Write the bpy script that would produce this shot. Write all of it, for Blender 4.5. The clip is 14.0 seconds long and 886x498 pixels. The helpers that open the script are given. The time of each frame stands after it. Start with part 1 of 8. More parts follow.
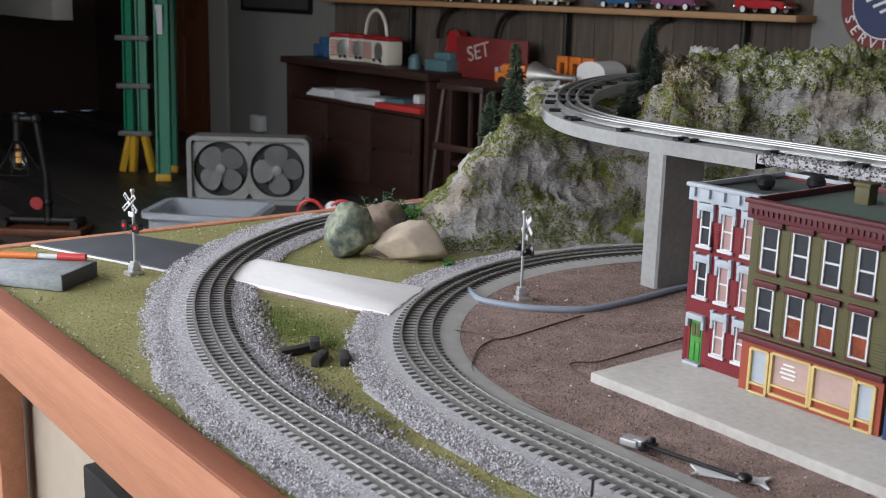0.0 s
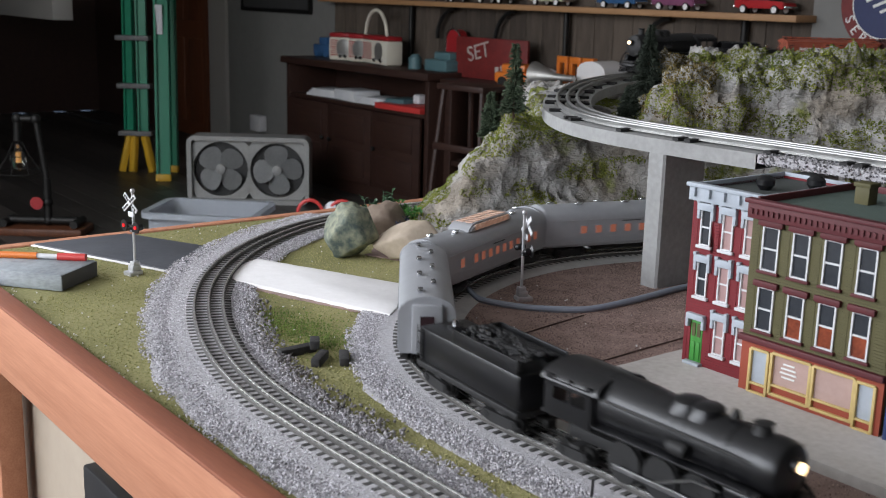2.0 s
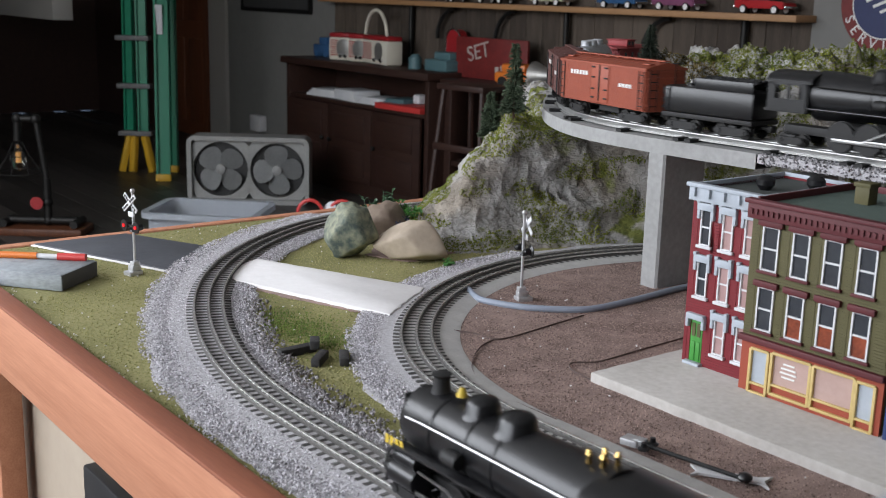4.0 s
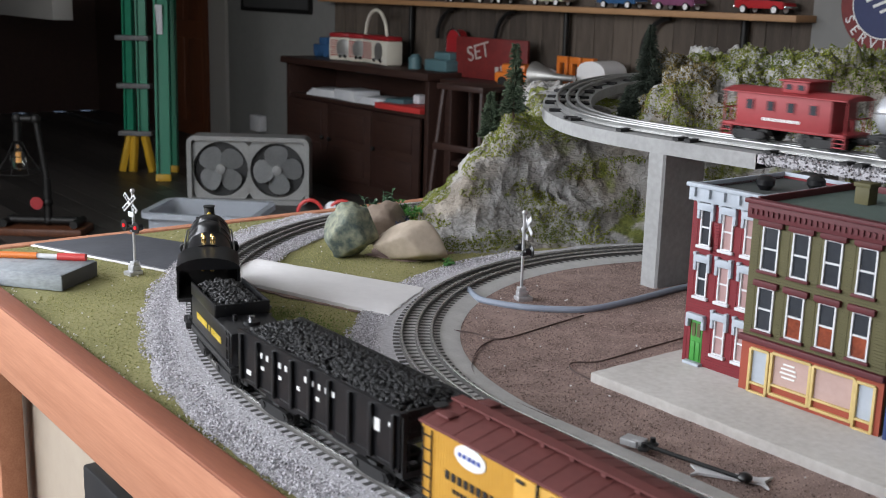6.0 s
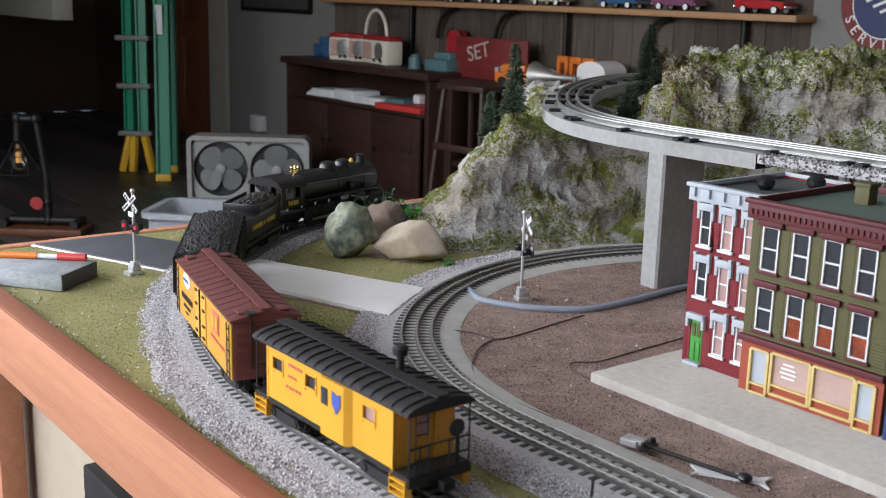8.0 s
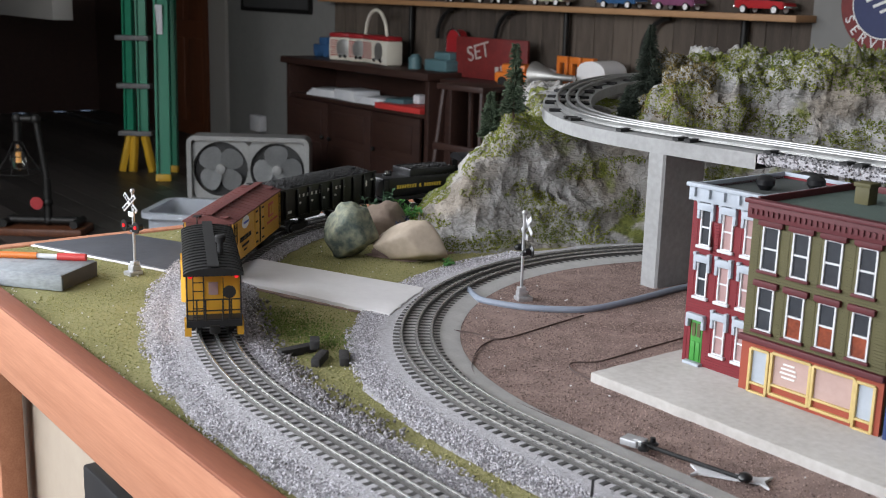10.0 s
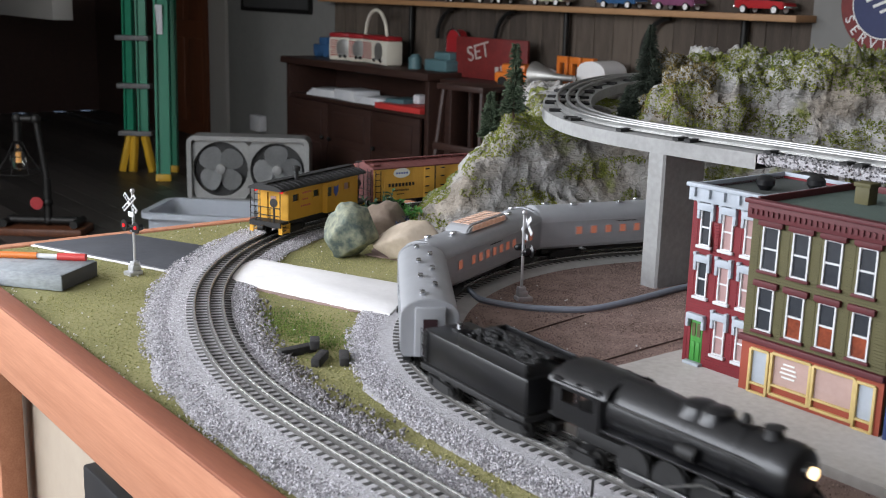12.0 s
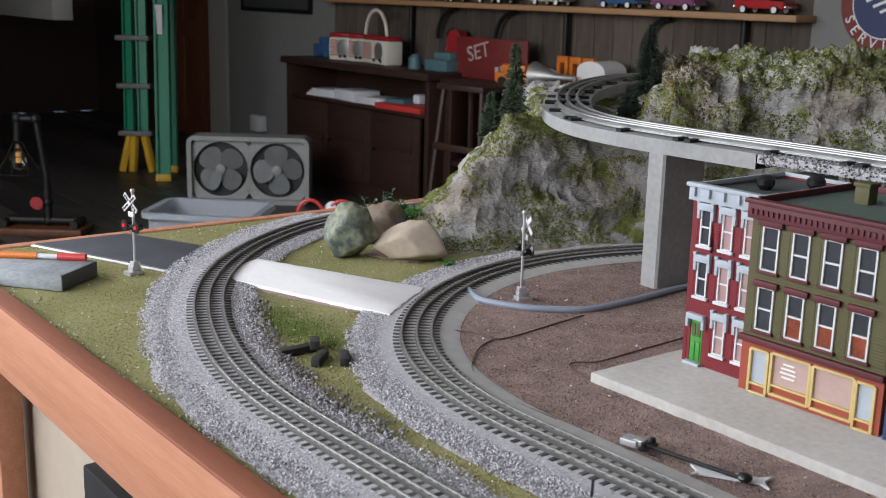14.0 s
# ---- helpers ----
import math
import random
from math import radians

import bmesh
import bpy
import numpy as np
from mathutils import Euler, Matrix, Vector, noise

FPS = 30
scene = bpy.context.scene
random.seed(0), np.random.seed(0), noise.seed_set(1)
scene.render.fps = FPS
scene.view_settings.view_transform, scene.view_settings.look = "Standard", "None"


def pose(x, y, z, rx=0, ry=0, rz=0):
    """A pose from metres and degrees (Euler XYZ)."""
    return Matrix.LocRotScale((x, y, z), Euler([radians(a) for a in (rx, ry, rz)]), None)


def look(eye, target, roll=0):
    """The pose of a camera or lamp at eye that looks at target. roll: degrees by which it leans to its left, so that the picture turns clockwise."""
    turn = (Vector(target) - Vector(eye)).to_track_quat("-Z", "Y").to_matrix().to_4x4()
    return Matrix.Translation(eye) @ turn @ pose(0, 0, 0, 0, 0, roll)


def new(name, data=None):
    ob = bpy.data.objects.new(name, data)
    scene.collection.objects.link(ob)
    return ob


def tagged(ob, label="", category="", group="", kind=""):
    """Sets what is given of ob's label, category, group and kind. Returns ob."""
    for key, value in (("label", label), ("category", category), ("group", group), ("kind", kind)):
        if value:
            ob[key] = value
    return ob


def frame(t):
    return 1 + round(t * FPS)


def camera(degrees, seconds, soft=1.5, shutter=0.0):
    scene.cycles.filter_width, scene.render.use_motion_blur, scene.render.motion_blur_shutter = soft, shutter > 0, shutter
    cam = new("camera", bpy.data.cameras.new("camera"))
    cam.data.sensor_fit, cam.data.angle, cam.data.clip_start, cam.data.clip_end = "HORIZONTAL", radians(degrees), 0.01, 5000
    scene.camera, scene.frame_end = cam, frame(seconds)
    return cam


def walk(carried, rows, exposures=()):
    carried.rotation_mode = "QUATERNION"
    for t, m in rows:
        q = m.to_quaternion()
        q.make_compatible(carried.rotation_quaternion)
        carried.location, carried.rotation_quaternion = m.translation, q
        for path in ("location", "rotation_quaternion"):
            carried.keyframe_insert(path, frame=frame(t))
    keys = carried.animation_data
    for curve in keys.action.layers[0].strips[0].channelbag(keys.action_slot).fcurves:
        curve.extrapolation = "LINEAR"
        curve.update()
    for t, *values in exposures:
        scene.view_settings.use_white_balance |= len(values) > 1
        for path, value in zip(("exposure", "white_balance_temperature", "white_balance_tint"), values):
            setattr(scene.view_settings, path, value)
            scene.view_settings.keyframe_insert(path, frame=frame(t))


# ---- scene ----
# ------------------------------------------------------------------ camera
EYE = Vector((0.0, 0.0, 0.3801))
VIEW = Vector((0.0, 0.97426, -0.22543))
cam = camera(43.41, 14.0, soft=1.0, shutter=0.25)
cam.data.dof.use_dof = True
cam.data.dof.focus_distance = 1.45
cam.data.dof.aperture_fstop = 15.0
walk(cam, [(0.0, look(EYE, EYE + VIEW, 1.546)), (14.0, look(EYE, EYE + VIEW, 1.546))], exposures=[(0.0, 0.0), (5.4, 0.0), (6.6, 0.27), (12.6, 0.27), (13.6, 0.05), (14.0, 0.0)])

# ------------------------------------------------------------------ frame of the room and table
U = Vector((0.612, -0.791, 0.0)).normalized()      # along the table and the back wall
V = Vector((0.791, 0.612, 0.0)).normalized()       # across the table
CORNER = Vector((-0.694, 1.518, 0.0))
TURN = math.degrees(math.atan2(U.y, U.x))
FLOOR = -0.96


def uv(a, b, z=0.0):
    """Place a metres along the table and b across it."""
    p = CORNER + U * a + V * b
    return Vector((p.x, p.y, z))


def to_uv(x, y):
    d = Vector((x, y, 0)) - CORNER
    return d.dot(U), d.dot(V)


def at_uv(a, b, z=0.0, turn=0.0):
    p = uv(a, b, z)
    return pose(p.x, p.y, z, 0, 0, TURN + turn)


# ------------------------------------------------------------------ light
world = bpy.data.worlds.new("sky")
scene.world = world
world.use_nodes = True
wn = world.node_tree.nodes
sky = wn.new("ShaderNodeTexSky")
sky.sky_type, sky.sun_disc = "NISHITA", False
sky.sun_elevation, sky.sun_rotation = radians(38), radians(200)
world.node_tree.links.new(sky.outputs[0], wn["Background"].inputs[0])
wn["Background"].inputs[1].default_value = 0.10

sun = new("sun", bpy.data.lights.new("sun", "SUN"))
sun.data.energy, sun.data.angle, sun.data.color = 2.0, radians(3), (1.0, 0.96, 0.9)
sun.matrix_world = look((-2, -6, 6), (0, 0, 0))


def window_light(name, place, target, w, h, power, colour):
    lamp = new(name, bpy.data.lights.new(name, "AREA"))
    lamp.data.shape, lamp.data.size, lamp.data.size_y = "RECTANGLE", w, h
    lamp.data.energy, lamp.data.color = power, colour
    lamp.matrix_world = look(place, target)
    return lamp


# daylight of the wide garage doorway behind the camera
window_light("doorway_light", uv(-1.05, -1.72, 1.02), uv(-0.2, 0.7, 0.0), 5.4, 1.2, 170.0, (0.905, 0.935, 1.0))


# ------------------------------------------------------------------ materials
def material(name, colour, rough=0.6, metal=0.0, second=None, scale=60.0, amount=0.5, bump=0.0, fine=6.0, coat=0.0, stretch=None, random_value=0.0, emit=None, power=0.0, alpha=None, island=False, relief=0.004):
    """Two scales of noise between two colours, with relief."""
    m = bpy.data.materials.new(name)
    m.use_nodes = True
    nt = m.node_tree
    b = nt.nodes["Principled BSDF"]
    b.inputs["Roughness"].default_value, b.inputs["Metallic"].default_value = rough, metal
    b.inputs["Coat Weight"].default_value = coat
    link = nt.links.new
    tc = nt.nodes.new("ShaderNodeTexCoord")
    vec = tc.outputs["Object"]
    if stretch:
        mp = nt.nodes.new("ShaderNodeMapping")
        mp.inputs["Scale"].default_value = stretch
        link(vec, mp.inputs["Vector"])
        vec = mp.outputs[0]
    n1 = nt.nodes.new("ShaderNodeTexNoise")
    n1.inputs["Scale"].default_value, n1.inputs["Detail"].default_value = scale, 6.0
    n2 = nt.nodes.new("ShaderNodeTexNoise")
    n2.inputs["Scale"].default_value, n2.inputs["Detail"].default_value = scale * fine, 4.0
    link(vec, n1.inputs["Vector"])
    link(vec, n2.inputs["Vector"])
    add = nt.nodes.new("ShaderNodeMath")
    add.operation = "MULTIPLY_ADD"
    add.inputs[1].default_value = 0.55
    half = nt.nodes.new("ShaderNodeMath")
    half.operation = "MULTIPLY"
    half.inputs[1].default_value = 0.45
    link(n2.outputs[0], half.inputs[0])
    link(n1.outputs[0], add.inputs[0])
    link(half.outputs[0], add.inputs[2])
    value = add.outputs[0]
    if random_value:
        info = nt.nodes.new("ShaderNodeNewGeometry" if island else "ShaderNodeObjectInfo")
        mix = nt.nodes.new("ShaderNodeMath")
        mix.operation = "MULTIPLY_ADD"
        mix.inputs[1].default_value = random_value
        link(info.outputs["Random Per Island" if island else "Random"], mix.inputs[0])
        sub = nt.nodes.new("ShaderNodeMath")
        sub.operation = "SUBTRACT"
        sub.inputs[1].default_value = random_value / 2
        link(value, sub.inputs[0])
        link(sub.outputs[0], mix.inputs[2])
        value = mix.outputs[0]
    ramp = nt.nodes.new("ShaderNodeValToRGB")
    second = second or tuple(c * (1 - 0.45 * amount) for c in colour)
    lo, hi = ramp.color_ramp.elements
    lo.position, hi.position = 0.5 - 0.22 / max(0.4, amount * 2), 0.5 + 0.22 / max(0.4, amount * 2)
    lo.color, hi.color = (*second, 1), (*colour, 1)
    link(value, ramp.inputs[0])
    link(ramp.outputs[0], b.inputs["Base Color"])
    if bump:
        bp = nt.nodes.new("ShaderNodeBump")
        bp.inputs["Strength"].default_value, bp.inputs["Distance"].default_value = min(1.0, bump), min(relief, 0.6 / scale)
        link(value, bp.inputs["Height"])
        link(bp.outputs[0], b.inputs["Normal"])
    if emit:
        b.inputs["Emission Color"].default_value, b.inputs["Emission Strength"].default_value = (*emit, 1), power
    if alpha is not None:
        b.inputs["Transmission Weight"].default_value, b.inputs["IOR"].default_value = alpha, 1.45
    return m


M = {}
M["ballast"] = material("grey_ballast", (0.80, 0.77, 0.81), 0.95, second=(0.29, 0.275, 0.29), scale=160, bump=0.8, random_value=0.6, island=True)
M["lump"] = material("brown_grey_lumps", (0.36, 0.34, 0.345), 0.95, second=(0.15, 0.135, 0.13), scale=160, bump=0.8, random_value=0.6, island=True)
M["ballast_bed"] = material("ballast_bed", (0.66, 0.645, 0.675), 0.95, second=(0.36, 0.345, 0.355), scale=220, bump=1.0)
M["grass"] = material("green_ground_cover", (0.40, 0.365, 0.17), 0.98, second=(0.155, 0.155, 0.05), scale=9, fine=30, bump=0.9)
M["tuft"] = material("green_turf_fibre", (0.42, 0.39, 0.17), 0.98, second=(0.17, 0.175, 0.05), scale=9, random_value=0.5, island=True)
M["moss"] = material("moss_foam", (0.26, 0.265, 0.045), 0.98, second=(0.07, 0.10, 0.014), scale=12, random_value=0.22, island=True)
M["brown_foam"] = material("ochre_foam", (0.23, 0.17, 0.05), 0.98, second=(0.09, 0.07, 0.02), scale=22, random_value=0.7, island=True)
M["earth"] = material("brown_ground_cork", (0.38, 0.270, 0.232), 0.97, second=(0.17, 0.116, 0.102), scale=30, fine=22, bump=0.5, amount=0.6)
M["grain"] = material("brown_cork_grain", (0.46, 0.335, 0.29), 0.97, second=(0.12, 0.08, 0.07), scale=30, random_value=0.9, island=True)
M["deck_stone"] = material("dark_grey_ballast", (0.36, 0.35, 0.36), 0.95, second=(0.15, 0.145, 0.15), scale=160, random_value=0.5, island=True)
M["line"] = material("dark_ground_line", (0.125, 0.088, 0.078), 0.9, scale=60)
M["cork"] = material("grey_roadbed", (0.50, 0.49, 0.475), 0.9, second=(0.38, 0.37, 0.355), scale=60, bump=0.3)
M["tie"] = material("dark_tie", (0.115, 0.11, 0.105), 0.85, second=(0.045, 0.043, 0.041), scale=150, random_value=0.6, bump=0.3)
M["rail"] = material("dark_steel_rail", (0.22, 0.21, 0.20), 0.5, 0.5, second=(0.12, 0.115, 0.11), scale=70)
M["railtop"] = material("bright_rail_head", (0.80, 0.79, 0.77), 0.27, 0.85, second=(0.6, 0.59, 0.57), scale=50)
M["tin"] = material("tinplate_rail", (0.50, 0.50, 0.49), 0.42, 0.85, second=(0.38, 0.38, 0.37), scale=40)
M["deck"] = material("grey_painted_deck", (0.36, 0.36, 0.355), 0.8, second=(0.26, 0.26, 0.255), scale=16, fine=8, bump=0.2, amount=0.6)
M["white_paint"] = material("white_plaster", (0.84, 0.82, 0.815), 0.95, second=(0.76, 0.74, 0.735), scale=14, bump=0.3)
M["base_board"] = material("pale_base_board", (0.55, 0.525, 0.495), 0.9, second=(0.38, 0.35, 0.32), scale=10, fine=14, bump=0.25)
M["asphalt"] = material("asphalt_sheet", (0.095, 0.10, 0.115), 0.55, second=(0.06, 0.064, 0.075), scale=18, bump=0.15)
M["pine"] = material("stained_pine", (0.55, 0.255, 0.15), 0.5, second=(0.40, 0.165, 0.09), scale=4, stretch=(1.0, 16, 16), bump=0.12, amount=0.6)
M["pine_dark"] = material("stained_pine_top", (0.30, 0.10, 0.05), 0.6, second=(0.2, 0.06, 0.03), scale=6, stretch=(1.2, 14, 14), bump=0.1)
M["skirt"] = material("beige_skirt", (0.44, 0.37, 0.29), 0.9, second=(0.38, 0.31, 0.24), scale=6)
M["black_box"] = material("black_plastic", (0.02, 0.02, 0.022), 0.45, second=(0.012, 0.012, 0.013), scale=20)
M["black"] = material("black_lacquer", (0.010, 0.010, 0.011), 0.32, second=(0.006, 0.006, 0.007), scale=40, bump=0.05)
M["black_matt"] = material("black_matt", (0.014, 0.0135, 0.0135), 0.65, second=(0.007, 0.0065, 0.0065), scale=60, bump=0.1)
M["coal"] = material("coal", (0.030, 0.030, 0.032), 0.45, second=(0.01, 0.01, 0.01), scale=150, bump=0.8, random_value=0.5, island=True)
M["steel"] = material("steel", (0.5, 0.5, 0.5), 0.35, 1.0, second=(0.3, 0.3, 0.3), scale=60)
M["silver"] = material("silver_paint", (0.47, 0.48, 0.505), 0.42, 0.35, second=(0.40, 0.41, 0.435), scale=18, bump=0.04)
M["chrome"] = material("chrome", (0.75, 0.76, 0.77), 0.18, 1.0, second=(0.6, 0.6, 0.62), scale=40)
M["yellow"] = material("yellow_paint", (0.68, 0.38, 0.06), 0.5, second=(0.58, 0.31, 0.045), scale=20, bump=0.05)
M["yellow2"] = material("caboose_yellow", (0.72, 0.38, 0.03), 0.5, second=(0.64, 0.32, 0.025), scale=20, bump=0.05)
M["maroon"] = material("maroon_roof", (0.16, 0.045, 0.04), 0.6, second=(0.11, 0.03, 0.027), scale=30, bump=0.1)
M["tuscan"] = material("tuscan_red", (0.13, 0.05, 0.042), 0.6, second=(0.09, 0.035, 0.03), scale=30)
M["orange_brown"] = material("orange_brown_paint", (0.36, 0.085, 0.045), 0.55, second=(0.27, 0.062, 0.034), scale=30)
M["caboose_red"] = material("caboose_red", (0.34, 0.035, 0.04), 0.55, second=(0.26, 0.027, 0.03), scale=30)
M["cream"] = material("cream_plastic", (0.72, 0.63, 0.42), 0.6, second=(0.62, 0.53, 0.34), scale=30)
M["brass"] = material("polished_brass", (0.80, 0.56, 0.22), 0.25, 1.0, second=(0.62, 0.42, 0.15), scale=90)
M["gold"] = material("gold_letters", (0.70, 0.50, 0.06), 0.5, scale=80)
M["white"] = material("white_letters", (0.8, 0.8, 0.78), 0.6, scale=80, amount=0.2)
M["pink"] = material("red_mark", (0.62, 0.13, 0.12), 0.6, scale=80, amount=0.3)
M["blue_mark"] = material("blue_mark", (0.06, 0.1, 0.42), 0.6, scale=80, amount=0.3)
M["lamp_on"] = material("lit_headlamp", (1, 0.9, 0.7), 0.3, emit=(1.0, 0.70, 0.38), power=4.0)
# carriage panes: light from inside is put into the pane as emission
M["window_warm"] = material("lit_window", (0.4, 0.16, 0.1), 0.3, emit=(1.0, 0.30, 0.18), power=0.16)
M["window_dome"] = material("lit_dome_window", (0.7, 0.5, 0.4), 0.25, emit=(1.0, 0.5, 0.32), power=0.12)
M["window_dark"] = material("dark_window", (0.055, 0.03, 0.035), 0.15, second=(0.035, 0.02, 0.022), scale=40)
M["signal_red"] = material("red_signal_lens", (0.5, 0.01, 0.01), 0.2, emit=(1.0, 0.02, 0.03), power=0.8)
M["brick_red"] = material("red_facade", (0.19, 0.010, 0.016), 0.6, second=(0.17, 0.01, 0.017), scale=40, fine=12, bump=0.15)
M["olive"] = material("olive_facade", (0.105, 0.093, 0.034), 0.65, second=(0.08, 0.07, 0.026), scale=40, fine=12, bump=0.15)
M["trim_red"] = material("dark_red_trim", (0.11, 0.014, 0.018), 0.6, second=(0.085, 0.016, 0.02), scale=50)
M["trim_blue"] = material("pale_blue_trim", (0.44, 0.48, 0.53), 0.6, second=(0.37, 0.41, 0.46), scale=50)
M["trim_white"] = material("white_trim", (0.68, 0.68, 0.69), 0.55, second=(0.6, 0.6, 0.62), scale=50)
M["door_green"] = material("green_door", (0.06, 0.30, 0.045), 0.55, second=(0.045, 0.23, 0.035), scale=50)
M["brick_orange"] = material("orange_brick", (0.30, 0.06, 0.03), 0.7, second=(0.33, 0.06, 0.03), scale=50, bump=0.2)
M["shop_yellow"] = material("shop_yellow", (0.62, 0.47, 0.21), 0.55, second=(0.54, 0.39, 0.13), scale=50)
M["pane_dark"] = material("dark_pane", (0.055, 0.06, 0.068), 0.12, second=(0.035, 0.038, 0.045), scale=25)
M["pane_pink"] = material("curtained_pane", (0.46, 0.30, 0.29), 0.2, second=(0.36, 0.23, 0.22), scale=25)
M["pane_orange"] = material("orange_pane", (0.36, 0.085, 0.04), 0.2, second=(0.07, 0.028, 0.022), scale=45)
M["pane_shop"] = material("shop_pane", (0.52, 0.37, 0.33), 0.2, second=(0.44, 0.30, 0.26), scale=25)
M["roof_dark"] = material("dark_roof", (0.075, 0.085, 0.08), 0.85, second=(0.05, 0.057, 0.053), scale=60, bump=0.3)
M["roof_green"] = material("green_roof", (0.10, 0.14, 0.12), 0.8, second=(0.07, 0.10, 0.085), scale=60, bump=0.3)
M["navy"] = material("navy_paint", (0.03, 0.055, 0.16), 0.5, scale=40)
M["boulder_green"] = material("green_grey_stone", (0.29, 0.295, 0.205), 0.75, second=(0.07, 0.095, 0.085), scale=26, fine=4, bump=0.6, amount=0.9)
M["boulder_tan"] = material("tan_stone", (0.56, 0.47, 0.37), 0.75, second=(0.37, 0.30, 0.23), scale=16, bump=0.15)
M["boulder_brown"] = material("brown_stone", (0.26, 0.20, 0.15), 0.8, second=(0.15, 0.11, 0.085), scale=20, bump=0.3)
M["leaf"] = material("green_leaf", (0.10, 0.30, 0.06), 0.5, second=(0.045, 0.16, 0.03), scale=60, random_value=0.5, island=True)
M["weed"] = material("green_weed_foam", (0.20, 0.27, 0.06), 0.95, second=(0.09, 0.14, 0.025), scale=40, random_value=0.5, island=True)
M["leaf_dark"] = material("dark_leaf", (0.05, 0.115, 0.055), 0.5, second=(0.025, 0.06, 0.03), scale=60, random_value=0.5, island=True)
M["leaf_blue"] = material("blue_grey_leaf", (0.07, 0.08, 0.13), 0.7, second=(0.03, 0.035, 0.06), scale=60, random_value=0.5, island=True)
M["needle"] = material("conifer_needle", (0.075, 0.105, 0.06), 0.9, second=(0.025, 0.042, 0.022), scale=60, random_value=0.8, island=True)
M["needle_dark"] = material("dark_conifer_needle", (0.03, 0.042, 0.028), 0.9, second=(0.012, 0.018, 0.011), scale=60, random_value=0.8, island=True)
M["bark"] = material("bark", (0.09, 0.055, 0.035), 0.9, scale=80, bump=0.5)
M["charcoal"] = material("charred_timber", (0.045, 0.042, 0.042), 0.75, second=(0.02, 0.019, 0.019), scale=60, bump=0.4)
M["hose"] = material("blue_grey_hose", (0.30, 0.34, 0.41), 0.55, second=(0.23, 0.265, 0.33), scale=40, bump=0.1)
M["book_side"] = material("grey_marbled_cover", (0.46, 0.50, 0.53), 0.6, second=(0.2, 0.22, 0.24), scale=20, stretch=(1, 1, 3))
M["book_dark"] = material("dark_grey_end", (0.09, 0.09, 0.095), 0.7, scale=40)
M["orange"] = material("orange_plastic", (0.75, 0.2, 0.03), 0.35, scale=30, amount=0.3)
M["red"] = material("red_plastic", (0.62, 0.05, 0.045), 0.4, scale=30, amount=0.3)
M["signal_silver"] = material("silver_signal", (0.62, 0.62, 0.63), 0.4, 0.6, scale=60)
# room
M["floor_wood"] = material("dark_floor_plank", (0.072, 0.064, 0.058), 0.45, second=(0.026, 0.023, 0.021), scale=3, stretch=(1, 9, 9), random_value=0.5, bump=0.1)
M["panel"] = material("weathered_plank", (0.125, 0.098, 0.077), 0.85, second=(0.055, 0.042, 0.033), scale=4, stretch=(9, 9, 1), random_value=0.45, bump=0.25)
M["plaster"] = material("grey_wall_paint", (0.215, 0.212, 0.202), 0.85, second=(0.185, 0.182, 0.174), scale=3, bump=0.05)
M["plaster_light"] = material("light_jamb_paint", (0.36, 0.35, 0.33), 0.75, second=(0.38, 0.36, 0.33), scale=3)
# unseen ceiling, kept this pale so its bounce brightens upward faces
M["ceiling"] = material("ceiling_paint", (0.82, 0.81, 0.79), 0.9, scale=3, amount=0.2)
M["door_wood"] = material("brown_door_wood", (0.14, 0.046, 0.018), 0.5, second=(0.07, 0.022, 0.009), scale=4, stretch=(10, 10, 1))
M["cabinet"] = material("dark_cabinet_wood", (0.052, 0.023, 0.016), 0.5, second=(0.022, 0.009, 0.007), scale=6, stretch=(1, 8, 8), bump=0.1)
M["shelf"] = material("shelf_pine", (0.44, 0.25, 0.12), 0.6, second=(0.33, 0.17, 0.075), scale=6, stretch=(1, 10, 10))
M["iron"] = material("black_iron_pipe", (0.025, 0.024, 0.023), 0.5, 0.6, scale=30, bump=0.1)
M["ladder_green"] = material("green_fibreglass", (0.008, 0.23, 0.125), 0.45, second=(0.008, 0.21, 0.115), scale=12)
M["ladder_yellow"] = material("yellow_foot", (0.72, 0.42, 0.03), 0.5, scale=20, amount=0.3)
M["aluminium"] = material("aluminium", (0.45, 0.44, 0.42), 0.45, 0.8, scale=20)
M["dull_metal"] = material("dull_metal", (0.20, 0.20, 0.20), 0.6, 0.3, second=(0.13, 0.13, 0.13), scale=14)
M["fan_grey"] = material("grey_enamel", (0.36, 0.36, 0.35), 0.5, second=(0.27, 0.27, 0.26), scale=10)
M["fan_dark"] = material("dark_fan_inside", (0.05, 0.05, 0.05), 0.8, scale=10)
M["fan_blade"] = material("pale_fan_blade", (0.46, 0.47, 0.47), 0.5, second=(0.34, 0.35, 0.35), scale=12)
M["tub"] = material("cloudy_plastic", (0.75, 0.79, 0.84), 0.35, second=(0.66, 0.7, 0.76), scale=8, alpha=0.7)
M["paper"] = material("white_paper", (0.75, 0.76, 0.78), 0.8, second=(0.6, 0.61, 0.64), scale=10)
M["radio_cream"] = material("cream_bakelite", (0.72, 0.68, 0.58), 0.4, scale=10, amount=0.2)
M["radio_red"] = material("red_bakelite", (0.36, 0.02, 0.025), 0.4, scale=10, amount=0.3)
M["sign_red"] = material("worn_red_sign", (0.22, 0.022, 0.02), 0.55, second=(0.11, 0.013, 0.012), scale=7, bump=0.1)
M["sign_white"] = material("worn_white_letters", (0.55, 0.52, 0.48), 0.7, second=(0.30, 0.20, 0.18), scale=14)
M["sign_blue"] = material("navy_sign", (0.025, 0.035, 0.12), 0.5, scale=10)
M["teal"] = material("teal_enamel", (0.10, 0.19, 0.21), 0.45, scale=12)
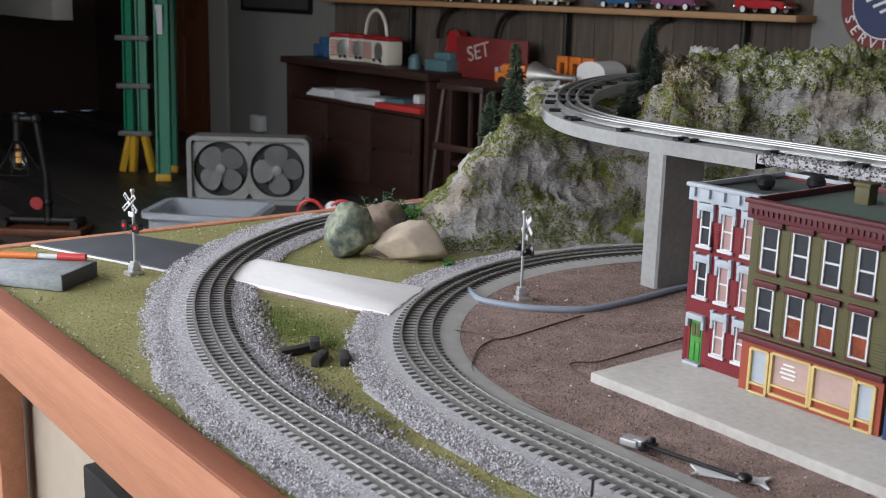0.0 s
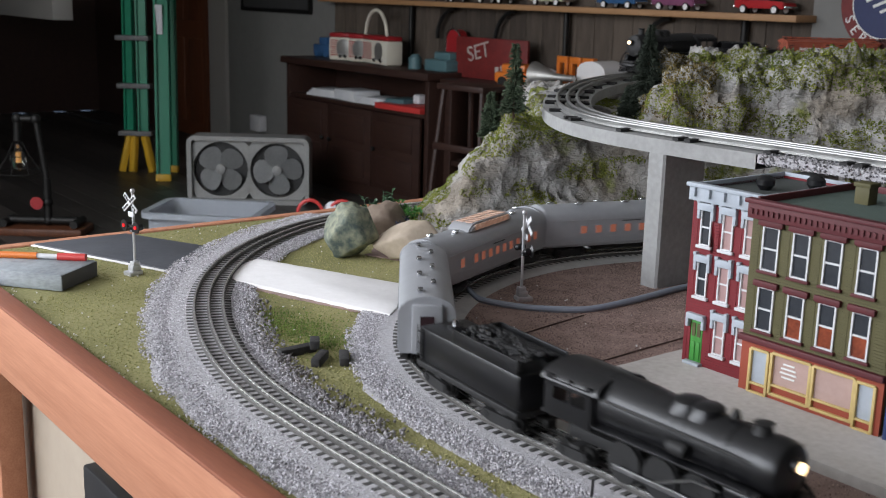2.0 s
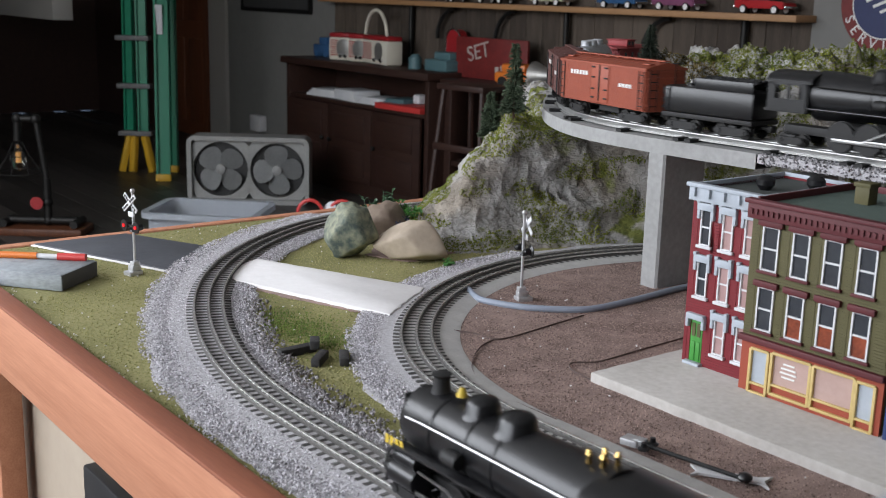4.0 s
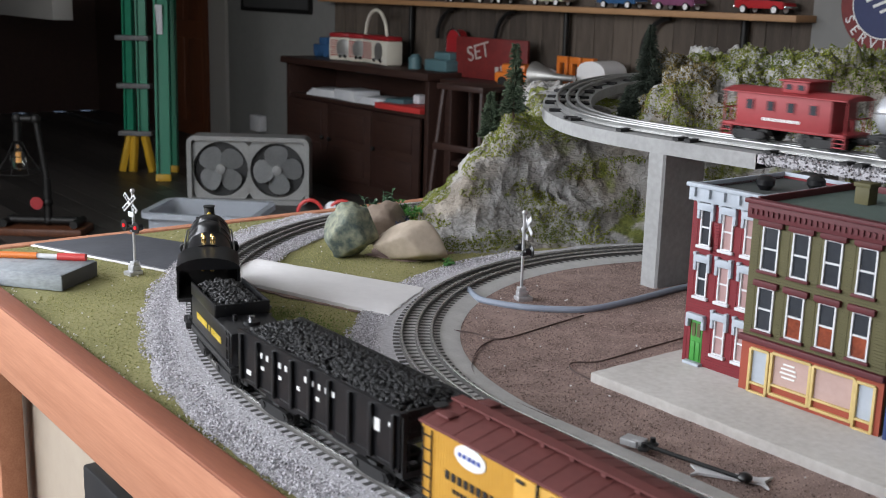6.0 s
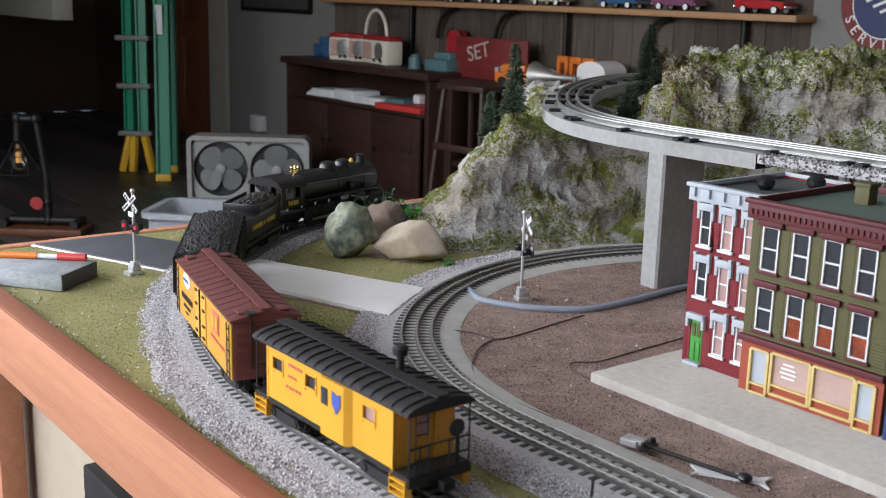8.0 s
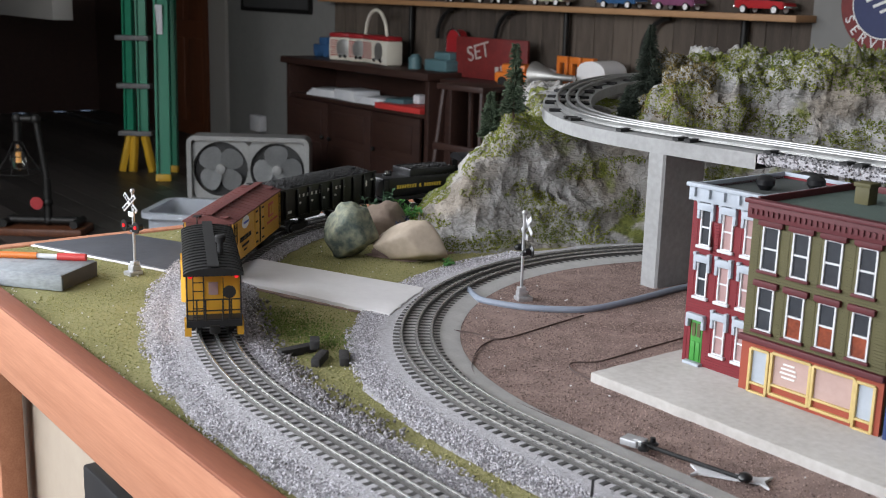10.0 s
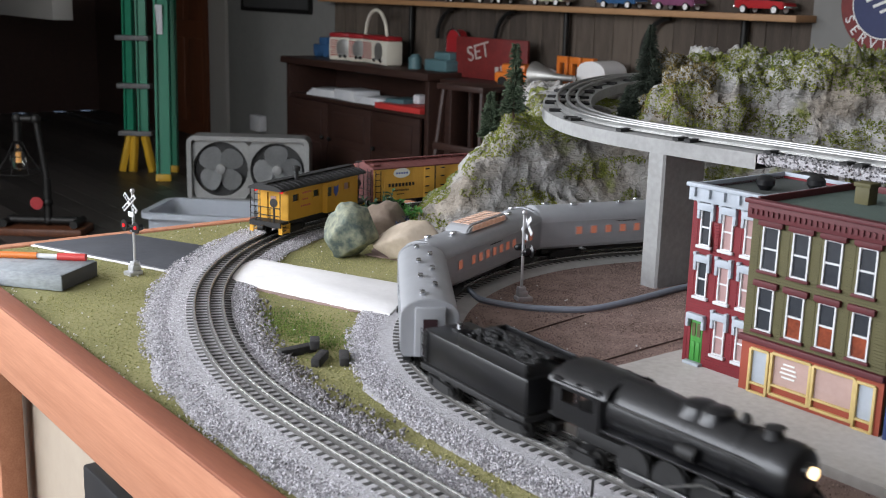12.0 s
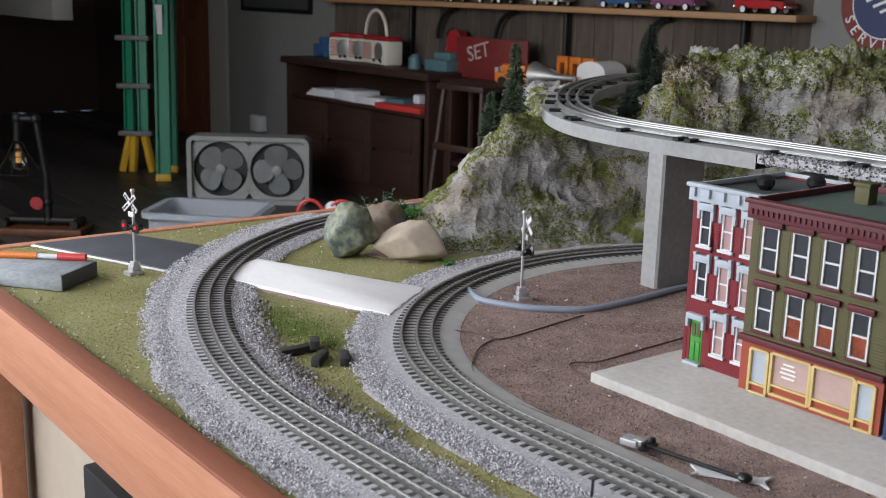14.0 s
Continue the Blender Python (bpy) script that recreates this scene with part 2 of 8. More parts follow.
M["blue_car"] = material("blue_enamel", (0.05, 0.13, 0.28), 0.25, scale=12, coat=0.5)
M["plum_car"] = material("plum_enamel", (0.25, 0.09, 0.17), 0.25, scale=12, coat=0.5)
M["red_car"] = material("red_enamel", (0.48, 0.025, 0.03), 0.25, scale=12, coat=0.5)
M["cream_car"] = material("cream_enamel", (0.62, 0.6, 0.42), 0.25, scale=12, coat=0.5)
M["glass"] = material("clear_glass", (0.9, 0.9, 0.9), 0.03, alpha=1.0, amount=0.01)
M["filament"] = material("amber_bulb_core", (0.75, 0.4, 0.12), 0.4, emit=(1.0, 0.5, 0.15), power=0.25)


def rock_material(name, moss_low):
    """Pale plaster rock with dark washes, thin strata and green scatter."""
    m = material(name, (0.52, 0.51, 0.495), 0.9, second=(0.17, 0.16, 0.148), scale=26, fine=6, bump=1.0, stretch=(1, 1, 1.6), relief=0.009)
    nt = m.node_tree
    b = nt.nodes["Principled BSDF"]
    old = b.inputs["Base Color"].links[0].from_socket
    tc = nt.nodes.new("ShaderNodeTexCoord")
    n = nt.nodes.new("ShaderNodeTexNoise")
    n.inputs["Scale"].default_value, n.inputs["Detail"].default_value = 13.0, 8.0
    r = nt.nodes.new("ShaderNodeValToRGB")
    r.color_ramp.elements[0].position, r.color_ramp.elements[1].position = moss_low, moss_low + 0.06
    green = nt.nodes.new("ShaderNodeValToRGB")
    green.color_ramp.elements[0].color, green.color_ramp.elements[1].color = (0.075, 0.095, 0.022, 1), (0.24, 0.25, 0.06, 1)
    n2 = nt.nodes.new("ShaderNodeTexNoise")
    n2.inputs["Scale"].default_value = 120.0
    mix = nt.nodes.new("ShaderNodeMix")
    mix.data_type = "RGBA"
    link = nt.links.new
    link(tc.outputs["Object"], n.inputs["Vector"])
    link(tc.outputs["Object"], n2.inputs["Vector"])
    link(n2.outputs[0], green.inputs[0])
    link(n.outputs[0], r.inputs[0])
    link(r.outputs[0], mix.inputs["Factor"])
    # warm brown stains in the plaster
    n3 = nt.nodes.new("ShaderNodeTexNoise")
    n3.inputs["Scale"].default_value, n3.inputs["Detail"].default_value = 7.0, 5.0
    link(tc.outputs["Object"], n3.inputs["Vector"])
    r3 = nt.nodes.new("ShaderNodeValToRGB")
    r3.color_ramp.elements[0].position, r3.color_ramp.elements[1].position = 0.50, 0.66
    r3.color_ramp.elements[1].color = (0.75, 0.75, 0.75, 1)
    link(n3.outputs[0], r3.inputs[0])
    stain = nt.nodes.new("ShaderNodeMix")
    stain.data_type, stain.blend_type = "RGBA", "MULTIPLY"
    link(r3.outputs[0], stain.inputs["Factor"])
    link(old, stain.inputs[6])
    stain.inputs[7].default_value = (0.62, 0.52, 0.40, 1)
    # cracks: colour multiplied darker, with a bump, along warped Voronoi cell edges
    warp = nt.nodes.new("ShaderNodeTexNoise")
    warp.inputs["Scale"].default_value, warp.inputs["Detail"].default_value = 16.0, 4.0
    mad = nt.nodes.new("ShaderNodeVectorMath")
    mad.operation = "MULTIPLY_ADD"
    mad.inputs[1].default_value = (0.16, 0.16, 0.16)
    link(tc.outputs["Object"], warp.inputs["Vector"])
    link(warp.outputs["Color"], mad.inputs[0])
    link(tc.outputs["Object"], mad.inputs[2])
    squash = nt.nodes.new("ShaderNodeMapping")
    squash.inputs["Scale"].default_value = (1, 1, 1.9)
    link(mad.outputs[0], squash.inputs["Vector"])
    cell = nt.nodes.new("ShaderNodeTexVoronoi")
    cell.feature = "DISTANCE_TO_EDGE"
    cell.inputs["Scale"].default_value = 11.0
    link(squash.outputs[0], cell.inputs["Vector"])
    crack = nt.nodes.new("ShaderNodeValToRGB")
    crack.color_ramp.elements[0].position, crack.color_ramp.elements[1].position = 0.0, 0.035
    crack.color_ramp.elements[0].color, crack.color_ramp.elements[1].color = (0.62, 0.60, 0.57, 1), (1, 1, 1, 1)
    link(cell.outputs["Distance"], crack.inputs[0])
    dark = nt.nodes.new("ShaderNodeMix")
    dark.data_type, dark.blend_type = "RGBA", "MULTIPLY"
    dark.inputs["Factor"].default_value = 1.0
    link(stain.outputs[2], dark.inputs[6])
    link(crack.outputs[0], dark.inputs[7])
    bump2 = nt.nodes.new("ShaderNodeBump")
    bump2.inputs["Strength"].default_value, bump2.inputs["Distance"].default_value = 0.35, 0.004
    link(crack.outputs[0], bump2.inputs["Height"])
    link(b.inputs["Normal"].links[0].from_socket, bump2.inputs["Normal"])
    link(bump2.outputs[0], b.inputs["Normal"])
    link(dark.outputs[2], mix.inputs[6])
    link(green.outputs[0], mix.inputs[7])
    link(mix.outputs[2], b.inputs["Base Color"])
    return m


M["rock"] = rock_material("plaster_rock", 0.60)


# ------------------------------------------------------------------ mesh helpers
def add_box(bm, size, at=(0, 0, 0), bevel=0.0, turn=None):
    m = Matrix.Translation(at) @ (turn or Matrix()) @ Matrix.Diagonal((*size, 1))
    made = bmesh.ops.create_cube(bm, size=1.0, matrix=m)
    if bevel:
        edges = list({e for v in made["verts"] for e in v.link_edges})
        bmesh.ops.bevel(bm, geom=edges, offset=bevel, segments=2, affect="EDGES", profile=0.5)


def add_cyl(bm, r, length, at=(0, 0, 0), axis="z", seg=16, r2=None):
    turn = {"z": Matrix(), "x": Matrix.Rotation(math.pi / 2, 4, "Y"), "y": Matrix.Rotation(math.pi / 2, 4, "X")}[axis]
    bmesh.ops.create_cone(bm, cap_ends=True, segments=seg, radius1=r, radius2=r if r2 is None else r2, depth=length, matrix=Matrix.Translation(at) @ turn)


def add_rod(bm, p, q, r, seg=8):
    p, q = Vector(p), Vector(q)
    d = q - p
    turn = d.to_track_quat("Z", "Y").to_matrix().to_4x4()
    bmesh.ops.create_cone(bm, cap_ends=True, segments=seg, radius1=r, radius2=r, depth=d.length, matrix=Matrix.Translation((p + q) / 2) @ turn)


def add_ball(bm, r, at, scale=(1, 1, 1), seg=12):
    bmesh.ops.create_uvsphere(bm, u_segments=seg, v_segments=max(6, seg // 2), radius=r, matrix=Matrix.Translation(at) @ Matrix.Diagonal((*scale, 1)))


def add_prism(bm, outline, lo, hi, axis="x"):
    """An outline of (a, b) pairs drawn out from lo to hi along an axis: x takes (y, z), y takes (x, z), z takes (x, y)."""
    def p(a, b, c):
        return {"x": (c, a, b), "y": (a, c, b), "z": (a, b, c)}[axis]
    rows = [[bm.verts.new(p(a, b, c)) for a, b in outline] for c in (lo, hi)]
    n = len(outline)
    faces = [bm.faces.new(rows[0][::-1]), bm.faces.new(rows[1])]
    for i in range(n):
        faces.append(bm.faces.new((rows[0][i], rows[0][(i + 1) % n], rows[1][(i + 1) % n], rows[1][i])))
    bmesh.ops.recalc_face_normals(bm, faces=faces)


def add_lathe(bm, outline, at=(0, 0, 0), seg=20, turn=None):
    m = Matrix.Translation(at) @ (turn or Matrix())
    rings = []
    for r, z in outline:
        rings.append([bm.verts.new(m @ Vector((r * math.cos(2 * math.pi * i / seg), r * math.sin(2 * math.pi * i / seg), z))) for i in range(seg)])
    faces = []
    for a, b in zip(rings, rings[1:]):
        for i in range(seg):
            faces.append(bm.faces.new((a[i], a[(i + 1) % seg], b[(i + 1) % seg], b[i])))
    faces.append(bm.faces.new(rings[0][::-1]))
    faces.append(bm.faces.new(rings[-1]))
    bmesh.ops.recalc_face_normals(bm, faces=faces)


def add_tube(bm, points, r, seg=8):
    """A bent tube through points."""
    pts = [Vector(p) for p in points]
    rings = []
    for i, p in enumerate(pts):
        d = (pts[min(i + 1, len(pts) - 1)] - pts[max(i - 1, 0)]).normalized()
        side = d.cross(Vector((0, 0, 1)))
        side = side.normalized() if side.length > 1e-4 else Vector((1, 0, 0))
        up = side.cross(d)
        rings.append([bm.verts.new(p + (side * math.cos(a) + up * math.sin(a)) * r) for a in [2 * math.pi * k / seg for k in range(seg)]])
    faces = []
    for a, b in zip(rings, rings[1:]):
        for k in range(seg):
            faces.append(bm.faces.new((a[k], a[(k + 1) % seg], b[(k + 1) % seg], b[k])))
    faces += [bm.faces.new(rings[0][::-1]), bm.faces.new(rings[-1])]
    bmesh.ops.recalc_face_normals(bm, faces=faces)


def finish(name, bm, mat, smooth=35):
    me = bpy.data.meshes.new(name)
    bm.to_mesh(me)
    bm.free()
    for m in mat if isinstance(mat, (list, tuple)) else [mat]:
        me.materials.append(m)
    if smooth:
        me.polygons.foreach_set("use_smooth", [True] * len(me.polygons))
        me.set_sharp_from_angle(angle=radians(smooth))
    return me


def part(name, bm, mat, parent, label="", at=None, smooth=35):
    """One mesh object under a thing or a part."""
    ob = new(name, finish(name, bm, mat, smooth))
    ob.parent = parent
    if at is not None:
        ob.matrix_basis = at
    return tagged(ob, label)


def thing(name, m, label, category, group="", kind=""):
    """The Empty at the base of a thing."""
    ob = new(name)
    ob.empty_display_size = 0.02
    ob.matrix_basis = m
    return tagged(ob, label, category, group, kind)


def solid(name, bm, mat, m, label, category, group="", kind="", smooth=35):
    """A thing of one mesh."""
    ob = new(name, finish(name, bm, mat, smooth))
    ob.matrix_basis = m
    return tagged(ob, label, category, group, kind)


def boxes(*specs, bevel=0.0):
    bm = bmesh.new()
    for size, at in specs:
        add_box(bm, size, at, bevel)
    return bm


def box_part(name, size, at, mat, parent, label="", bevel=0.0):
    return part(name, boxes((size, at), bevel=bevel), mat, parent, label)


def cyl_part(name, r, length, at, axis, mat, parent, label="", seg=16, r2=None):
    bm = bmesh.new()
    add_cyl(bm, r, length, at, axis, seg, r2)
    return part(name, bm, mat, parent, label)


OCTA = np.array([(1, 0, 0), (-1, 0, 0), (0, 1, 0), (0, -1, 0), (0, 0, 1), (0, 0, -1)], float)
OCTA_F = np.array([(0, 2, 4), (2, 1, 4), (1, 3, 4), (3, 0, 4), (2, 0, 5), (1, 2, 5), (3, 1, 5), (0, 3, 5)])


def fast_mesh(name, verts, tris):
    """A mesh from arrays of places and triangles."""
    me = bpy.data.meshes.new(name)
    me.vertices.add(len(verts))
    me.vertices.foreach_set("co", np.ascontiguousarray(verts, np.float32).ravel())
    me.loops.add(3 * len(tris))
    me.loops.foreach_set("vertex_index", np.ascontiguousarray(tris, np.int32).ravel())
    me.polygons.add(len(tris))
    me.polygons.foreach_set("loop_start", np.arange(0, 3 * len(tris), 3, dtype=np.int32))
    me.update(calc_edges=True)
    return me


def scatter_mesh(name, places, sizes, squash=(0.6, 1.0), jitter=0.35):
    """Many small uneven lumps in one mesh."""
    places, sizes = np.asarray(places, float), np.asarray(sizes, float)
    n = len(places)
    rng = np.random.default_rng(len(name) * 31 + n)
    v = np.repeat(OCTA[None], n, 0) * (1 + jitter * rng.uniform(-1, 1, (n, 6, 1)))
    a = rng.uniform(0, 6.283, n)
    t = rng.uniform(-0.7, 0.7, n)
    ca, sa, ct, st = np.cos(a), np.sin(a), np.cos(t), np.sin(t)
    x, y, z = v[..., 0], v[..., 1], v[..., 2] * rng.uniform(*squash, (n, 1))
    x, z = x * ct[:, None] - z * st[:, None], x * st[:, None] + z * ct[:, None]
    x, y = x * ca[:, None] - y * sa[:, None], x * sa[:, None] + y * ca[:, None]
    v = np.stack([x, y, z], -1) * sizes[:, None, None] + places[:, None]
    f = (OCTA_F[None] + 6 * np.arange(n)[:, None, None]).reshape(-1, 3)
    return fast_mesh(name, v.reshape(-1, 3), f)


def letters(name, words, size, mat, parent, m, depth=0.0004, label=""):
    """Words in the built-in font as a mesh part."""
    cu = bpy.data.curves.new(name, "FONT")
    cu.body, cu.size, cu.extrude, cu.align_x, cu.align_y = words, size, depth, "CENTER", "CENTER"
    tmp = bpy.data.objects.new(name, cu)
    me = bpy.data.meshes.new_from_object(tmp)
    bpy.data.objects.remove(tmp)
    me.materials.append(mat)
    ob = new(name, me)
    ob.parent = parent
    ob.matrix_basis = m
    return tagged(ob, label)
# ------------------------------------------------------------------ the three loops of track
STEP = 0.005


def bend(x, y, h, runs):
    pts = [(x, y, h)]
    for length, k in runs:
        for _ in range(int(round(length / STEP))):
            h += k * STEP / 2
            x, y = x + math.cos(h) * STEP, y + math.sin(h) * STEP
            h += k * STEP / 2
            pts.append((x, y, h))
    return pts


def loop(x, y, h, lead, runs, tail, r1, r2):
    """A closed clockwise loop: a straight lead before (x, y), the runs, a straight tail, and two arcs that close it."""
    x0, y0 = x - math.cos(h) * lead, y - math.sin(h) * lead
    pts = bend(x0, y0, h, [(lead, 0.0), *runs, (tail, 0.0)])
    xe, ye, he = pts[-1]
    c1 = Vector((xe + r1 * math.sin(he), ye - r1 * math.cos(he)))
    c2 = Vector((x0 + r1 * math.sin(h), y0 - r1 * math.cos(h)))
    d = c2 - c1
    phi = math.atan2(d.y, d.x)
    a1 = (he - phi) % (2 * math.pi)
    a2 = (phi - h) % (2 * math.pi)
    close = bend(xe, ye, he, [(a1 * r1, -1 / r1), (d.length, 0.0), (a2 * r1, -1 / r1)])[1:]
    path = np.array(pts + close)
    seg = np.hypot(np.diff(path[:, 0], append=path[0, 0]), np.diff(path[:, 1], append=path[0, 1]))
    return path, np.concatenate([[0], np.cumsum(seg)]), lead


class Track:
    def __init__(self, z, *args):
        self.path, s, self.lead = loop(*args)
        self.z, self.length = z, float(s[-1])
        closed = np.vstack([self.path[:, :2], self.path[:1, :2]])
        self.s, self.closed = s, closed

    def xy(self, s):
        """The place s metres past the end of the lead."""
        s = (s + self.lead) % self.length
        return np.interp(s, self.s, self.closed[:, 0]), np.interp(s, self.s, self.closed[:, 1])

    def heading(self, s):
        a, b = self.xy(s - 0.004), self.xy(s + 0.004)
        return math.atan2(b[1] - a[1], b[0] - a[0])

    def gap(self, x, y):
        """The distance from places to the middle of the track, and the signed side (left is positive)."""
        x, y = np.atleast_1d(x), np.atleast_1d(y)
        best = np.full(x.shape, 1e9)
        side = np.zeros(x.shape)
        for px, py, h in self.path[::4]:
            d = np.hypot(x - px, y - py)
            near = d < best
            best = np.where(near, d, best)
            side = np.where(near, (y - py) * math.cos(h) - (x - px) * math.sin(h), side)
        return best, side


RAIL_TOP = 0.012
OUTER = Track(RAIL_TOP, 0.0562, 0.6972, 2.2257, 1.9,
              [(.2, 0.1), (.1, -.2885), (.2, -1.331), (.2, -.9764), (.2, -1.3406), (.2, -1.45), (.2, -2.1), (.7, -1.3)], 0.1, 0.8, 0.8)
INNER = Track(RAIL_TOP, 0.2349, 0.7196, 2.2157, 1.6165,
              [(.15, .3), (.1, -.0537), (.15, -1.9708), (.15, -2.4701), (.15, -2.1214), (.15, -2.0077), (.15, -2.5519), (.15, -1.9521), (.5, -1.9455)], 0.1, 0.457, 0.457)
HIGH = Track(0.213, 0.484, 1.246, 2.244, 2.2,
             [(.2, .094), (.15, -.559), (.15, -2.748), (.15, -1.59), (.15, -.613), (.15, -.607), (.15, -.714), (.15, -.759), (.45, -2.4)], 1.2, 0.457, 0.457)


def smooth(a):
    a = np.clip(a, 0, 1)
    return a * a * (3 - 2 * a)


def fbm(x, y, z, scale, octaves=4):
    return noise.fractal(Vector((x, y, z)) * scale, 0.9, 2.1, octaves)


# ------------------------------------------------------------------ room shell
def wall_box(name, a0, a1, b0, b1, z0, z1, mat, label, bevel=0.0):
    bm = boxes(((a1 - a0, b1 - b0, z1 - z0), (0, 0, 0)), bevel=bevel)
    return solid(name, bm, mat, at_uv((a0 + a1) / 2, (b0 + b1) / 2, (z0 + z1) / 2), label, "wall", kind="structure")


A0, A1, B0, B1, TOP = -10.2, 5.6, -1.80, 4.05, 1.75
wall_box("floor", A0, A1, B0, B1, FLOOR - 0.12, FLOOR - 0.012, M["fan_dark"], "dark subfloor under the planks")["category"] = "floor"
wall_box("ceiling", A0, A1, B0, B1, TOP, TOP + 0.1, M["ceiling"], "plain unseen ceiling, pale to bounce light onto the table")["category"] = "ceiling"
wall_box("wall_north", A0, A1, B1, B1 + 0.12, FLOOR, TOP, M["plaster"], "plain grey painted back wall")
wall_box("wall_east", A1, A1 + 0.12, B0, B1, FLOOR, TOP, M["plaster"], "plain grey painted side wall")
# near-black colour stands in for the unlit opening at this end
wall_box("wall_west", A0 - 0.12, A0, B0, B1, FLOOR, TOP, M["cabinet"], "near-black side wall in place of a dark opening")
# wall behind the camera with the wide doorway
wall_box("wall_south", A0, -3.8, B0 - 0.12, B0, FLOOR, TOP, M["plaster"], "grey painted wall beside the wide doorway")
wall_box("wall_south_pier", 1.75, A1, B0 - 0.12, B0, FLOOR, TOP, M["plaster"], "grey painted wall beside the wide doorway")
wall_box("wall_south_lintel", -3.8, 1.75, B0 - 0.12, B0, 1.65, TOP, M["plaster"], "grey lintel above the wide doorway")

# ground outside the doorway
bm = bmesh.new()
bmesh.ops.create_grid(bm, x_segments=2, y_segments=2, size=200)
solid("ground", bm, M["base_board"], pose(0, 0, FLOOR - 0.13), "pale concrete ground outside the doorway", "ground", kind="structure")

# ------------------------------------------------------------------ table
table = thing("layout_table", at_uv(0, 0, 0), "pine-edged layout table with a beige skirt", "table")
TL, TW = 4.6, 2.75
box_part("tabletop", (TL, TW, 0.03), (TL / 2, TW / 2, -0.015), M["grass"], table, "tabletop covered in green scatter grass")
bm = boxes(((TL + 0.05, 0.019, 0.088), (TL / 2, -0.0115, -0.041)), bevel=0.003)
part("front_fascia", bm, M["pine"], table, "orange stained pine fascia board")
# added strip that colours the board's top edge darker than its face
part("fascia_cap", boxes(((TL + 0.05, 0.026, 0.004), (TL / 2, -0.0095, 0.0055)), bevel=0.0012), M["pine_dark"], table, "dark red-brown top edge of the fascia board")
bm = boxes(((0.019, TW, 0.088), (-0.0115, TW / 2, -0.041)), bevel=0.003)
part("end_fascia", bm, M["pine"], table, "orange stained pine fascia board")
bm = boxes(((0.019, TW, 0.088), (TL + 0.0115, TW / 2, -0.041)), bevel=0.003)
part("end_fascia", bm, M["pine"], table)
bm = boxes(((TL, 0.019, 0.088), (TL / 2, TW + 0.0115, -0.041)), bevel=0.003)
part("back_fascia", bm, M["pine"], table)
for a in (0.128, 1.6, 3.0, 4.5):
    box_part("leg", (0.062, 0.035, 0.83), (a, 0.025, FLOOR + 0.415), M["pine"], table, "pine leg", 0.003)
    box_part("leg", (0.062, 0.062, 0.83), (a, TW - 0.1, FLOOR + 0.415), M["pine"], table, "pine leg", 0.003)
box_part("skirt", (TL - 0.1, 0.012, 0.72), (TL / 2, 0.062, -0.45), M["skirt"], table, "beige skirt panel")
box_part("skirt", (0.012, TW - 0.2, 0.72), (0.04, TW / 2, -0.45), M["skirt"], table, "beige skirt panel")


# ------------------------------------------------------------------ ribbons beside the rails
def ribbon(track, lo, hi, z_edge, z_mid, wobble, seed, s0, s1, cols=9, step=0.012):
    """A bed along a track from offset lo to hi (left is positive), with ragged edges."""
    rows, n = [], int((s1 - s0) / step)
    for i in range(n + 1):
        s = s0 + (s1 - s0) * i / n
        (x, y), h = track.xy(s), track.heading(s)
        a = lo + wobble * noise.noise(Vector((s * 14, seed, 0))) + 0.4 * wobble * noise.noise(Vector((s * 60, seed, 5)))
        b = hi + wobble * noise.noise(Vector((s * 14, seed + 9, 0))) + 0.4 * wobble * noise.noise(Vector((s * 60, seed, 9)))
        row = []
        for j in range(cols):
            t = j / (cols - 1)
            o = a + (b - a) * t
            lift = z_edge + (z_mid - z_edge) * min(1.0, 4 * min(t, 1 - t)) ** 0.7
            row.append((x - math.sin(h) * o, y + math.cos(h) * o, lift))
        rows.append(row)
    verts = [p for r in rows for p in r]
    faces = [(i * cols + j, i * cols + j + 1, (i + 1) * cols + j + 1, (i + 1) * cols + j) for i in range(n) for j in range(cols - 1)]
    me = bpy.data.meshes.new("bed")
    me.from_pydata(verts, [], [f[::-1] for f in faces])
    me.update()
    return me


def bed(name, me, mat, label, category):
    me.materials.append(mat)
    me.polygons.foreach_set("use_smooth", [True] * len(me.polygons))
    ob = new(name, me)
    return tagged(ob, label, category, kind="structure")


# earth inside the inner loop
n_ring = 260
ring = []
for i in range(n_ring):
    s = INNER.length * i / n_ring
    (x, y), h = INNER.xy(s), INNER.heading(s)
    ring.append((x + math.sin(h) * 0.03, y - math.cos(h) * 0.03, 0.0025))
cx, cy = np.mean([p[0] for p in ring]), np.mean([p[1] for p in ring])
verts, faces, rings = [], [], 30
for k in range(rings):
    t = 1 - k / rings
    for x, y, z in ring:
        px, py = cx + (x - cx) * t, cy + (y - cy) * t
        verts.append((px, py, z + (0.0014 * fbm(px, py, 0, 9, 3) if k else 0)))
verts.append((cx, cy, 0.0025))
for k in range(rings - 1):
    for i in range(n_ring):
        j = (i + 1) % n_ring
        faces.append((k * n_ring + j, k * n_ring + i, (k + 1) * n_ring + i, (k + 1) * n_ring + j))
last = (rings - 1) * n_ring
faces += [(last + (i + 1) % n_ring, last + i, len(verts) - 1) for i in range(n_ring)]
me = bpy.data.meshes.new("earth")
me.from_pydata(verts, [], faces)
bed("earth_sheet", me, M["earth"], "reddish brown cork ground inside the inner loop", "ground")

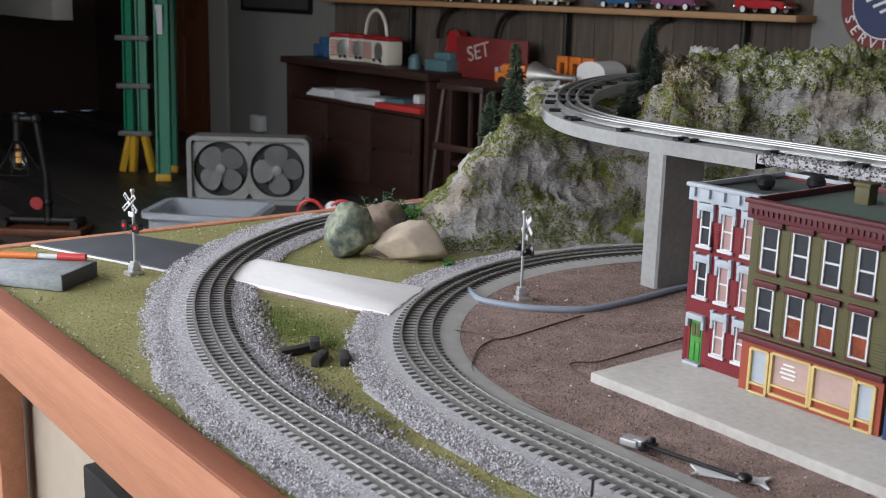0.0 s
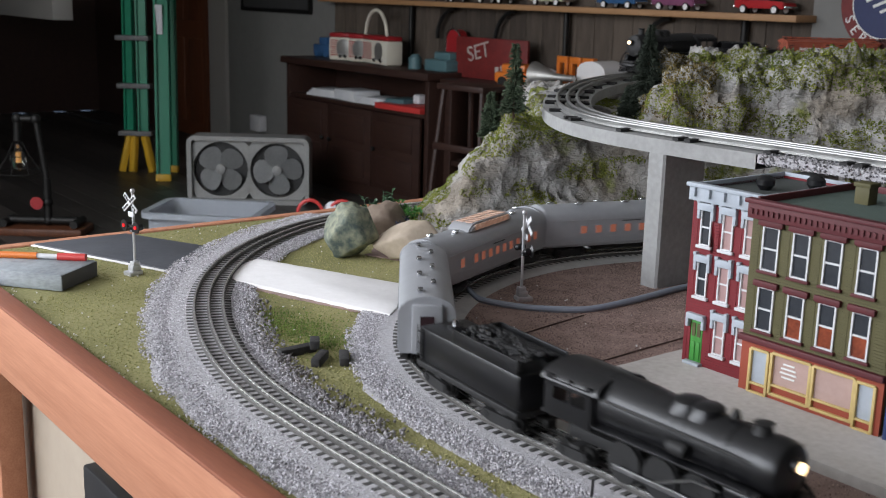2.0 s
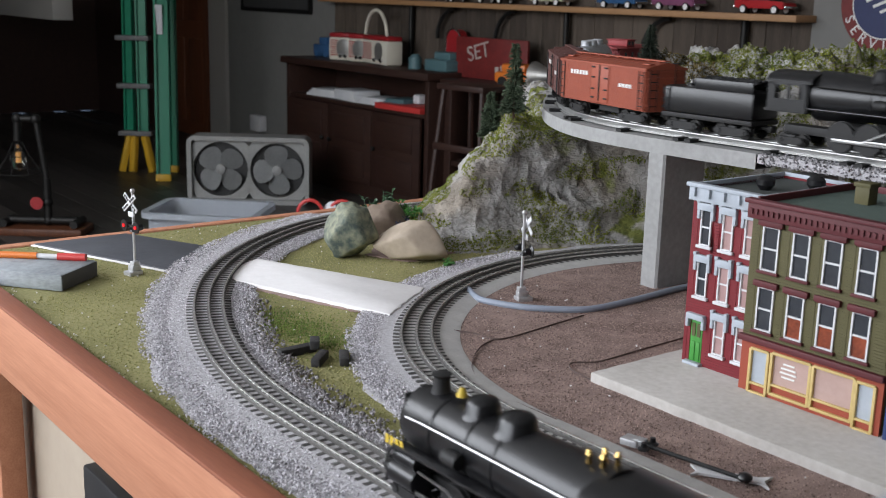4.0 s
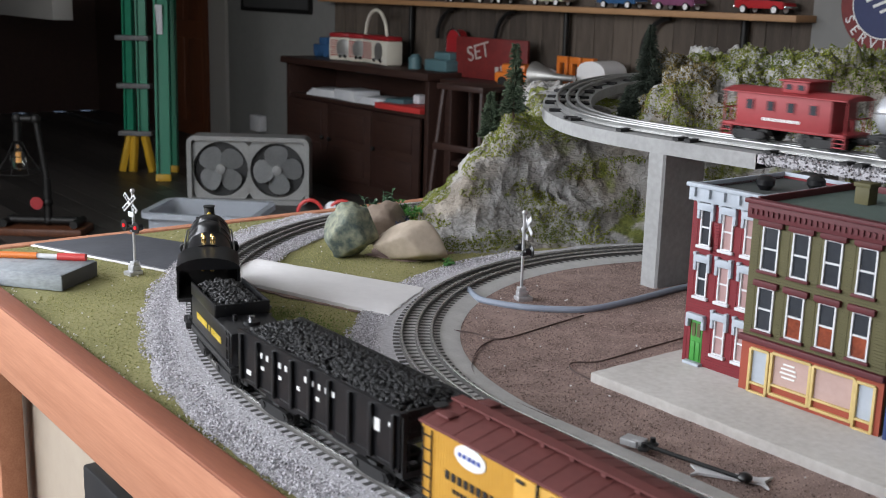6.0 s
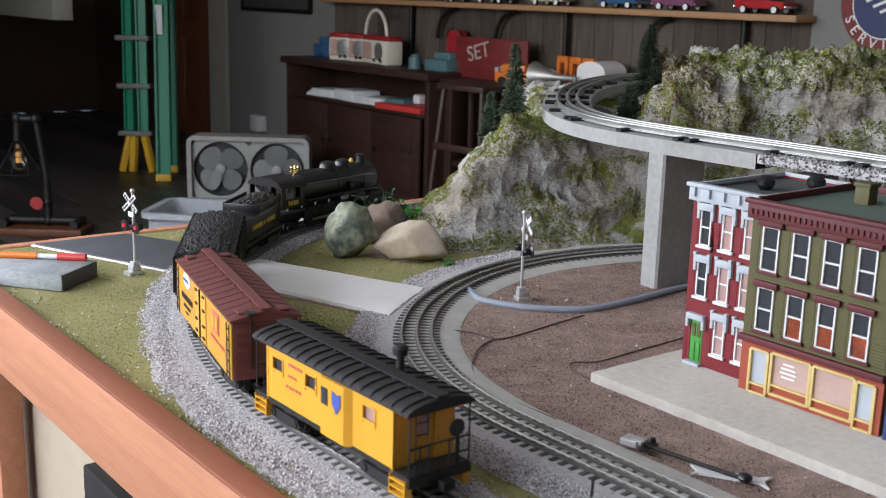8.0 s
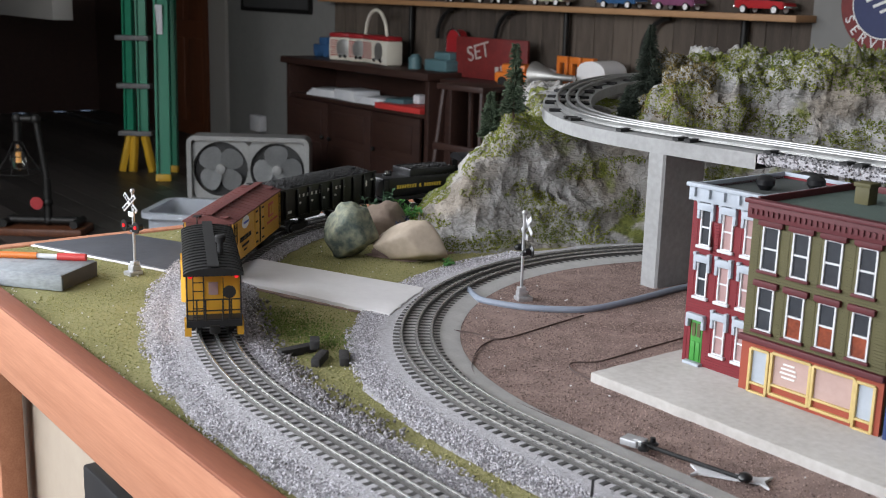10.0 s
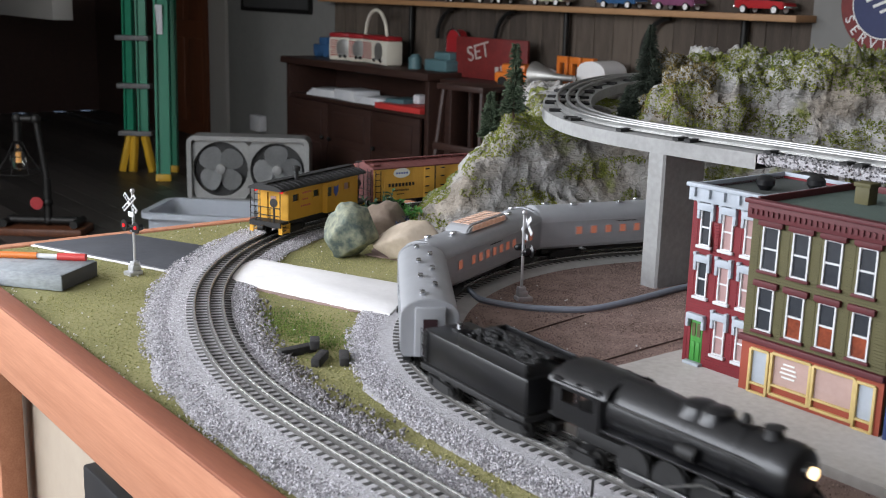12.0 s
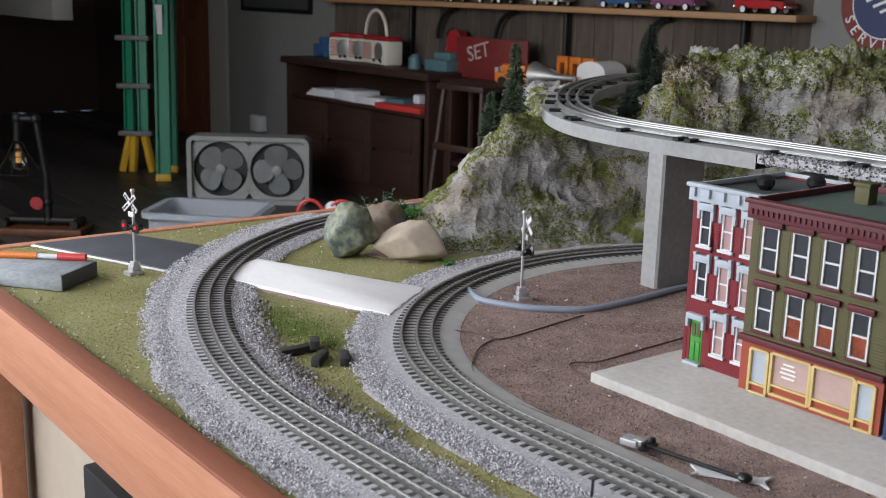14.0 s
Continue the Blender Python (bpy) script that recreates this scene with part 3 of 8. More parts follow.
bed("ballast_bed_outer", ribbon(OUTER, -0.052, 0.074, 0.0005, 0.0060, 0.012, 3, 0, OUTER.length), M["ballast_bed"], "grey ballast bed under the outer track", "ballast")
bed("ballast_bed_inner", ribbon(INNER, -0.028, 0.074, 0.0005, 0.0055, 0.010, 7, 0, INNER.length), M["ballast_bed"], "grey ballast bed under the inner track", "ballast")
bed("roadbed_inner", ribbon(INNER, -0.049, 0.031, 0.003, 0.0062, 0.0, 1, 0, INNER.length), M["cork"], "smooth grey roadbed strip under the inner track", "roadbed")


# ------------------------------------------------------------------ rails and ties
def rail_mesh(track, offset, section, s0, s1, step=0.012):
    """A rail of the given section (across, up) drawn along a track."""
    n, k = int((s1 - s0) / step), len(section)
    verts, faces = [], []
    for i in range(n + 1):
        s = s0 + (s1 - s0) * i / n
        (x, y), h = track.xy(s), track.heading(s)
        for a, b in section:
            o = offset + a
            verts.append((x - math.sin(h) * o, y + math.cos(h) * o, track.z + b))
    for i in range(n):
        for j in range(k):
            faces.append((i * k + j, (i + 1) * k + j, (i + 1) * k + (j + 1) % k, i * k + (j + 1) % k))
    me = bpy.data.meshes.new("rail")
    me.from_pydata(verts, [], faces)
    me.update()
    return me


STEEL_FOOT = [(-0.0022, -0.0055), (-0.0022, -0.0047), (-0.0006, -0.0042), (-0.0006, -0.0018), (0.0006, -0.0018), (0.0006, -0.0042), (0.0022, -0.0047), (0.0022, -0.0055)]
STEEL_HEAD = [(-0.0013, -0.0019), (-0.0014, -0.0004), (-0.0009, 0.0), (0.0009, 0.0), (0.0014, -0.0004), (0.0013, -0.0019)]
TUBE = [(-0.0045, -0.0092), (-0.0045, -0.0085), (-0.0012, -0.0078), (-0.0012, -0.0040), (-0.0023, -0.0028), (-0.0022, -0.0010), (-0.0012, 0.0), (0.0012, 0.0), (0.0022, -0.0010), (0.0023, -0.0028), (0.0012, -0.0040), (0.0012, -0.0078), (0.0045, -0.0085), (0.0045, -0.0092)]


def tie_mesh(size, bevel):
    bm = bmesh.new()
    x, y, z = size[0] / 2, size[1] / 2, size[2]
    lo = [bm.verts.new(p) for p in ((-x, -y, 0), (x, -y, 0), (x, y, 0), (-x, y, 0))]
    mid = [bm.verts.new(p) for p in ((-x, -y, z - bevel), (x, -y, z - bevel), (x, y, z - bevel), (-x, y, z - bevel))]
    b = bevel
    hi = [bm.verts.new(p) for p in ((-x + b, -y + b, z), (x - b, -y + b, z), (x - b, y - b, z), (-x + b, y - b, z))]
    for p, q in ((lo, mid), (mid, hi)):
        for i in range(4):
            bm.faces.new((p[i], p[(i + 1) % 4], q[(i + 1) % 4], q[i]))
    bm.faces.new(hi)
    return bm


def lay_track(name, track, label, pitch, near):
    root = thing(name, Matrix(), label, "track", "railway tracks")
    for off in (-0.0168, 0.0, 0.0168):
        for nm, section, mat in (("rail", STEEL_FOOT, M["rail"]), ("rail_head", STEEL_HEAD, M["railtop"])):
            me = rail_mesh(track, off, section, 0, track.length)
            me.materials.append(mat)
            ob = new(nm, me)
            ob.parent = root
            if nm == "rail_head":
                tagged(ob, "bright worn rail head")
    count = int(track.length / pitch)
    bm = tie_mesh((0.0052, 0.053, 0.004), 0.0006)
    one = finish("tie", bm, M["tie"], 0)
    base = np.array([v.co[:] for v in one.vertices])
    polys = [tuple(p.vertices) for p in one.polygons]
    verts, faces = [], []
    for i in range(count):
        s = track.length * i / count
        if s > track.length - 0.3:
            s -= track.length
        (x, y), h = track.xy(s), track.heading(s)
        m = pose(x, y, track.z - 0.0095, 0, 0, math.degrees(h) + random.uniform(-1, 1))
        if near[0] < s < near[1]:
            ob = new("tie", one)
            ob.parent = root
            ob.matrix_basis = m
        else:
            at = len(verts)
            r = np.array(m.to_3x3())
            verts += (base @ r.T + np.array(m.translation)).tolist()
            faces += [tuple(at + k for k in p) for p in polys]
    me = bpy.data.meshes.new("ties")
    me.from_pydata(verts, [], faces)
    me.materials.append(M["tie"])
    rest = new("ties", me)
    rest.parent = root
    tagged(rest, "dark ties of the rest of the loop", kind="stuff")
    return root


# ------------------------------------------------------------------ mountains
def heights(x, y):
    """The height of the plaster landscape over the table."""
    db, sb = INNER.gap(x, y)
    da, _ = OUTER.gap(x, y)
    dc, sc = HIGH.gap(x, y)
    out = np.where(sb > 0, db, -db)
    inside = np.where(sc < 0, dc, -dc)
    k = np.array([fbm(a, b, 0.3, 9, 5) for a, b in zip(x, y)])
    k2 = np.array([abs(fbm(a, b, 3.7, 26, 4)) for a, b in zip(x, y)])
    k3 = np.array([fbm(a, b, 7.7, 5, 2) for a, b in zip(x, y)])
    k5 = np.array([1 - 2 * abs(noise.noise(Vector((a, b * 1.2, 5.1)) * 21)) for a, b in zip(x, y)])
    k6 = np.array([1 - 2 * abs(noise.noise(Vector((a + 0.3 * b, b, 9.1)) * 44)) for a, b in zip(x, y)])
    k4 = np.array([noise.noise(Vector((a, b, 1.3)) * 75) for a, b in zip(x, y)])
    foot = out - 0.062 + 0.022 * k3 - 0.012 * k
    _, sa = OUTER.gap(x, y)
    rise = smooth(foot / 0.115) * np.where(sa > 0, smooth((x - 0.13) / 0.06), 1.0)
    left = np.clip((x + 0.055 + 0.06 * (1.80 - y) + 0.012 * k) / 0.165, 0, 1) ** 0.8
    front = smooth((y - 1.60 - 0.6 * np.maximum(-x, 0) + 0.012 * k) / 0.08)
    front = np.where(x > 0.2, 1.0, front)
    low = 0.178 * rise * left * front
    foot = np.minimum(foot, np.where(x > 0.2, 1.0, (front - 0.02) * 0.2))
    low = low + (0.022 * k - 0.012 * k2) * np.minimum(rise, left) * smooth(foot / 0.03)
    low = low + (0.009 * (k5 - 0.55) + 0.006 * (k6 - 0.5)) * smooth(foot / 0.05) * np.minimum(rise, left)
    # ledges
    ledge = 0.032
    f = low / ledge + 0.5 * k3
    low = 0.55 * low + 0.45 * ledge * (np.floor(f) + smooth((f - np.floor(f)) * 1.7) - 0.5 * k3)
    low = np.where((foot <= 0) | (rise * left * front < 0.02), -0.01, low + 0.0012 * k4)
    # under the high track: a level shelf
    shelf = smooth(1 - (dc - 0.052) / 0.05)
    low = low * (1 - shelf) + np.minimum(low, 0.172 + 0.003 * k) * shelf
    # the upper hill inside the high loop
    up = smooth((inside - 0.055 - 0.045 * smooth((0.42 - x) / 0.10) + 0.02 * k) / 0.09)
    upper = up * (0.081 + 0.014 * k3 + 0.010 * k - 0.008 * k2) * smooth(foot / 0.05)
    f = upper / 0.03 + 0.6 * k3
    upper = 0.5 * upper + 0.5 * 0.03 * (np.floor(f) + smooth((f - np.floor(f)) * 1.7) - 0.6 * k3) * up
    upper = upper + up * (0.012 * (k5 - 0.6) + 0.006 * (k6 - 0.5))
    z = low + np.maximum(upper, 0)
    # the cutting of the outer track
    cut = smooth((da - 0.045) / 0.03)
    z = np.where(cut < 1, np.minimum(z, z * cut - 0.01 * (1 - cut)), z)
    return z


def hill_mesh(x0, x1, y0, y1, step):
    xs, ys = np.arange(x0, x1, step), np.arange(y0, y1, step)
    gx, gy = np.meshgrid(xs, ys)
    z = heights(gx.ravel(), gy.ravel())
    n, m = len(xs), len(ys)
    # widen the grid a little at random, so that no rows show
    rng = np.random.default_rng(4)
    px = gx.ravel() + rng.uniform(-0.3, 0.3, n * m) * step
    py = gy.ravel() + rng.uniform(-0.3, 0.3, n * m) * step
    zz = z.reshape(m, n)
    keep = (zz[:-1, :-1] > -0.005) | (zz[1:, :-1] > -0.005) | (zz[:-1, 1:] > -0.005) | (zz[1:, 1:] > -0.005)
    idx = np.arange(n * m).reshape(m, n)
    q = np.stack([idx[:-1, :-1], idx[:-1, 1:], idx[1:, 1:], idx[1:, :-1]], -1)[keep]
    me = bpy.data.meshes.new("mountain")
    me.from_pydata(np.stack([px, py, z], -1).tolist(), [], q.tolist())
    me.validate()
    me.update()
    # fracture the steep faces along their normals
    out = np.zeros(n * m * 3)
    nrm = np.zeros(n * m * 3)
    me.vertices.foreach_get("co", out)
    me.vertices.foreach_get("normal", nrm)
    out, nrm = out.reshape(-1, 3), nrm.reshape(-1, 3)
    for i in range(n * m):
        p = Vector(out[i])
        if p.z > 0.004:
            q = Vector((p.x, p.y, p.z * 1.5)) + 0.010 * noise.noise_vector(p * 24)
            r = 0.0018 * noise.noise(p * 120)
            for scale, step, tilt in ((9.0, 0.0070, 0.17), (24.0, 0.0030, 0.14)):
                gap, near = noise.voronoi(q * scale)[:2]
                c = near[0]
                lean = noise.noise_vector(c * 3.7).normalized()
                r += step * (noise.cell(c * 7.3) - 0.5) + tilt * (q - c / scale).dot(lean) - 0.3 * step * (1 - min(1.0, (gap[1] - gap[0]) / 0.16))
            out[i] += nrm[i] * (r * min(1.0, p.z / 0.03) * (1 - 0.75 * max(0.0, nrm[i][2])) - 0.002)
    me.vertices.foreach_set("co", out.ravel())
    me.update()
    return me, out[:, 0], out[:, 1], out[:, 2]


hill, HX, HY, HZ = hill_mesh(-0.14, 1.22, 1.15, 2.72, 0.0048)
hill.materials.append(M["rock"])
hill.polygons.foreach_set("use_smooth", [True] * len(hill.polygons))
mountain = new("mountain", hill)
tagged(mountain, "grey plaster rock mountain with green moss ledges", "mountain", kind="structure")


def ground_height(x, y):
    return float(heights(np.array([x]), np.array([y]))[0])


# moss: foam clumps on the flatter parts and in patches
def moss():
    """Foam clumps over the whole surface by area: on ledges, along the foot and in patches."""
    rng = np.random.default_rng(8)
    co = np.stack([HX, HY, HZ], 1)
    quads = np.array([p.vertices[:] for p in hill.polygons if len(p.vertices) == 4])
    mid = co[quads].mean(1)
    keep = (mid[:, 2] > 0.002) & (mid[:, 0] / mid[:, 1] < 0.46) & (mid[:, 1] < 2.4)
    quads = quads[keep]
    a, b, c, d = (co[quads[:, k]] for k in range(4))
    n = np.cross(c - a, d - b)
    area = np.linalg.norm(n, axis=1)
    up = np.abs(n[:, 2]) / (area + 1e-12)
    pick = rng.choice(len(quads), 280000, p=area / area.sum())
    t, w = rng.random((2, len(pick), 1))
    p = (a[pick] * (1 - t) + b[pick] * t) * (1 - w) + (d[pick] * (1 - t) + c[pick] * t) * w
    x, y, z = p[:, 0], p[:, 1], p[:, 2]
    up = up[pick]
    wide = np.array([noise.fractal(Vector((q[0] * 9, q[1] * 7, q[2] * 21)), 1.0, 2.1, 3) for q in p])
    ragged_edge = np.array([noise.noise(Vector(q) * 110) for q in p])
    wide = (wide - np.median(wide)) / (wide.std() + 1e-9)
    score = 0.62 * wide + 0.09 * ragged_edge + 0.16 * (up - 0.50) - 0.16
    score += 0.95 * smooth((z - 0.120) / 0.04) * (x < 0.23) + 0.12 * (z > 0.19) + 1.5 * smooth((z - 0.236) / 0.022) + 0.40 * (z < 0.020) + 0.25 * (x < 0.10)
    patch = wide
    dense = rng.random(len(p)) < np.clip(score * 14.0, 0, 1)
    ochre = dense & (x > 0.28) & (x < 0.45) & (z > 0.19) & (wide < 0.9)
    p = p + rng.normal(0, 1, p.shape) * np.array([0.0012, 0.0012, 0.0008])
    for nm, sel, mat, label in (("moss", dense & ~ochre, M["moss"], "green foam moss on the rock ledges"), ("ochre_moss", ochre, M["brown_foam"], "ochre foam moss on the upper hill")):
        me = scatter_mesh(nm, p[sel], rng.uniform(0.0009, 0.0021, sel.sum()))
        me.materials.append(mat)
        tagged(new(nm, me), label, "moss", kind="stuff")


moss()
lay_track("outer_track", OUTER, "three-rail railway track with dark ties on grey ballast", 0.0115, (-0.1, 1.2))
lay_track("inner_track", INNER, "tight three-rail railway track curve on a grey roadbed", 0.0115, (-0.1, 1.2))

# ------------------------------------------------------------------ high line: deck, rails, piers
high_track = thing("high_track", Matrix(), "bright tinplate three-rail track on the high deck", "track", "railway tracks")
for off in (-0.0168, 0.0, 0.0168):
    me = rail_mesh(HIGH, off, TUBE, 0, HIGH.length)
    me.materials.append(M["tin"])
    me.polygons.foreach_set("use_smooth", [True] * len(me.polygons))
    me.set_sharp_from_angle(angle=radians(50))
    ob = new("rail", me)
    ob.parent = high_track
tie = finish("tie", tie_mesh((0.010, 0.074, 0.0045), 0.0008), M["black_matt"], 0)
n_tie = int(HIGH.length / 0.118)
for i in range(n_tie):
    for k in (0.0, 0.017):
        if k and i % 2:
            continue
        s = HIGH.length * i / n_tie + k
        (x, y), h = HIGH.xy(s), HIGH.heading(s)
        ob = new("tie", tie)
        ob.parent = high_track
        ob.matrix_basis = pose(x, y, HIGH.z - 0.0115, 0, 0, math.degrees(h) + random.uniform(-3, 3))

DECK_TOP = HIGH.z - 0.0118


def deck_mesh(s0, s1, half, thick):
    sect = [(-half, 0), (-half, -thick), (half, -thick), (half, 0)]
    return rail_mesh(HIGH, 0.0, [(a, b - 0.0118) for a, b in sect][::-1], s0, s1)


viaduct = thing("viaduct", Matrix(), "grey painted viaduct deck carried on concrete piers", "bridge")
for nm, s0, s1, half, thick in (("deck", 0.13, HIGH.length - 2.2 - 0.0, 0.041, 0.019),):
    me = deck_mesh(s0, s1, half, thick)
    me.materials.append(M["deck"])
    ob = new(nm, me)
    ob.parent = viaduct
me = deck_mesh(-2.2, 0.128, 0.041, 0.011)
me.materials.append(M["ballast_bed"])
ob = new("ballasted_deck", me)
ob.parent = viaduct
tagged(ob, "ballasted deck")


def pier(s, length, width, label="grey concrete pier", base=0.0):
    (x, y), h = HIGH.xy(s), HIGH.heading(s)
    bm = bmesh.new()
    a, b = length / 2, width / 2
    c = 0.003
    outline = [(-a, -b + c), (-a + c, -b), (a - c, -b), (a, -b + c), (a, b - c), (a - c, b), (-a + c, b), (-a, b - c)]
    add_prism(bm, outline, base - 0.004, DECK_TOP - 0.019, "z")
    p = part("pier", bm, M["deck"], viaduct, label)
    p.matrix_basis = pose(x, y, 0, 0, 0, math.degrees(h))
    return p


pier(0.282, 0.030, 0.082)
pier(0.075, 0.030, 0.06)
for s in (-0.5, -1.0, -1.5, -2.0, -2.6, -3.2, 2.6, 3.2, 4.0, 4.6):
    pier(s, 0.036, 0.06)


# ------------------------------------------------------------------ trains: shared parts
MOVING = []      # (thing, track, offset of its middle behind the train's front, half wheelbase, way, trucks)


def truck(parent, x, wheel=0.0085, base=0.036, mat=None):
    """A four-wheel truck with side frames; its wheelsets are parts of it."""
    bm = bmesh.new()
    for y in (-0.0235, 0.0235):
        add_prism(bm, [(-base * 0.72, wheel * 1.0), (-base * 0.62, wheel * 0.55), (-base * 0.25, wheel * 0.35), (base * 0.25, wheel * 0.35), (base * 0.62, wheel * 0.55), (base * 0.72, wheel * 1.0), (base * 0.6, wheel * 1.5), (-base * 0.6, wheel * 1.5)], y - 0.002, y + 0.002, "y")
        for dx in (-base / 2, base / 2):
            add_cyl(bm, 0.0035, 0.006, (dx, y, wheel), "y", 10)
    add_box(bm, (0.012, 0.046, 0.007), (0, 0, wheel * 1.4), 0.001)
    add_cyl(bm, 0.006, 0.008, (0, 0, wheel * 1.4 + 0.006), "z", 10)
    t = part("truck", bm, mat or M["black_matt"], parent, at=pose(x, 0, 0))
    for dx in (-base / 2, base / 2):
        bm = bmesh.new()
        for side in (-1, 1):
            add_cyl(bm, wheel, 0.0045, (0, side * 0.0175, 0), "y", 18)
            add_cyl(bm, wheel + 0.0014, 0.0012, (0, side * 0.0150, 0), "y", 18)
        add_cyl(bm, 0.002, 0.035, (0, 0, 0), "y", 8)
        part("wheelset", bm, M["iron"], t, at=pose(dx, 0, wheel))
    return t


def coupler(parent, x):
    bm = bmesh.new()
    s = 1 if x > 0 else -1
    add_box(bm, (0.016, 0.005, 0.004), (x - s * 0.004, 0, 0.014), 0.0006)
    add_box(bm, (0.007, 0.011, 0.008), (x + s * 0.004, 0, 0.014), 0.001)
    return part("coupler", bm, M["iron"], parent)


def ladder_part(parent, x, y, z0, z1, width, along, mat):
    """A small grab-iron ladder on a car."""
    bm = bmesh.new()
    d = Vector((1, 0, 0)) if along == "x" else Vector((0, 1, 0))
    for k in (-1, 1):
        p = Vector((x, y, 0)) + d * (k * width / 2)
        add_rod(bm, (p.x, p.y, z0), (p.x, p.y, z1), 0.0006, 6)
    n = max(3, int((z1 - z0) / 0.009))
    for i in range(n):
        z = z0 + (z1 - z0) * (i + 0.5) / n
        p, q = Vector((x, y, z)) - d * width / 2, Vector((x, y, z)) + d * width / 2
        add_rod(bm, p, q, 0.0006, 6)
    return part("ladder", bm, mat, parent)


def bars(parent, name, items, y, mat, label=""):
    """Illegible lettering on a side: bars of (x, z, width, height)."""
    bm = bmesh.new()
    s = 1 if y > 0 else -1
    for x, z, w, h in items:
        add_box(bm, (w, 0.0006, h), (-s * x, y + s * 0.0003, z))
    return part(name, bm, mat, parent, label)


def both(y):
    return (-y, y)


def place_car(root, track, middle, half, way, trucks=()):
    MOVING.append((root, track, middle, half, way, trucks))


# ------------------------------------------------------------------ steam locomotives and tenders
def steam_locomotive(label, drivers, length, radius, wheel, cab_gold=False, low=1.0):
    """A locomotive of the given drivers (x of each axle), boiler radius and driver radius."""
    root = thing("steam_locomotive", Matrix(), label, "locomotive", "locomotives")
    h = length / 2
    zb = (0.0245 + wheel * 0.62) * low + radius
    front, cab0 = h - 0.030, -h + 0.062
    turn = Matrix.Rotation(math.pi / 2, 4, "Y")
    bm = bmesh.new()
    add_lathe(bm, [(radius * 0.93, front - 0.001), (radius * 0.97, front - 0.004), (radius * 0.97, front - 0.034), (radius, front - 0.036), (radius, 0.0), (radius * 1.1, cab0 + 0.035), (radius * 1.13, cab0)], (0, 0, zb), 28, turn)
    for x in (front - 0.036, front - 0.075, 0.01, cab0 + 0.045):
        add_lathe(bm, [(radius * 1.02, x - 0.0012), (radius * 1.035, x), (radius * 1.02, x + 0.0012)], (0, 0, zb), 28, turn)
    part("boiler", bm, M["black"], root)
    bm = bmesh.new()
    add_lathe(bm, [(radius * 0.90, front - 0.002), (radius * 0.90, front + 0.002), (radius * 0.6, front + 0.006), (radius * 0.25, front + 0.007), (0.001, front + 0.0072)], (0, 0, zb), 24, turn)
    add_box(bm, (0.002, 0.006, radius * 1.5), (front + 0.0035, radius * 0.55, zb))
    part("smokebox_door", bm, M["black_matt"], root)
    bm = bmesh.new()
    add_lathe(bm, [(0.0055, front + 0.004), (0.0062, front + 0.013), (0.0058, front + 0.0145)], (0, 0, zb + radius * 0.28), 18, turn)
    part("headlamp_housing", bm, M["black"], root)
    cyl_part("headlamp", 0.0042, 0.0012, (front + 0.0152, 0, zb + radius * 0.28), "x", M["lamp_on"], root, "lit warm headlamp")
    # stack, domes, bell, pipes
    bm = bmesh.new()
    k = 1.0 if low == 1.0 else 0.5
    add_lathe(bm, [(0.0088, -0.004), (0.0066, 0.002 * k), (0.0064, 0.010 * k), (0.0078, 0.012 * k), (0.0070, 0.0125 * k)], (front - 0.018, 0, zb + radius), 18)
    part("smokestack", bm, M["black_matt"], root)
    for x, r in ((front - 0.066, 0.0125), (0.012, 0.0135)):
        bm = bmesh.new()
        k = 0.75 if low == 1.0 else 0.42
        add_lathe(bm, [(r * 1.3, -0.006), (r * 1.05, -0.001), (r * 0.97, 0.007 * k), (r * 0.8, 0.0108 * k), (r * 0.45, 0.0130 * k), (0.001, 0.0138 * k)], (x, 0, zb + radius), 20)
        part("dome", bm, M["black"], root)
    bm = bmesh.new()
    add_lathe(bm, [(0.0042, 0.0), (0.0036, 0.003), (0.002, 0.006), (0.0006, 0.007)], (front - 0.042, 0, zb + radius + 0.002), 14)
    part("bell", bm, M["gold"] if cab_gold else M["iron"], root)
    for y in both(1):
        bm = bmesh.new()
        a = 0.9
        add_tube(bm, [(front - 0.004, y * radius * 0.9, zb + radius * 0.2), (front - 0.03, y * radius * 1.06, zb + radius * 0.35), (cab0 + 0.01, y * radius * 1.14, zb + radius * 0.45)], 0.0010, 6)
        part("handrail", bm, M["steel"] if cab_gold else M["iron"], root)
        bm = boxes(((front - cab0 - 0.01, 0.011, 0.0022), ((front + cab0) / 2, y * (radius + 0.004), zb - radius * 0.55)), bevel=0.0006)
        add_tube(bm, [(front - 0.01, y * (radius + 0.006), zb - radius * 0.5), (front + 0.006, y * (radius + 0.004), zb - radius * 0.9), (front + 0.022, y * 0.02, 0.022)], 0.0016, 6)
        part("running_board", bm, M["black"], root)
        bm = bmesh.new()
        add_cyl(bm, 0.0095, 0.030, (front - 0.012, y * 0.0235, 0.0215), "x", 18)
        add_cyl(bm, 0.0062, 0.026, (front - 0.012, y * 0.0235, 0.0345), "x", 14)
        part("cylinder", bm, M["black"], root)
        bm = bmesh.new()
        add_box(bm, (abs(drivers[0] - drivers[-1]) + 0.012, 0.0016, 0.0042), ((drivers[0] + drivers[-1]) / 2, y * 0.0262, wheel * 0.82), 0.0004)
        add_box(bm, (front - 0.026 - drivers[1], 0.0014, 0.0032), ((front - 0.026 + drivers[1]) / 2, y * 0.0285, wheel * 0.95), 0.0004)
        add_rod(bm, (drivers[1], y * 0.0285, wheel * 0.95), (drivers[0], y * 0.0285, wheel * 1.9), 0.0011, 6)
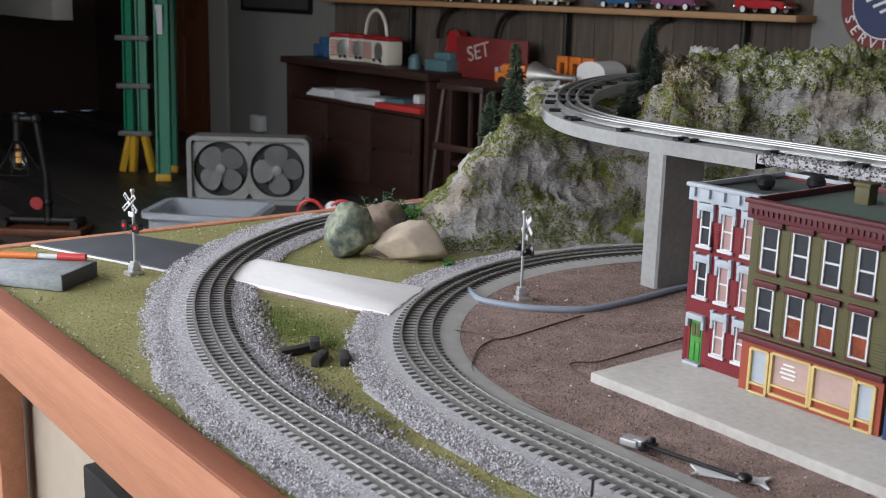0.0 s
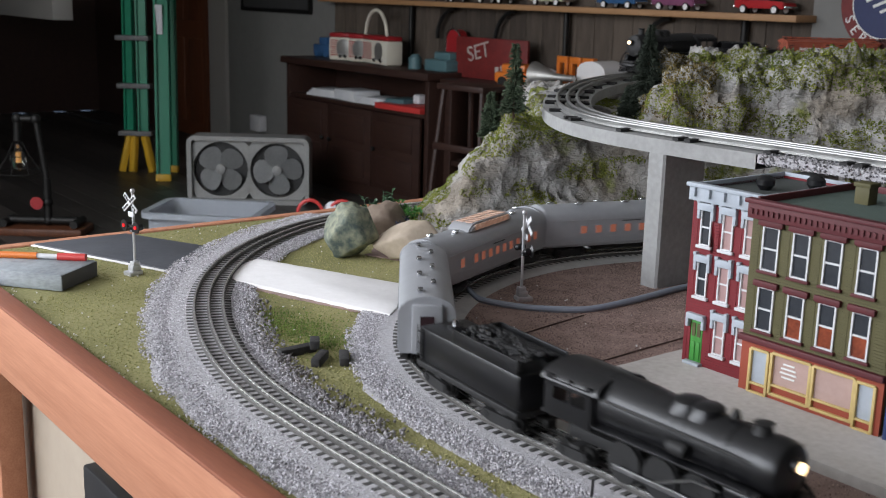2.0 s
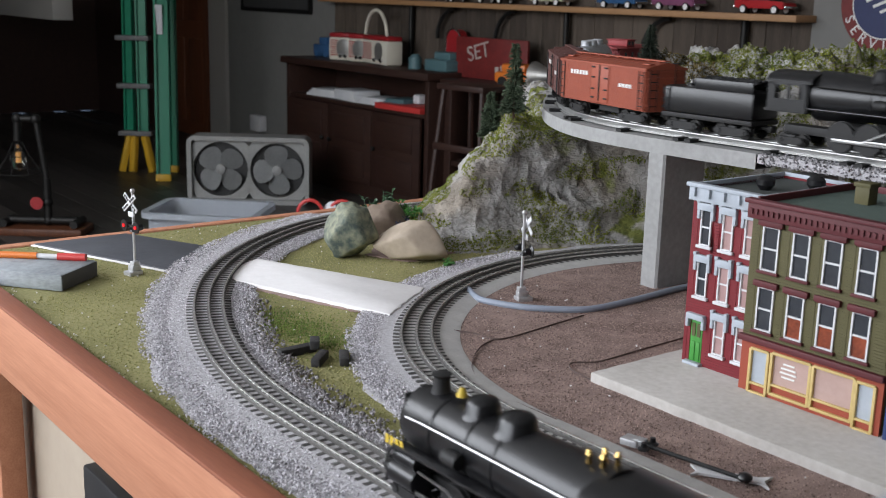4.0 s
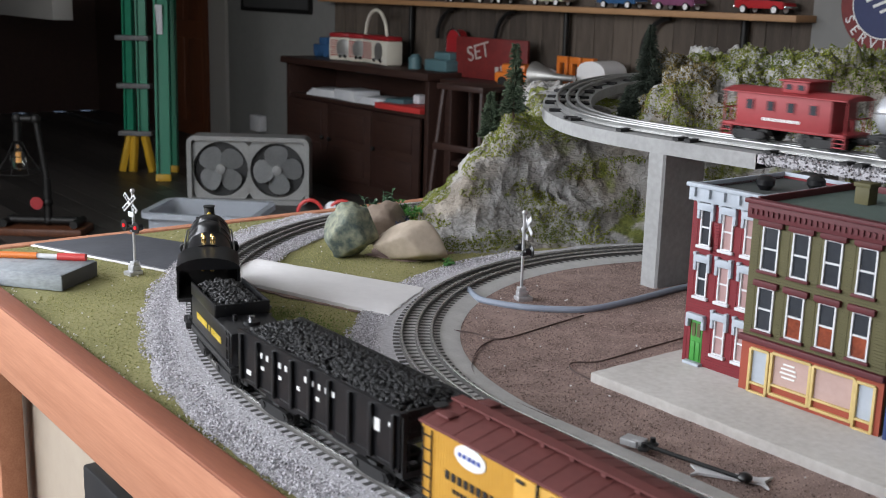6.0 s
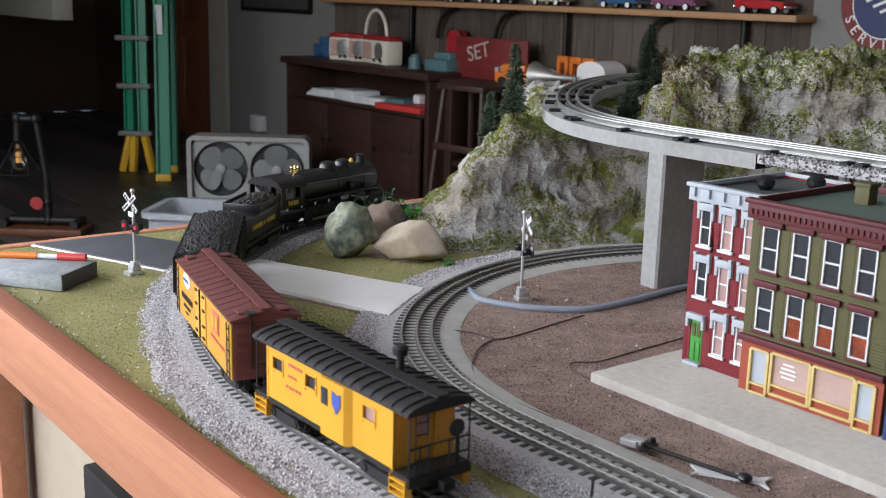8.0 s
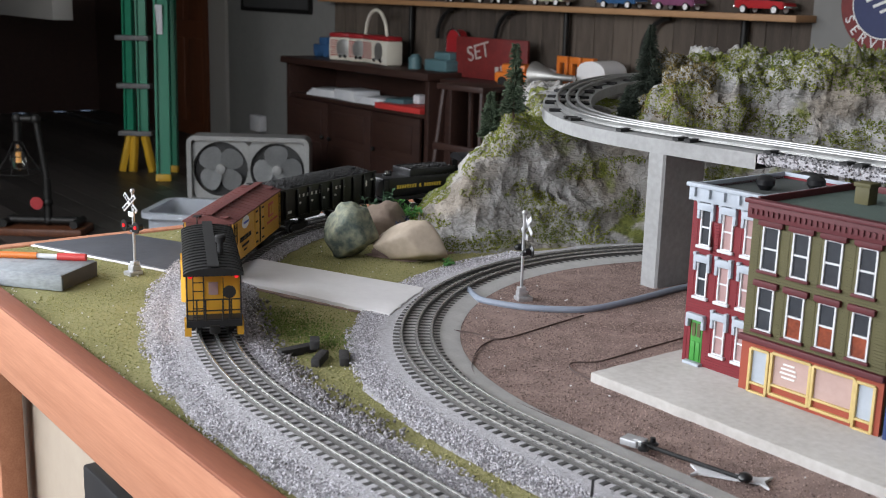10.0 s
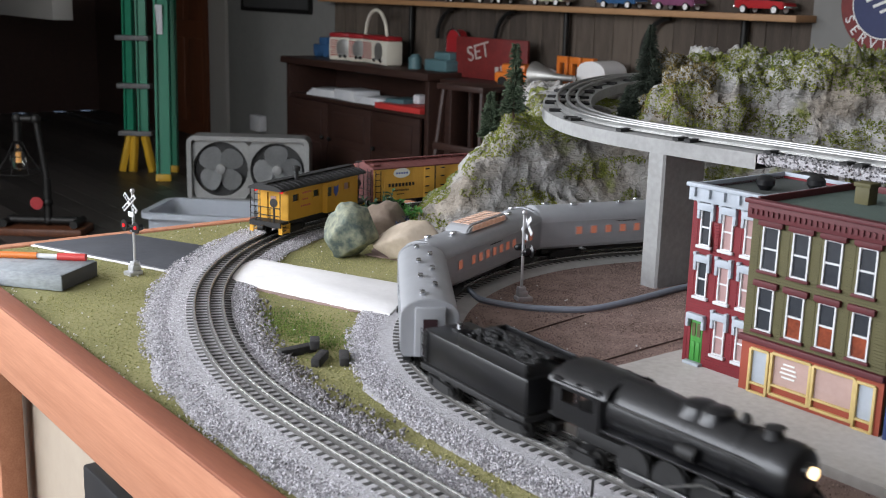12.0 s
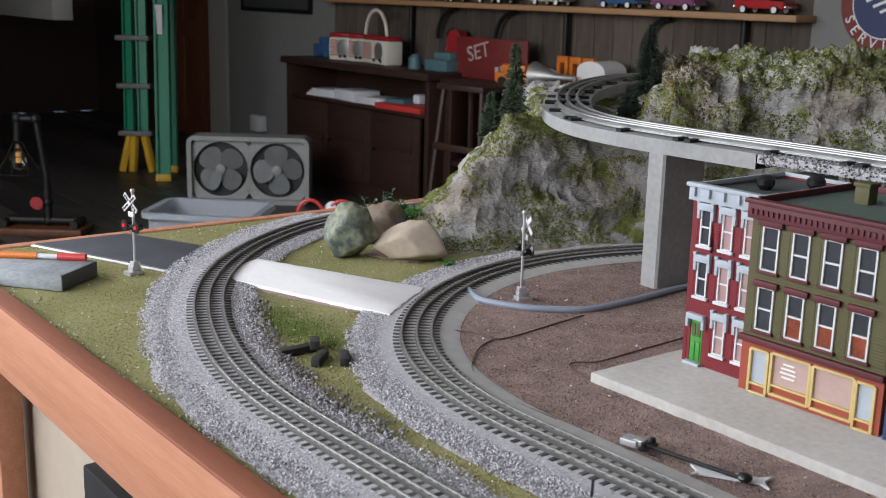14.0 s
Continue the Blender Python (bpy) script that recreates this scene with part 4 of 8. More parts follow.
        add_rod(bm, (drivers[0], y * 0.0285, wheel * 1.9), (front - 0.03, y * 0.0285, 0.032), 0.0011, 6)
        part("side_rod", bm, M["steel"], root, "polished steel side rods")
        bm = bmesh.new()
        add_lathe(bm, [(0.0056, -0.008), (0.006, 0.0), (0.0055, 0.008)], (front - 0.070, y * (radius + 0.004), zb - radius * 0.12), 12, turn)
        part("air_pump", bm, M["black_matt"], root)
    # cab
    cw, ch, cz = radius * 1.16 + 0.004, (0.036 if low == 1.0 else 0.031), zb - radius * 0.75
    bm = bmesh.new()
    top = cz + ch
    roof = [(-cw, top - 0.003)] + [(-cw * math.cos(a), top - 0.003 + 0.013 * math.sin(a)) for a in np.linspace(0.25, math.pi - 0.25, 9)] + [(cw, top - 0.003)]
    add_prism(bm, roof, cab0 - 0.062 + 0.006, cab0 + 0.006, "x")
    part("cab_roof", bm, M["black"], root)
    for y in both(cw - 0.0015):
        bm = boxes(((0.052, 0.002, 0.014), (cab0 - 0.026, y, cz + 0.007)), ((0.006, 0.002, 0.020), (cab0 - 0.003, y, cz + 0.024)), ((0.010, 0.002, 0.020), (cab0 - 0.047, y, cz + 0.024)), ((0.003, 0.002, 0.020), (cab0 - 0.024, y, cz + 0.024)), ((0.052, 0.002, 0.006), (cab0 - 0.026, y, cz + ch - 0.003)))
        part("cab_side", bm, M["black"], root)
        if cab_gold:
            bars(root, "cab_number", [(cab0 - 0.026 + k * 0.006, cz + 0.007, 0.004, 0.007) for k in (-1.5, -0.5, 0.5, 1.5)], y * 1.02, M["gold"], "gold cab number bars")
    box_part("cab_front", (0.002, cw * 2 - 0.004, ch), (cab0 + 0.001, 0, cz + ch / 2), M["black"], root)
    bm = bmesh.new()
    add_cyl(bm, radius * 0.8, 0.004, (cab0 - 0.004, 0, zb - 0.002), "x", 18)
    part("backhead", bm, M["iron"], root, "boiler backhead")
    for y, z in ((-0.008, 0.010), (0.0, 0.012), (0.008, 0.009), (-0.004, 0.002), (0.006, 0.003)):
        cyl_part("gauge", 0.0024, 0.004, (cab0 - 0.008, y, zb + z), "x", M["brass"] if cab_gold else M["iron"], root, seg=10)
    if cab_gold:
        for x, y in ((cab0 + 0.012, 0.004), (cab0 + 0.018, -0.004), (cab0 + 0.022, 0.006), (cab0 + 0.009, -0.006)):
            bm = bmesh.new()
            add_lathe(bm, [(0.0022, 0.0), (0.0016, 0.004), (0.0024, 0.006), (0.0012, 0.009), (0.0004, 0.0095)], (x, y, zb + radius * 1.08), 10)
            part("safety_valve", bm, M["brass"], root, "bright brass safety valve")
    box_part("cab_floor", (0.056, cw * 2 - 0.004, 0.003), (cab0 - 0.028, 0, cz), M["black_matt"], root)
    # frame, pilot
    bm = boxes(((length - 0.05, 0.022, 0.010), (-0.004, 0, 0.019)), ((0.012, 0.052, 0.006), (h - 0.018, 0, 0.020)), bevel=0.0008)
    add_box(bm, (0.040, 0.044, 0.003), (h - 0.034, 0, 0.026), 0.0006)
    part("frame", bm, M["black_matt"], root)
    if low < 1.0:
        bm = bmesh.new()
        add_lathe(bm, [(radius * 1.02, front - 0.010), (radius * 1.0, front + 0.001), (radius * 0.9, front + 0.0065), (radius * 0.66, front + 0.0095), (0.001, front + 0.0105)], (0, 0, zb), 28, turn)
        part("nose_cowl", bm, M["black"], root, "smooth rounded black nose cowl")
        bm = bmesh.new()
        add_prism(bm, [(h - 0.034, -0.025), (h - 0.012, -0.024), (h - 0.003, -0.016), (h + 0.001, 0.0), (h - 0.003, 0.016), (h - 0.012, 0.024), (h - 0.034, 0.025)], 0.006, 0.027, "z")
        bmesh.ops.bevel(bm, geom=[e for e in bm.edges if all(v.co.z > 0.026 for v in e.verts)], offset=0.003, segments=2, affect="EDGES")
        part("apron", bm, M["black"], root, "smooth curved black pilot apron")
    bm = bmesh.new()
    for k in range(-5, 6):
        add_rod(bm, (h - 0.013, k * 0.0044, 0.018), (h - 0.002 - abs(k) * 0.0011, k * 0.0040, 0.004), 0.0009, 6)
    add_box(bm, (0.003, 0.046, 0.003), (h - 0.012, 0, 0.0185), 0.0005)
    add_box(bm, (0.004, 0.030, 0.002), (h - 0.004, 0, 0.0045), 0.0004)
    part("pilot", bm, M["black"], root)
    for x in drivers:
        bm = bmesh.new()
        for y in both(0.0185):
            add_lathe(bm, [(wheel * 0.86, -0.0022), (wheel + 0.0012, -0.0022), (wheel + 0.0012, -0.001), (wheel, -0.001), (wheel, 0.0026), (wheel * 0.86, 0.0026)], (0, y, 0), 24, Matrix.Rotation(math.pi / 2 * (1 if y < 0 else -1), 4, "X"))
            for k in range(10):
                a = k * math.pi / 5
                add_rod(bm, (math.cos(a) * 0.003, y, math.sin(a) * 0.003), (math.cos(a) * wheel * 0.9, y, math.sin(a) * wheel * 0.9), 0.0008, 5)
            add_box(bm, (wheel * 0.9, 0.003, wheel * 0.5), (0, y, -wheel * 0.55), 0.0005)
            add_cyl(bm, 0.0035, 0.006, (0, y, 0), "y", 10)
        add_cyl(bm, 0.002, 0.04, (0, 0, 0), "y", 8)
        w = part("driving_wheel", bm, M["black_matt"], root, at=pose(x, 0, wheel))
    t1 = truck(root, h - 0.040, 0.0068, 0.024)
    t2 = truck(root, -h + 0.040, 0.0075, 0.026)
    return root, (t1, t2)


def tender(label, length, gold):
    root = thing("tender", Matrix(), label, "tender", "tenders")
    h = length / 2
    bm = boxes(((length - 0.02, 0.056, 0.006), (0, 0, 0.0205)), bevel=0.001)
    part("underframe", bm, M["black_matt"], root)
    bm = boxes(((length - 0.02, 0.055, 0.034), (0, 0, 0.0405)), bevel=0.0045)
    for y in both(0.0265):
        add_box(bm, (length * 0.55, 0.002, 0.013), (h - 0.012 - length * 0.275, y, 0.063), 0.0006)
    add_box(bm, (0.002, 0.053, 0.013), (h - 0.012 - length * 0.55, 0, 0.063), 0.0006)
    part("tank", bm, M["black"], root)
    rng = np.random.default_rng(12)
    n = 500
    pts = np.stack([rng.uniform(h - 0.012 - length * 0.54, h - 0.014, n), rng.uniform(-0.025, 0.025, n), np.zeros(n)], 1)
    pts[:, 2] = 0.060 + 0.010 * (1 - (pts[:, 1] / 0.027) ** 2) + rng.uniform(-0.001, 0.001, n)
    me = scatter_mesh("coal", pts, rng.uniform(0.0016, 0.0034, n), (0.6, 1.0))
    me.materials.append(M["coal"])
    c = new("coal_load", me)
    c.parent = root
    tagged(c, "heaped black coal")
    bm = bmesh.new()
    add_cyl(bm, 0.008, 0.004, (-h + 0.034, 0, 0.0585), "z", 18)
    add_cyl(bm, 0.0022, 0.006, (-h + 0.05, 0.012, 0.060), "z", 10)
    part("water_hatch", bm, M["black"], root)
    cyl_part("hatch_knob", 0.0030, 0.005, (-h + 0.034, 0.0, 0.0625), "z", M["chrome"], root, "bright metal hatch knob")
    for y in both(0.0276):
        if gold:
            w = 0.0036
            bars(root, "lettering", [(-0.047 + k * 0.0052, 0.041, w, 0.0062) for k in range(18) if k not in (8, 10)], y, M["gold"], "gold lettering bars")
        ladder_part(root, -h + 0.016, y * 1.02, 0.024, 0.058, 0.010, "x", M["black"])
    ts = (truck(root, h - 0.042), truck(root, -h + 0.042))
    coupler(root, -h + 0.004)
    coupler(root, h - 0.004)
    return root, ts


# ------------------------------------------------------------------ goods wagons
def hopper_car():
    root = thing("hopper_car", Matrix(), "black ribbed hopper car heaped with coal", "wagon", "goods wagons")
    L, w = 0.245, 0.0325
    bm = bmesh.new()
    add_prism(bm, [(-L / 2 + 0.004, 0.070), (-L / 2 + 0.004, 0.050), (-L / 2 + 0.050, 0.020), (-0.03, 0.020), (-0.004, 0.036), (0.004, 0.036), (0.03, 0.020), (L / 2 - 0.05, 0.020), (L / 2 - 0.004, 0.050), (L / 2 - 0.004, 0.070)], -w + 0.003, w - 0.003, "y")
    part("body", bm, M["black"], root)
    for y in both(w - 0.0015):
        box_part("side_panel", (L, 0.002, 0.042), (0, y, 0.048), M["black"], root)
        box_part("top_rail", (L + 0.004, 0.004, 0.003), (0, y, 0.0705), M["black"], root)
        box_part("sill_rail", (L, 0.004, 0.003), (0, y, 0.027), M["black"], root)
        for k in range(9):
            x = -L / 2 + 0.006 + k * (L - 0.012) / 8
            box_part("rib", (0.004, 0.004, 0.042), (x, y * 1.08, 0.048), M["black"], root, bevel=0.0006)
        items = [(-0.082 + k * 0.0105, 0.0580, 0.0036, 0.0048) for k in range(12) if k != 6] + [(-0.08 + k * 0.03, 0.047, 0.005, 0.0032) for k in range(4)] + [(0.094, 0.054, 0.007, 0.010), (0.112, 0.059, 0.007, 0.003), (-0.105, 0.036, 0.008, 0.004)]
        bars(root, "lettering", items, y + math.copysign(0.001, y), M["white"], "white lettering bars")
    for x in both(L / 2):
        bm = boxes(((0.002, 2 * w - 0.004, 0.022), (x * 0.985, 0, 0.060)), ((0.004, 0.004, 0.050), (x, w - 0.004, 0.046)), ((0.004, 0.004, 0.050), (x, -w + 0.004, 0.046)), ((0.010, 2 * w - 0.006, 0.005), (x * 0.97, 0, 0.022)))
        part("end_frame", bm, M["black_matt"], root)
        ladder_part(root, x * 1.01, w * 0.55, 0.024, 0.069, 0.012, "y", M["black"])
    rng = np.random.default_rng(5)
    n = 3200
    pts = np.stack([rng.uniform(-L / 2 + 0.004, L / 2 - 0.004, n), rng.uniform(-w + 0.003, w - 0.003, n), np.zeros(n)], 1)
    pts[:, 2] = 0.0695 + 0.008 * (1 - (pts[:, 1] / w) ** 2) * np.minimum(1, 12 * (0.5 - np.abs(pts[:, 0]) / L)) + rng.uniform(-0.001, 0.001, n)
    me = scatter_mesh("coal", pts, rng.uniform(0.0011, 0.0026, n), (0.6, 1.0))
    me.materials.append(M["coal"])
    c = new("coal_load", me)
    c.parent = root
    tagged(c, "heaped black coal")
    ts = (truck(root, 0.074), truck(root, -0.074))
    coupler(root, 0.132)
    coupler(root, -0.132)
    return root, ts


def box_car(label, L, side, roof, end, lettered):
    root = thing("box_car", Matrix(), label, "wagon", "goods wagons")
    w, z0, z1 = 0.0318, 0.019, 0.076
    bm = boxes(((L, 2 * w - 0.004, z1 - z0), (0, 0, (z0 + z1) / 2)), bevel=0.001)
    part("body", bm, end, root)
    for y in both(w - 0.001):
        bm = bmesh.new()
        n, s = int(L / 0.0032), math.copysign(1, y)
        outline = [(-L / 2 + 0.001, y - s * 0.001), (L / 2 - 0.001, y - s * 0.001)]
        for k in range(n, 0, -1):
            x1, x0 = -L / 2 + k * L / n - 0.0002, -L / 2 + (k - 1) * L / n + 0.0002
            outline += [(x1, y + s * 0.0008), (x1 - 0.0004, y + s * 0.0014), (x0 + 0.0004, y + s * 0.0014), (x0, y + s * 0.0008)]
        add_prism(bm, outline, z0 + 0.0015, z1 - 0.0015, "z")
        part("side_boarding", bm, side, root, "boarded side")
        bm = boxes(((0.044, 0.0022, z1 - z0 - 0.006), (0.0, y + math.copysign(0.0016, y), (z0 + z1) / 2)), bevel=0.0005)
        d = part("door", bm, side, root)
        bm = bmesh.new()
        for x in (-0.016, 0.016):
            for z in (0.028, 0.040, 0.056, 0.070):
                add_box(bm, (0.008, 0.0016, 0.0022), (x, y + math.copysign(0.0032, y), z), 0.0003)
        add_box(bm, (0.0018, 0.0018, 0.050), (0, y + math.copysign(0.0032, y), 0.049))
        part("hinge", bm, M["black_matt"], d)
        if lettered:
            bm = bmesh.new()
            add_lathe(bm, [(0.0165, 0.0), (0.0165, 0.0007), (0.001, 0.0008)], (math.copysign(0.068, y), y + math.copysign(0.0016, y), 0.066), 28, Matrix.Rotation(math.pi / 2 * (1 if y < 0 else -1), 4, "X") @ Matrix.Diagonal((1, 0.5, 1, 1)))
            part("oval_mark", bm, M["white"], root, "white oval mark")
            bars(root, "oval_letters", [(-0.078 + k * 0.005, 0.066, 0.0028, 0.0028) for k in range(5)], y + math.copysign(0.0026, y), M["blue_mark"])
            bars(root, "lettering", [(-0.092 + k * 0.0068, 0.046, 0.0040, 0.0060) for k in range(8)] + [(-0.084 + k * 0.0042, 0.0365, 0.0024, 0.0030) for k in range(8)] + [(-0.076 + k * 0.004, 0.030, 0.002, 0.002) for k in range(4)], y + math.copysign(0.0018, y), M["black_matt"], "dark lettering bars")
            bm = boxes(((0.026, 0.0008, 0.020), (math.copysign(0.064, -y), y + math.copysign(0.0020, y), 0.058)), bevel=0.0003)
            part("red_mark", bm, M["pink"], root, "red square mark")
            bars(root, "mark_letters", [(0.058, 0.058, 0.008, 0.013), (0.070, 0.058, 0.009, 0.013)], y + math.copysign(0.0026, y), M["yellow"])
            bars(root, "lettering", [(0.045 + k * 0.0044, 0.041, 0.0026, 0.0030) for k in range(13) if k != 7], y + math.copysign(0.0018, y), M["pink"], "red lettering bars")
        else:
            bars(root, "lettering", [(-0.075 + k * 0.008, 0.060, 0.005, 0.006) for k in range(6)] + [(0.05 + k * 0.008, 0.050, 0.005, 0.005) for k in range(4)], y + math.copysign(0.0018, y), M["white"], "white lettering bars")
        for x in both(L / 2 - 0.008):
            ladder_part(root, x, y + math.copysign(0.0025, y), z0 + 0.002, z1 - 0.004, 0.010, "x", M["black_matt"])
    bm = bmesh.new()
    add_prism(bm, [(-w - 0.0015, z1 - 0.002), (w + 0.0015, z1 - 0.002), (w + 0.0015, z1), (0, z1 + 0.0075), (-w - 0.0015, z1)], -L / 2 - 0.002, L / 2 + 0.002, "x")
    n = 14
    for k in range(n + 1):
        x = -L / 2 + k * L / n
        rb = bmesh.new()
        add_prism(rb, [(-w - 0.001, z1), (-w - 0.001, z1 + 0.0005), (0, z1 + 0.0080), (w + 0.001, z1 + 0.0005), (w + 0.001, z1), (0, z1 + 0.0073)], x - 0.0007, x + 0.0007, "x")
        part("roof_rib", rb, roof, root)
    part("roof", bm, roof, root)
    bm = boxes(((L + 0.004, 0.010, 0.0014), (0, 0, z1 + 0.0092)), *[((0.004, 0.012, 0.002), (-L / 2 + 0.012 + k * (L - 0.024) / 8, 0, z1 + 0.0080)) for k in range(9)])
    for x in both(L / 2 - 0.012):
        for y in both(0.019):
            add_box(bm, (0.014, 0.010, 0.002), (x, y, z1 + 0.0045), 0.0004)
    part("roof_walk", bm, roof, root)
    for x in both(L / 2):
        bm = boxes(*[((0.002, 2 * w - 0.008, 0.003), (x * 1.003, 0, z0 + 0.008 + k * 0.009)) for k in range(6)])
        part("end_ribs", bm, end, root)
        ladder_part(root, x * 1.012, -w * 0.6, z0 + 0.002, z1 - 0.002, 0.011, "y", M["black_matt"])
        bm = bmesh.new()
        add_rod(bm, (x * 1.015, w * 0.45, 0.03), (x * 1.015, w * 0.45, z1 + 0.006), 0.0008, 6)
        add_lathe(bm, [(0.0055, 0), (0.0055, 0.001)], (x * 1.015, w * 0.45, z1 + 0.006), 12)
        part("brake_wheel", bm, M["black_matt"], root)
    bm = boxes(((L - 0.03, 0.014, 0.006), (0, 0, 0.0165)), ((0.05, 0.03, 0.008), (0.0, 0.0, 0.013)))
    part("underframe", bm, M["black_matt"], root)
    ts = (truck(root, L / 2 - 0.042), truck(root, -L / 2 + 0.042))
    coupler(root, L / 2 + 0.010)
    coupler(root, -L / 2 - 0.010)
    return root, ts


def bay_caboose():
    root = thing("caboose", Matrix(), "yellow bay-window caboose with a black ribbed roof", "caboose", "goods wagons")
    L, w, z0, z1 = 0.188, 0.0285, 0.020, 0.071
    E = 0.226
    for y in both(w - 0.001):
        s = math.copysign(1, y)
        wins = (-0.075, -0.022, 0.062)
        bm = bmesh.new()
        # side wall round three window openings
        zs = (z0, z0 + 0.030, z1 - 0.009, z1)
        xs = [-s * v for v in (-L / 2, -0.083, -0.067, -0.030, -0.014, 0.054, 0.070, L / 2)]
        wins = [-s * v for v in wins]
        for i in range(7):
            a, b = xs[i], xs[i + 1]
            if i % 2 == 0:
                cells = (0, 1, 2)
            else:
                cells = (0, 2)
            for c in cells:
                add_box(bm, (abs(b - a), 0.002, zs[c + 1] - zs[c]), ((a + b) / 2, y, (zs[c] + zs[c + 1]) / 2))
        bmesh.ops.remove_doubles(bm, verts=bm.verts, dist=1e-6)
        part("side_wall", bm, M["yellow2"], root)
        for x in wins:
            bm = boxes(((0.018, 0.001, 0.0015), (x, y + s * 0.0012, z0 + 0.030)), ((0.018, 0.001, 0.0015), (x, y + s * 0.0012, z1 - 0.009)), ((0.0015, 0.001, 0.015), (x - 0.0085, y + s * 0.0012, z1 - 0.0165)), ((0.0015, 0.001, 0.015), (x + 0.0085, y + s * 0.0012, z1 - 0.0165)))
            f = part("window", bm, M["yellow2"], root)
            box_part("pane", (0.016, 0.001, 0.015), (x, y - s * 0.0018, z1 - 0.0165), M["pane_pink"] if abs(x) == 0.062 else M["pane_dark"], f)
        # the bay
        bm = bmesh.new()
        add_prism(bm, [(-s * p, q) for p, q in ((-0.006, y), (0.001, y + s * 0.006), (0.034, y + s * 0.006), (0.041, y))], z0 + 0.001, z1 - 0.002, "z")
        b = part("bay", bm, M["yellow2"], root)
        for x in (0.0070, ):
            box_part("pane", (0.009, 0.0012, 0.014), (-s * x, y + s * 0.0062, z1 - 0.0165), M["pane_dark"], b)
        bm = bmesh.new()
        add_prism(bm, [(-s * p, q) for p, q in ((0.0185, 0.062), (0.0185, 0.052), (0.0245, 0.044), (0.0305, 0.052), (0.0305, 0.062), (0.0245, 0.060))], min(y + s * 0.0062, y + s * 0.0068), max(y + s * 0.0062, y + s * 0.0068), "y")
        part("shield_mark", bm, M["blue_mark"], root, "blue shield mark")
        bars(root, "lettering", [(-0.056 + k * 0.0048, 0.061, 0.0028, 0.0026) for k in range(5)] + [(-0.056 + k * 0.005, 0.051, 0.0028, 0.0022) for k in range(3)] + [(-0.060 + k * 0.0052, 0.041, 0.0028, 0.0026) for k in range(5)], y + s * 0.001, M["pink"], "red lettering bars")
    for x in both(L / 2 - 0.001):
        bm = boxes(((0.002, 0.018, z1 - z0), (x, 0.020, (z0 + z1) / 2)), ((0.002, 0.018, z1 - z0), (x, -0.020, (z0 + z1) / 2)), ((0.002, 0.022, 0.008), (x, 0, z1 - 0.004)))
        e = part("end_wall", bm, M["yellow2"], root)
        box_part("end_door", (0.0016, 0.020, z1 - z0 - 0.008), (x * 0.985, 0, z0 + 0.023), M["yellow2"], e)
        box_part("pane", (0.001, 0.010, 0.014), (x * 1.0, 0, z1 - 0.02), M["pane_pink"], e)
    for x in both(E / 2):
        s = math.copysign(1, x)
        bm = bmesh.new()
        for y in (-0.028, -0.018, -0.009, 0.009, 0.018, 0.028):
            add_rod(bm, (x, y, 0.020), (x, y, 0.044 if abs(y) < 0.027 else z1), 0.0008, 6)
        for z in (0.032, 0.044):
            add_rod(bm, (x, -0.028, z), (x, 0.028, z), 0.0008, 6)
        part("end_railing", bm, M["black_matt"], root)
        ladder_part(root, x - s * 0.001, 0.016, 0.020, z1 + 0.006, 0.011, "y", M["black_matt"])
        bm = bmesh.new()
        add_rod(bm, (x, -0.016, 0.020), (x, -0.016, 0.052), 0.001, 6)
        add_lathe(bm, [(0.007, -0.0006), (0.007, 0.0006)], (x, -0.016, 0.052), 14, Matrix.Rotation(math.pi / 2, 4, "Y"))
        part("brake_wheel", bm, M["black_matt"], root)
        for y in both(0.0275):
            bm = boxes(*[((0.018, 0.007, 0.0012), (x - s * 0.011, y, 0.006 + 0.0055 * k)) for k in range(3)], ((0.001, 0.007, 0.016), (x - s * 0.0205, y, 0.012)), ((0.001, 0.007, 0.016), (x - s * 0.0015, y, 0.012)))
            part("steps", bm, M["yellow2"], root, "yellow corner steps")
        box_part("buffer_beam", (0.004, 0.058, 0.007), (x, 0, 0.018), M["black_matt"], root)
    for y in both(0.024):
        cyl_part("marker_lamp", 0.0026, 0.004, (-E / 2 + 0.008, y, z1 - 0.003), "x", M["signal_red"], root, "red marker lamp", seg=10)
    bm = boxes(((E, 0.058, 0.004), (0, 0, 0.0205)), ((0.06, 0.03, 0.010), (0, 0, 0.013)))
    part("underframe", bm, M["black_matt"], root)
    bm = bmesh.new()
    outline = [(-w - 0.003, z1 - 0.001)] + [((w + 0.003) * -math.cos(a), z1 + 0.0078 * math.sin(a)) for a in np.linspace(0.12, math.pi - 0.12, 11)] + [(w + 0.003, z1 - 0.001)]
    add_prism(bm, outline, -E / 2 - 0.002, E / 2 + 0.002, "x")
    for k in range(17):
        x = -E / 2 + 0.006 + k * (E - 0.012) / 16
        o2 = [(p[0] * 1.003, p[1] + 0.0013) for p in outline]
        rb = bmesh.new()
        add_prism(rb, o2, x - 0.0009, x + 0.0009, "x")
        part("roof_rib", rb, M["black_matt"], root)
    part("roof", bm, M["black_matt"], root, "black ribbed roof")
    bm = boxes(((E + 0.006, 0.012, 0.0014), (0, 0, z1 + 0.0100)), *[((0.003, 0.013, 0.0025), (-E / 2 + 0.01 + k * (E - 0.02) / 10, 0, z1 + 0.0088)) for k in range(11)])
    part("roof_walk", bm, M["black_matt"], root)
    bm = bmesh.new()
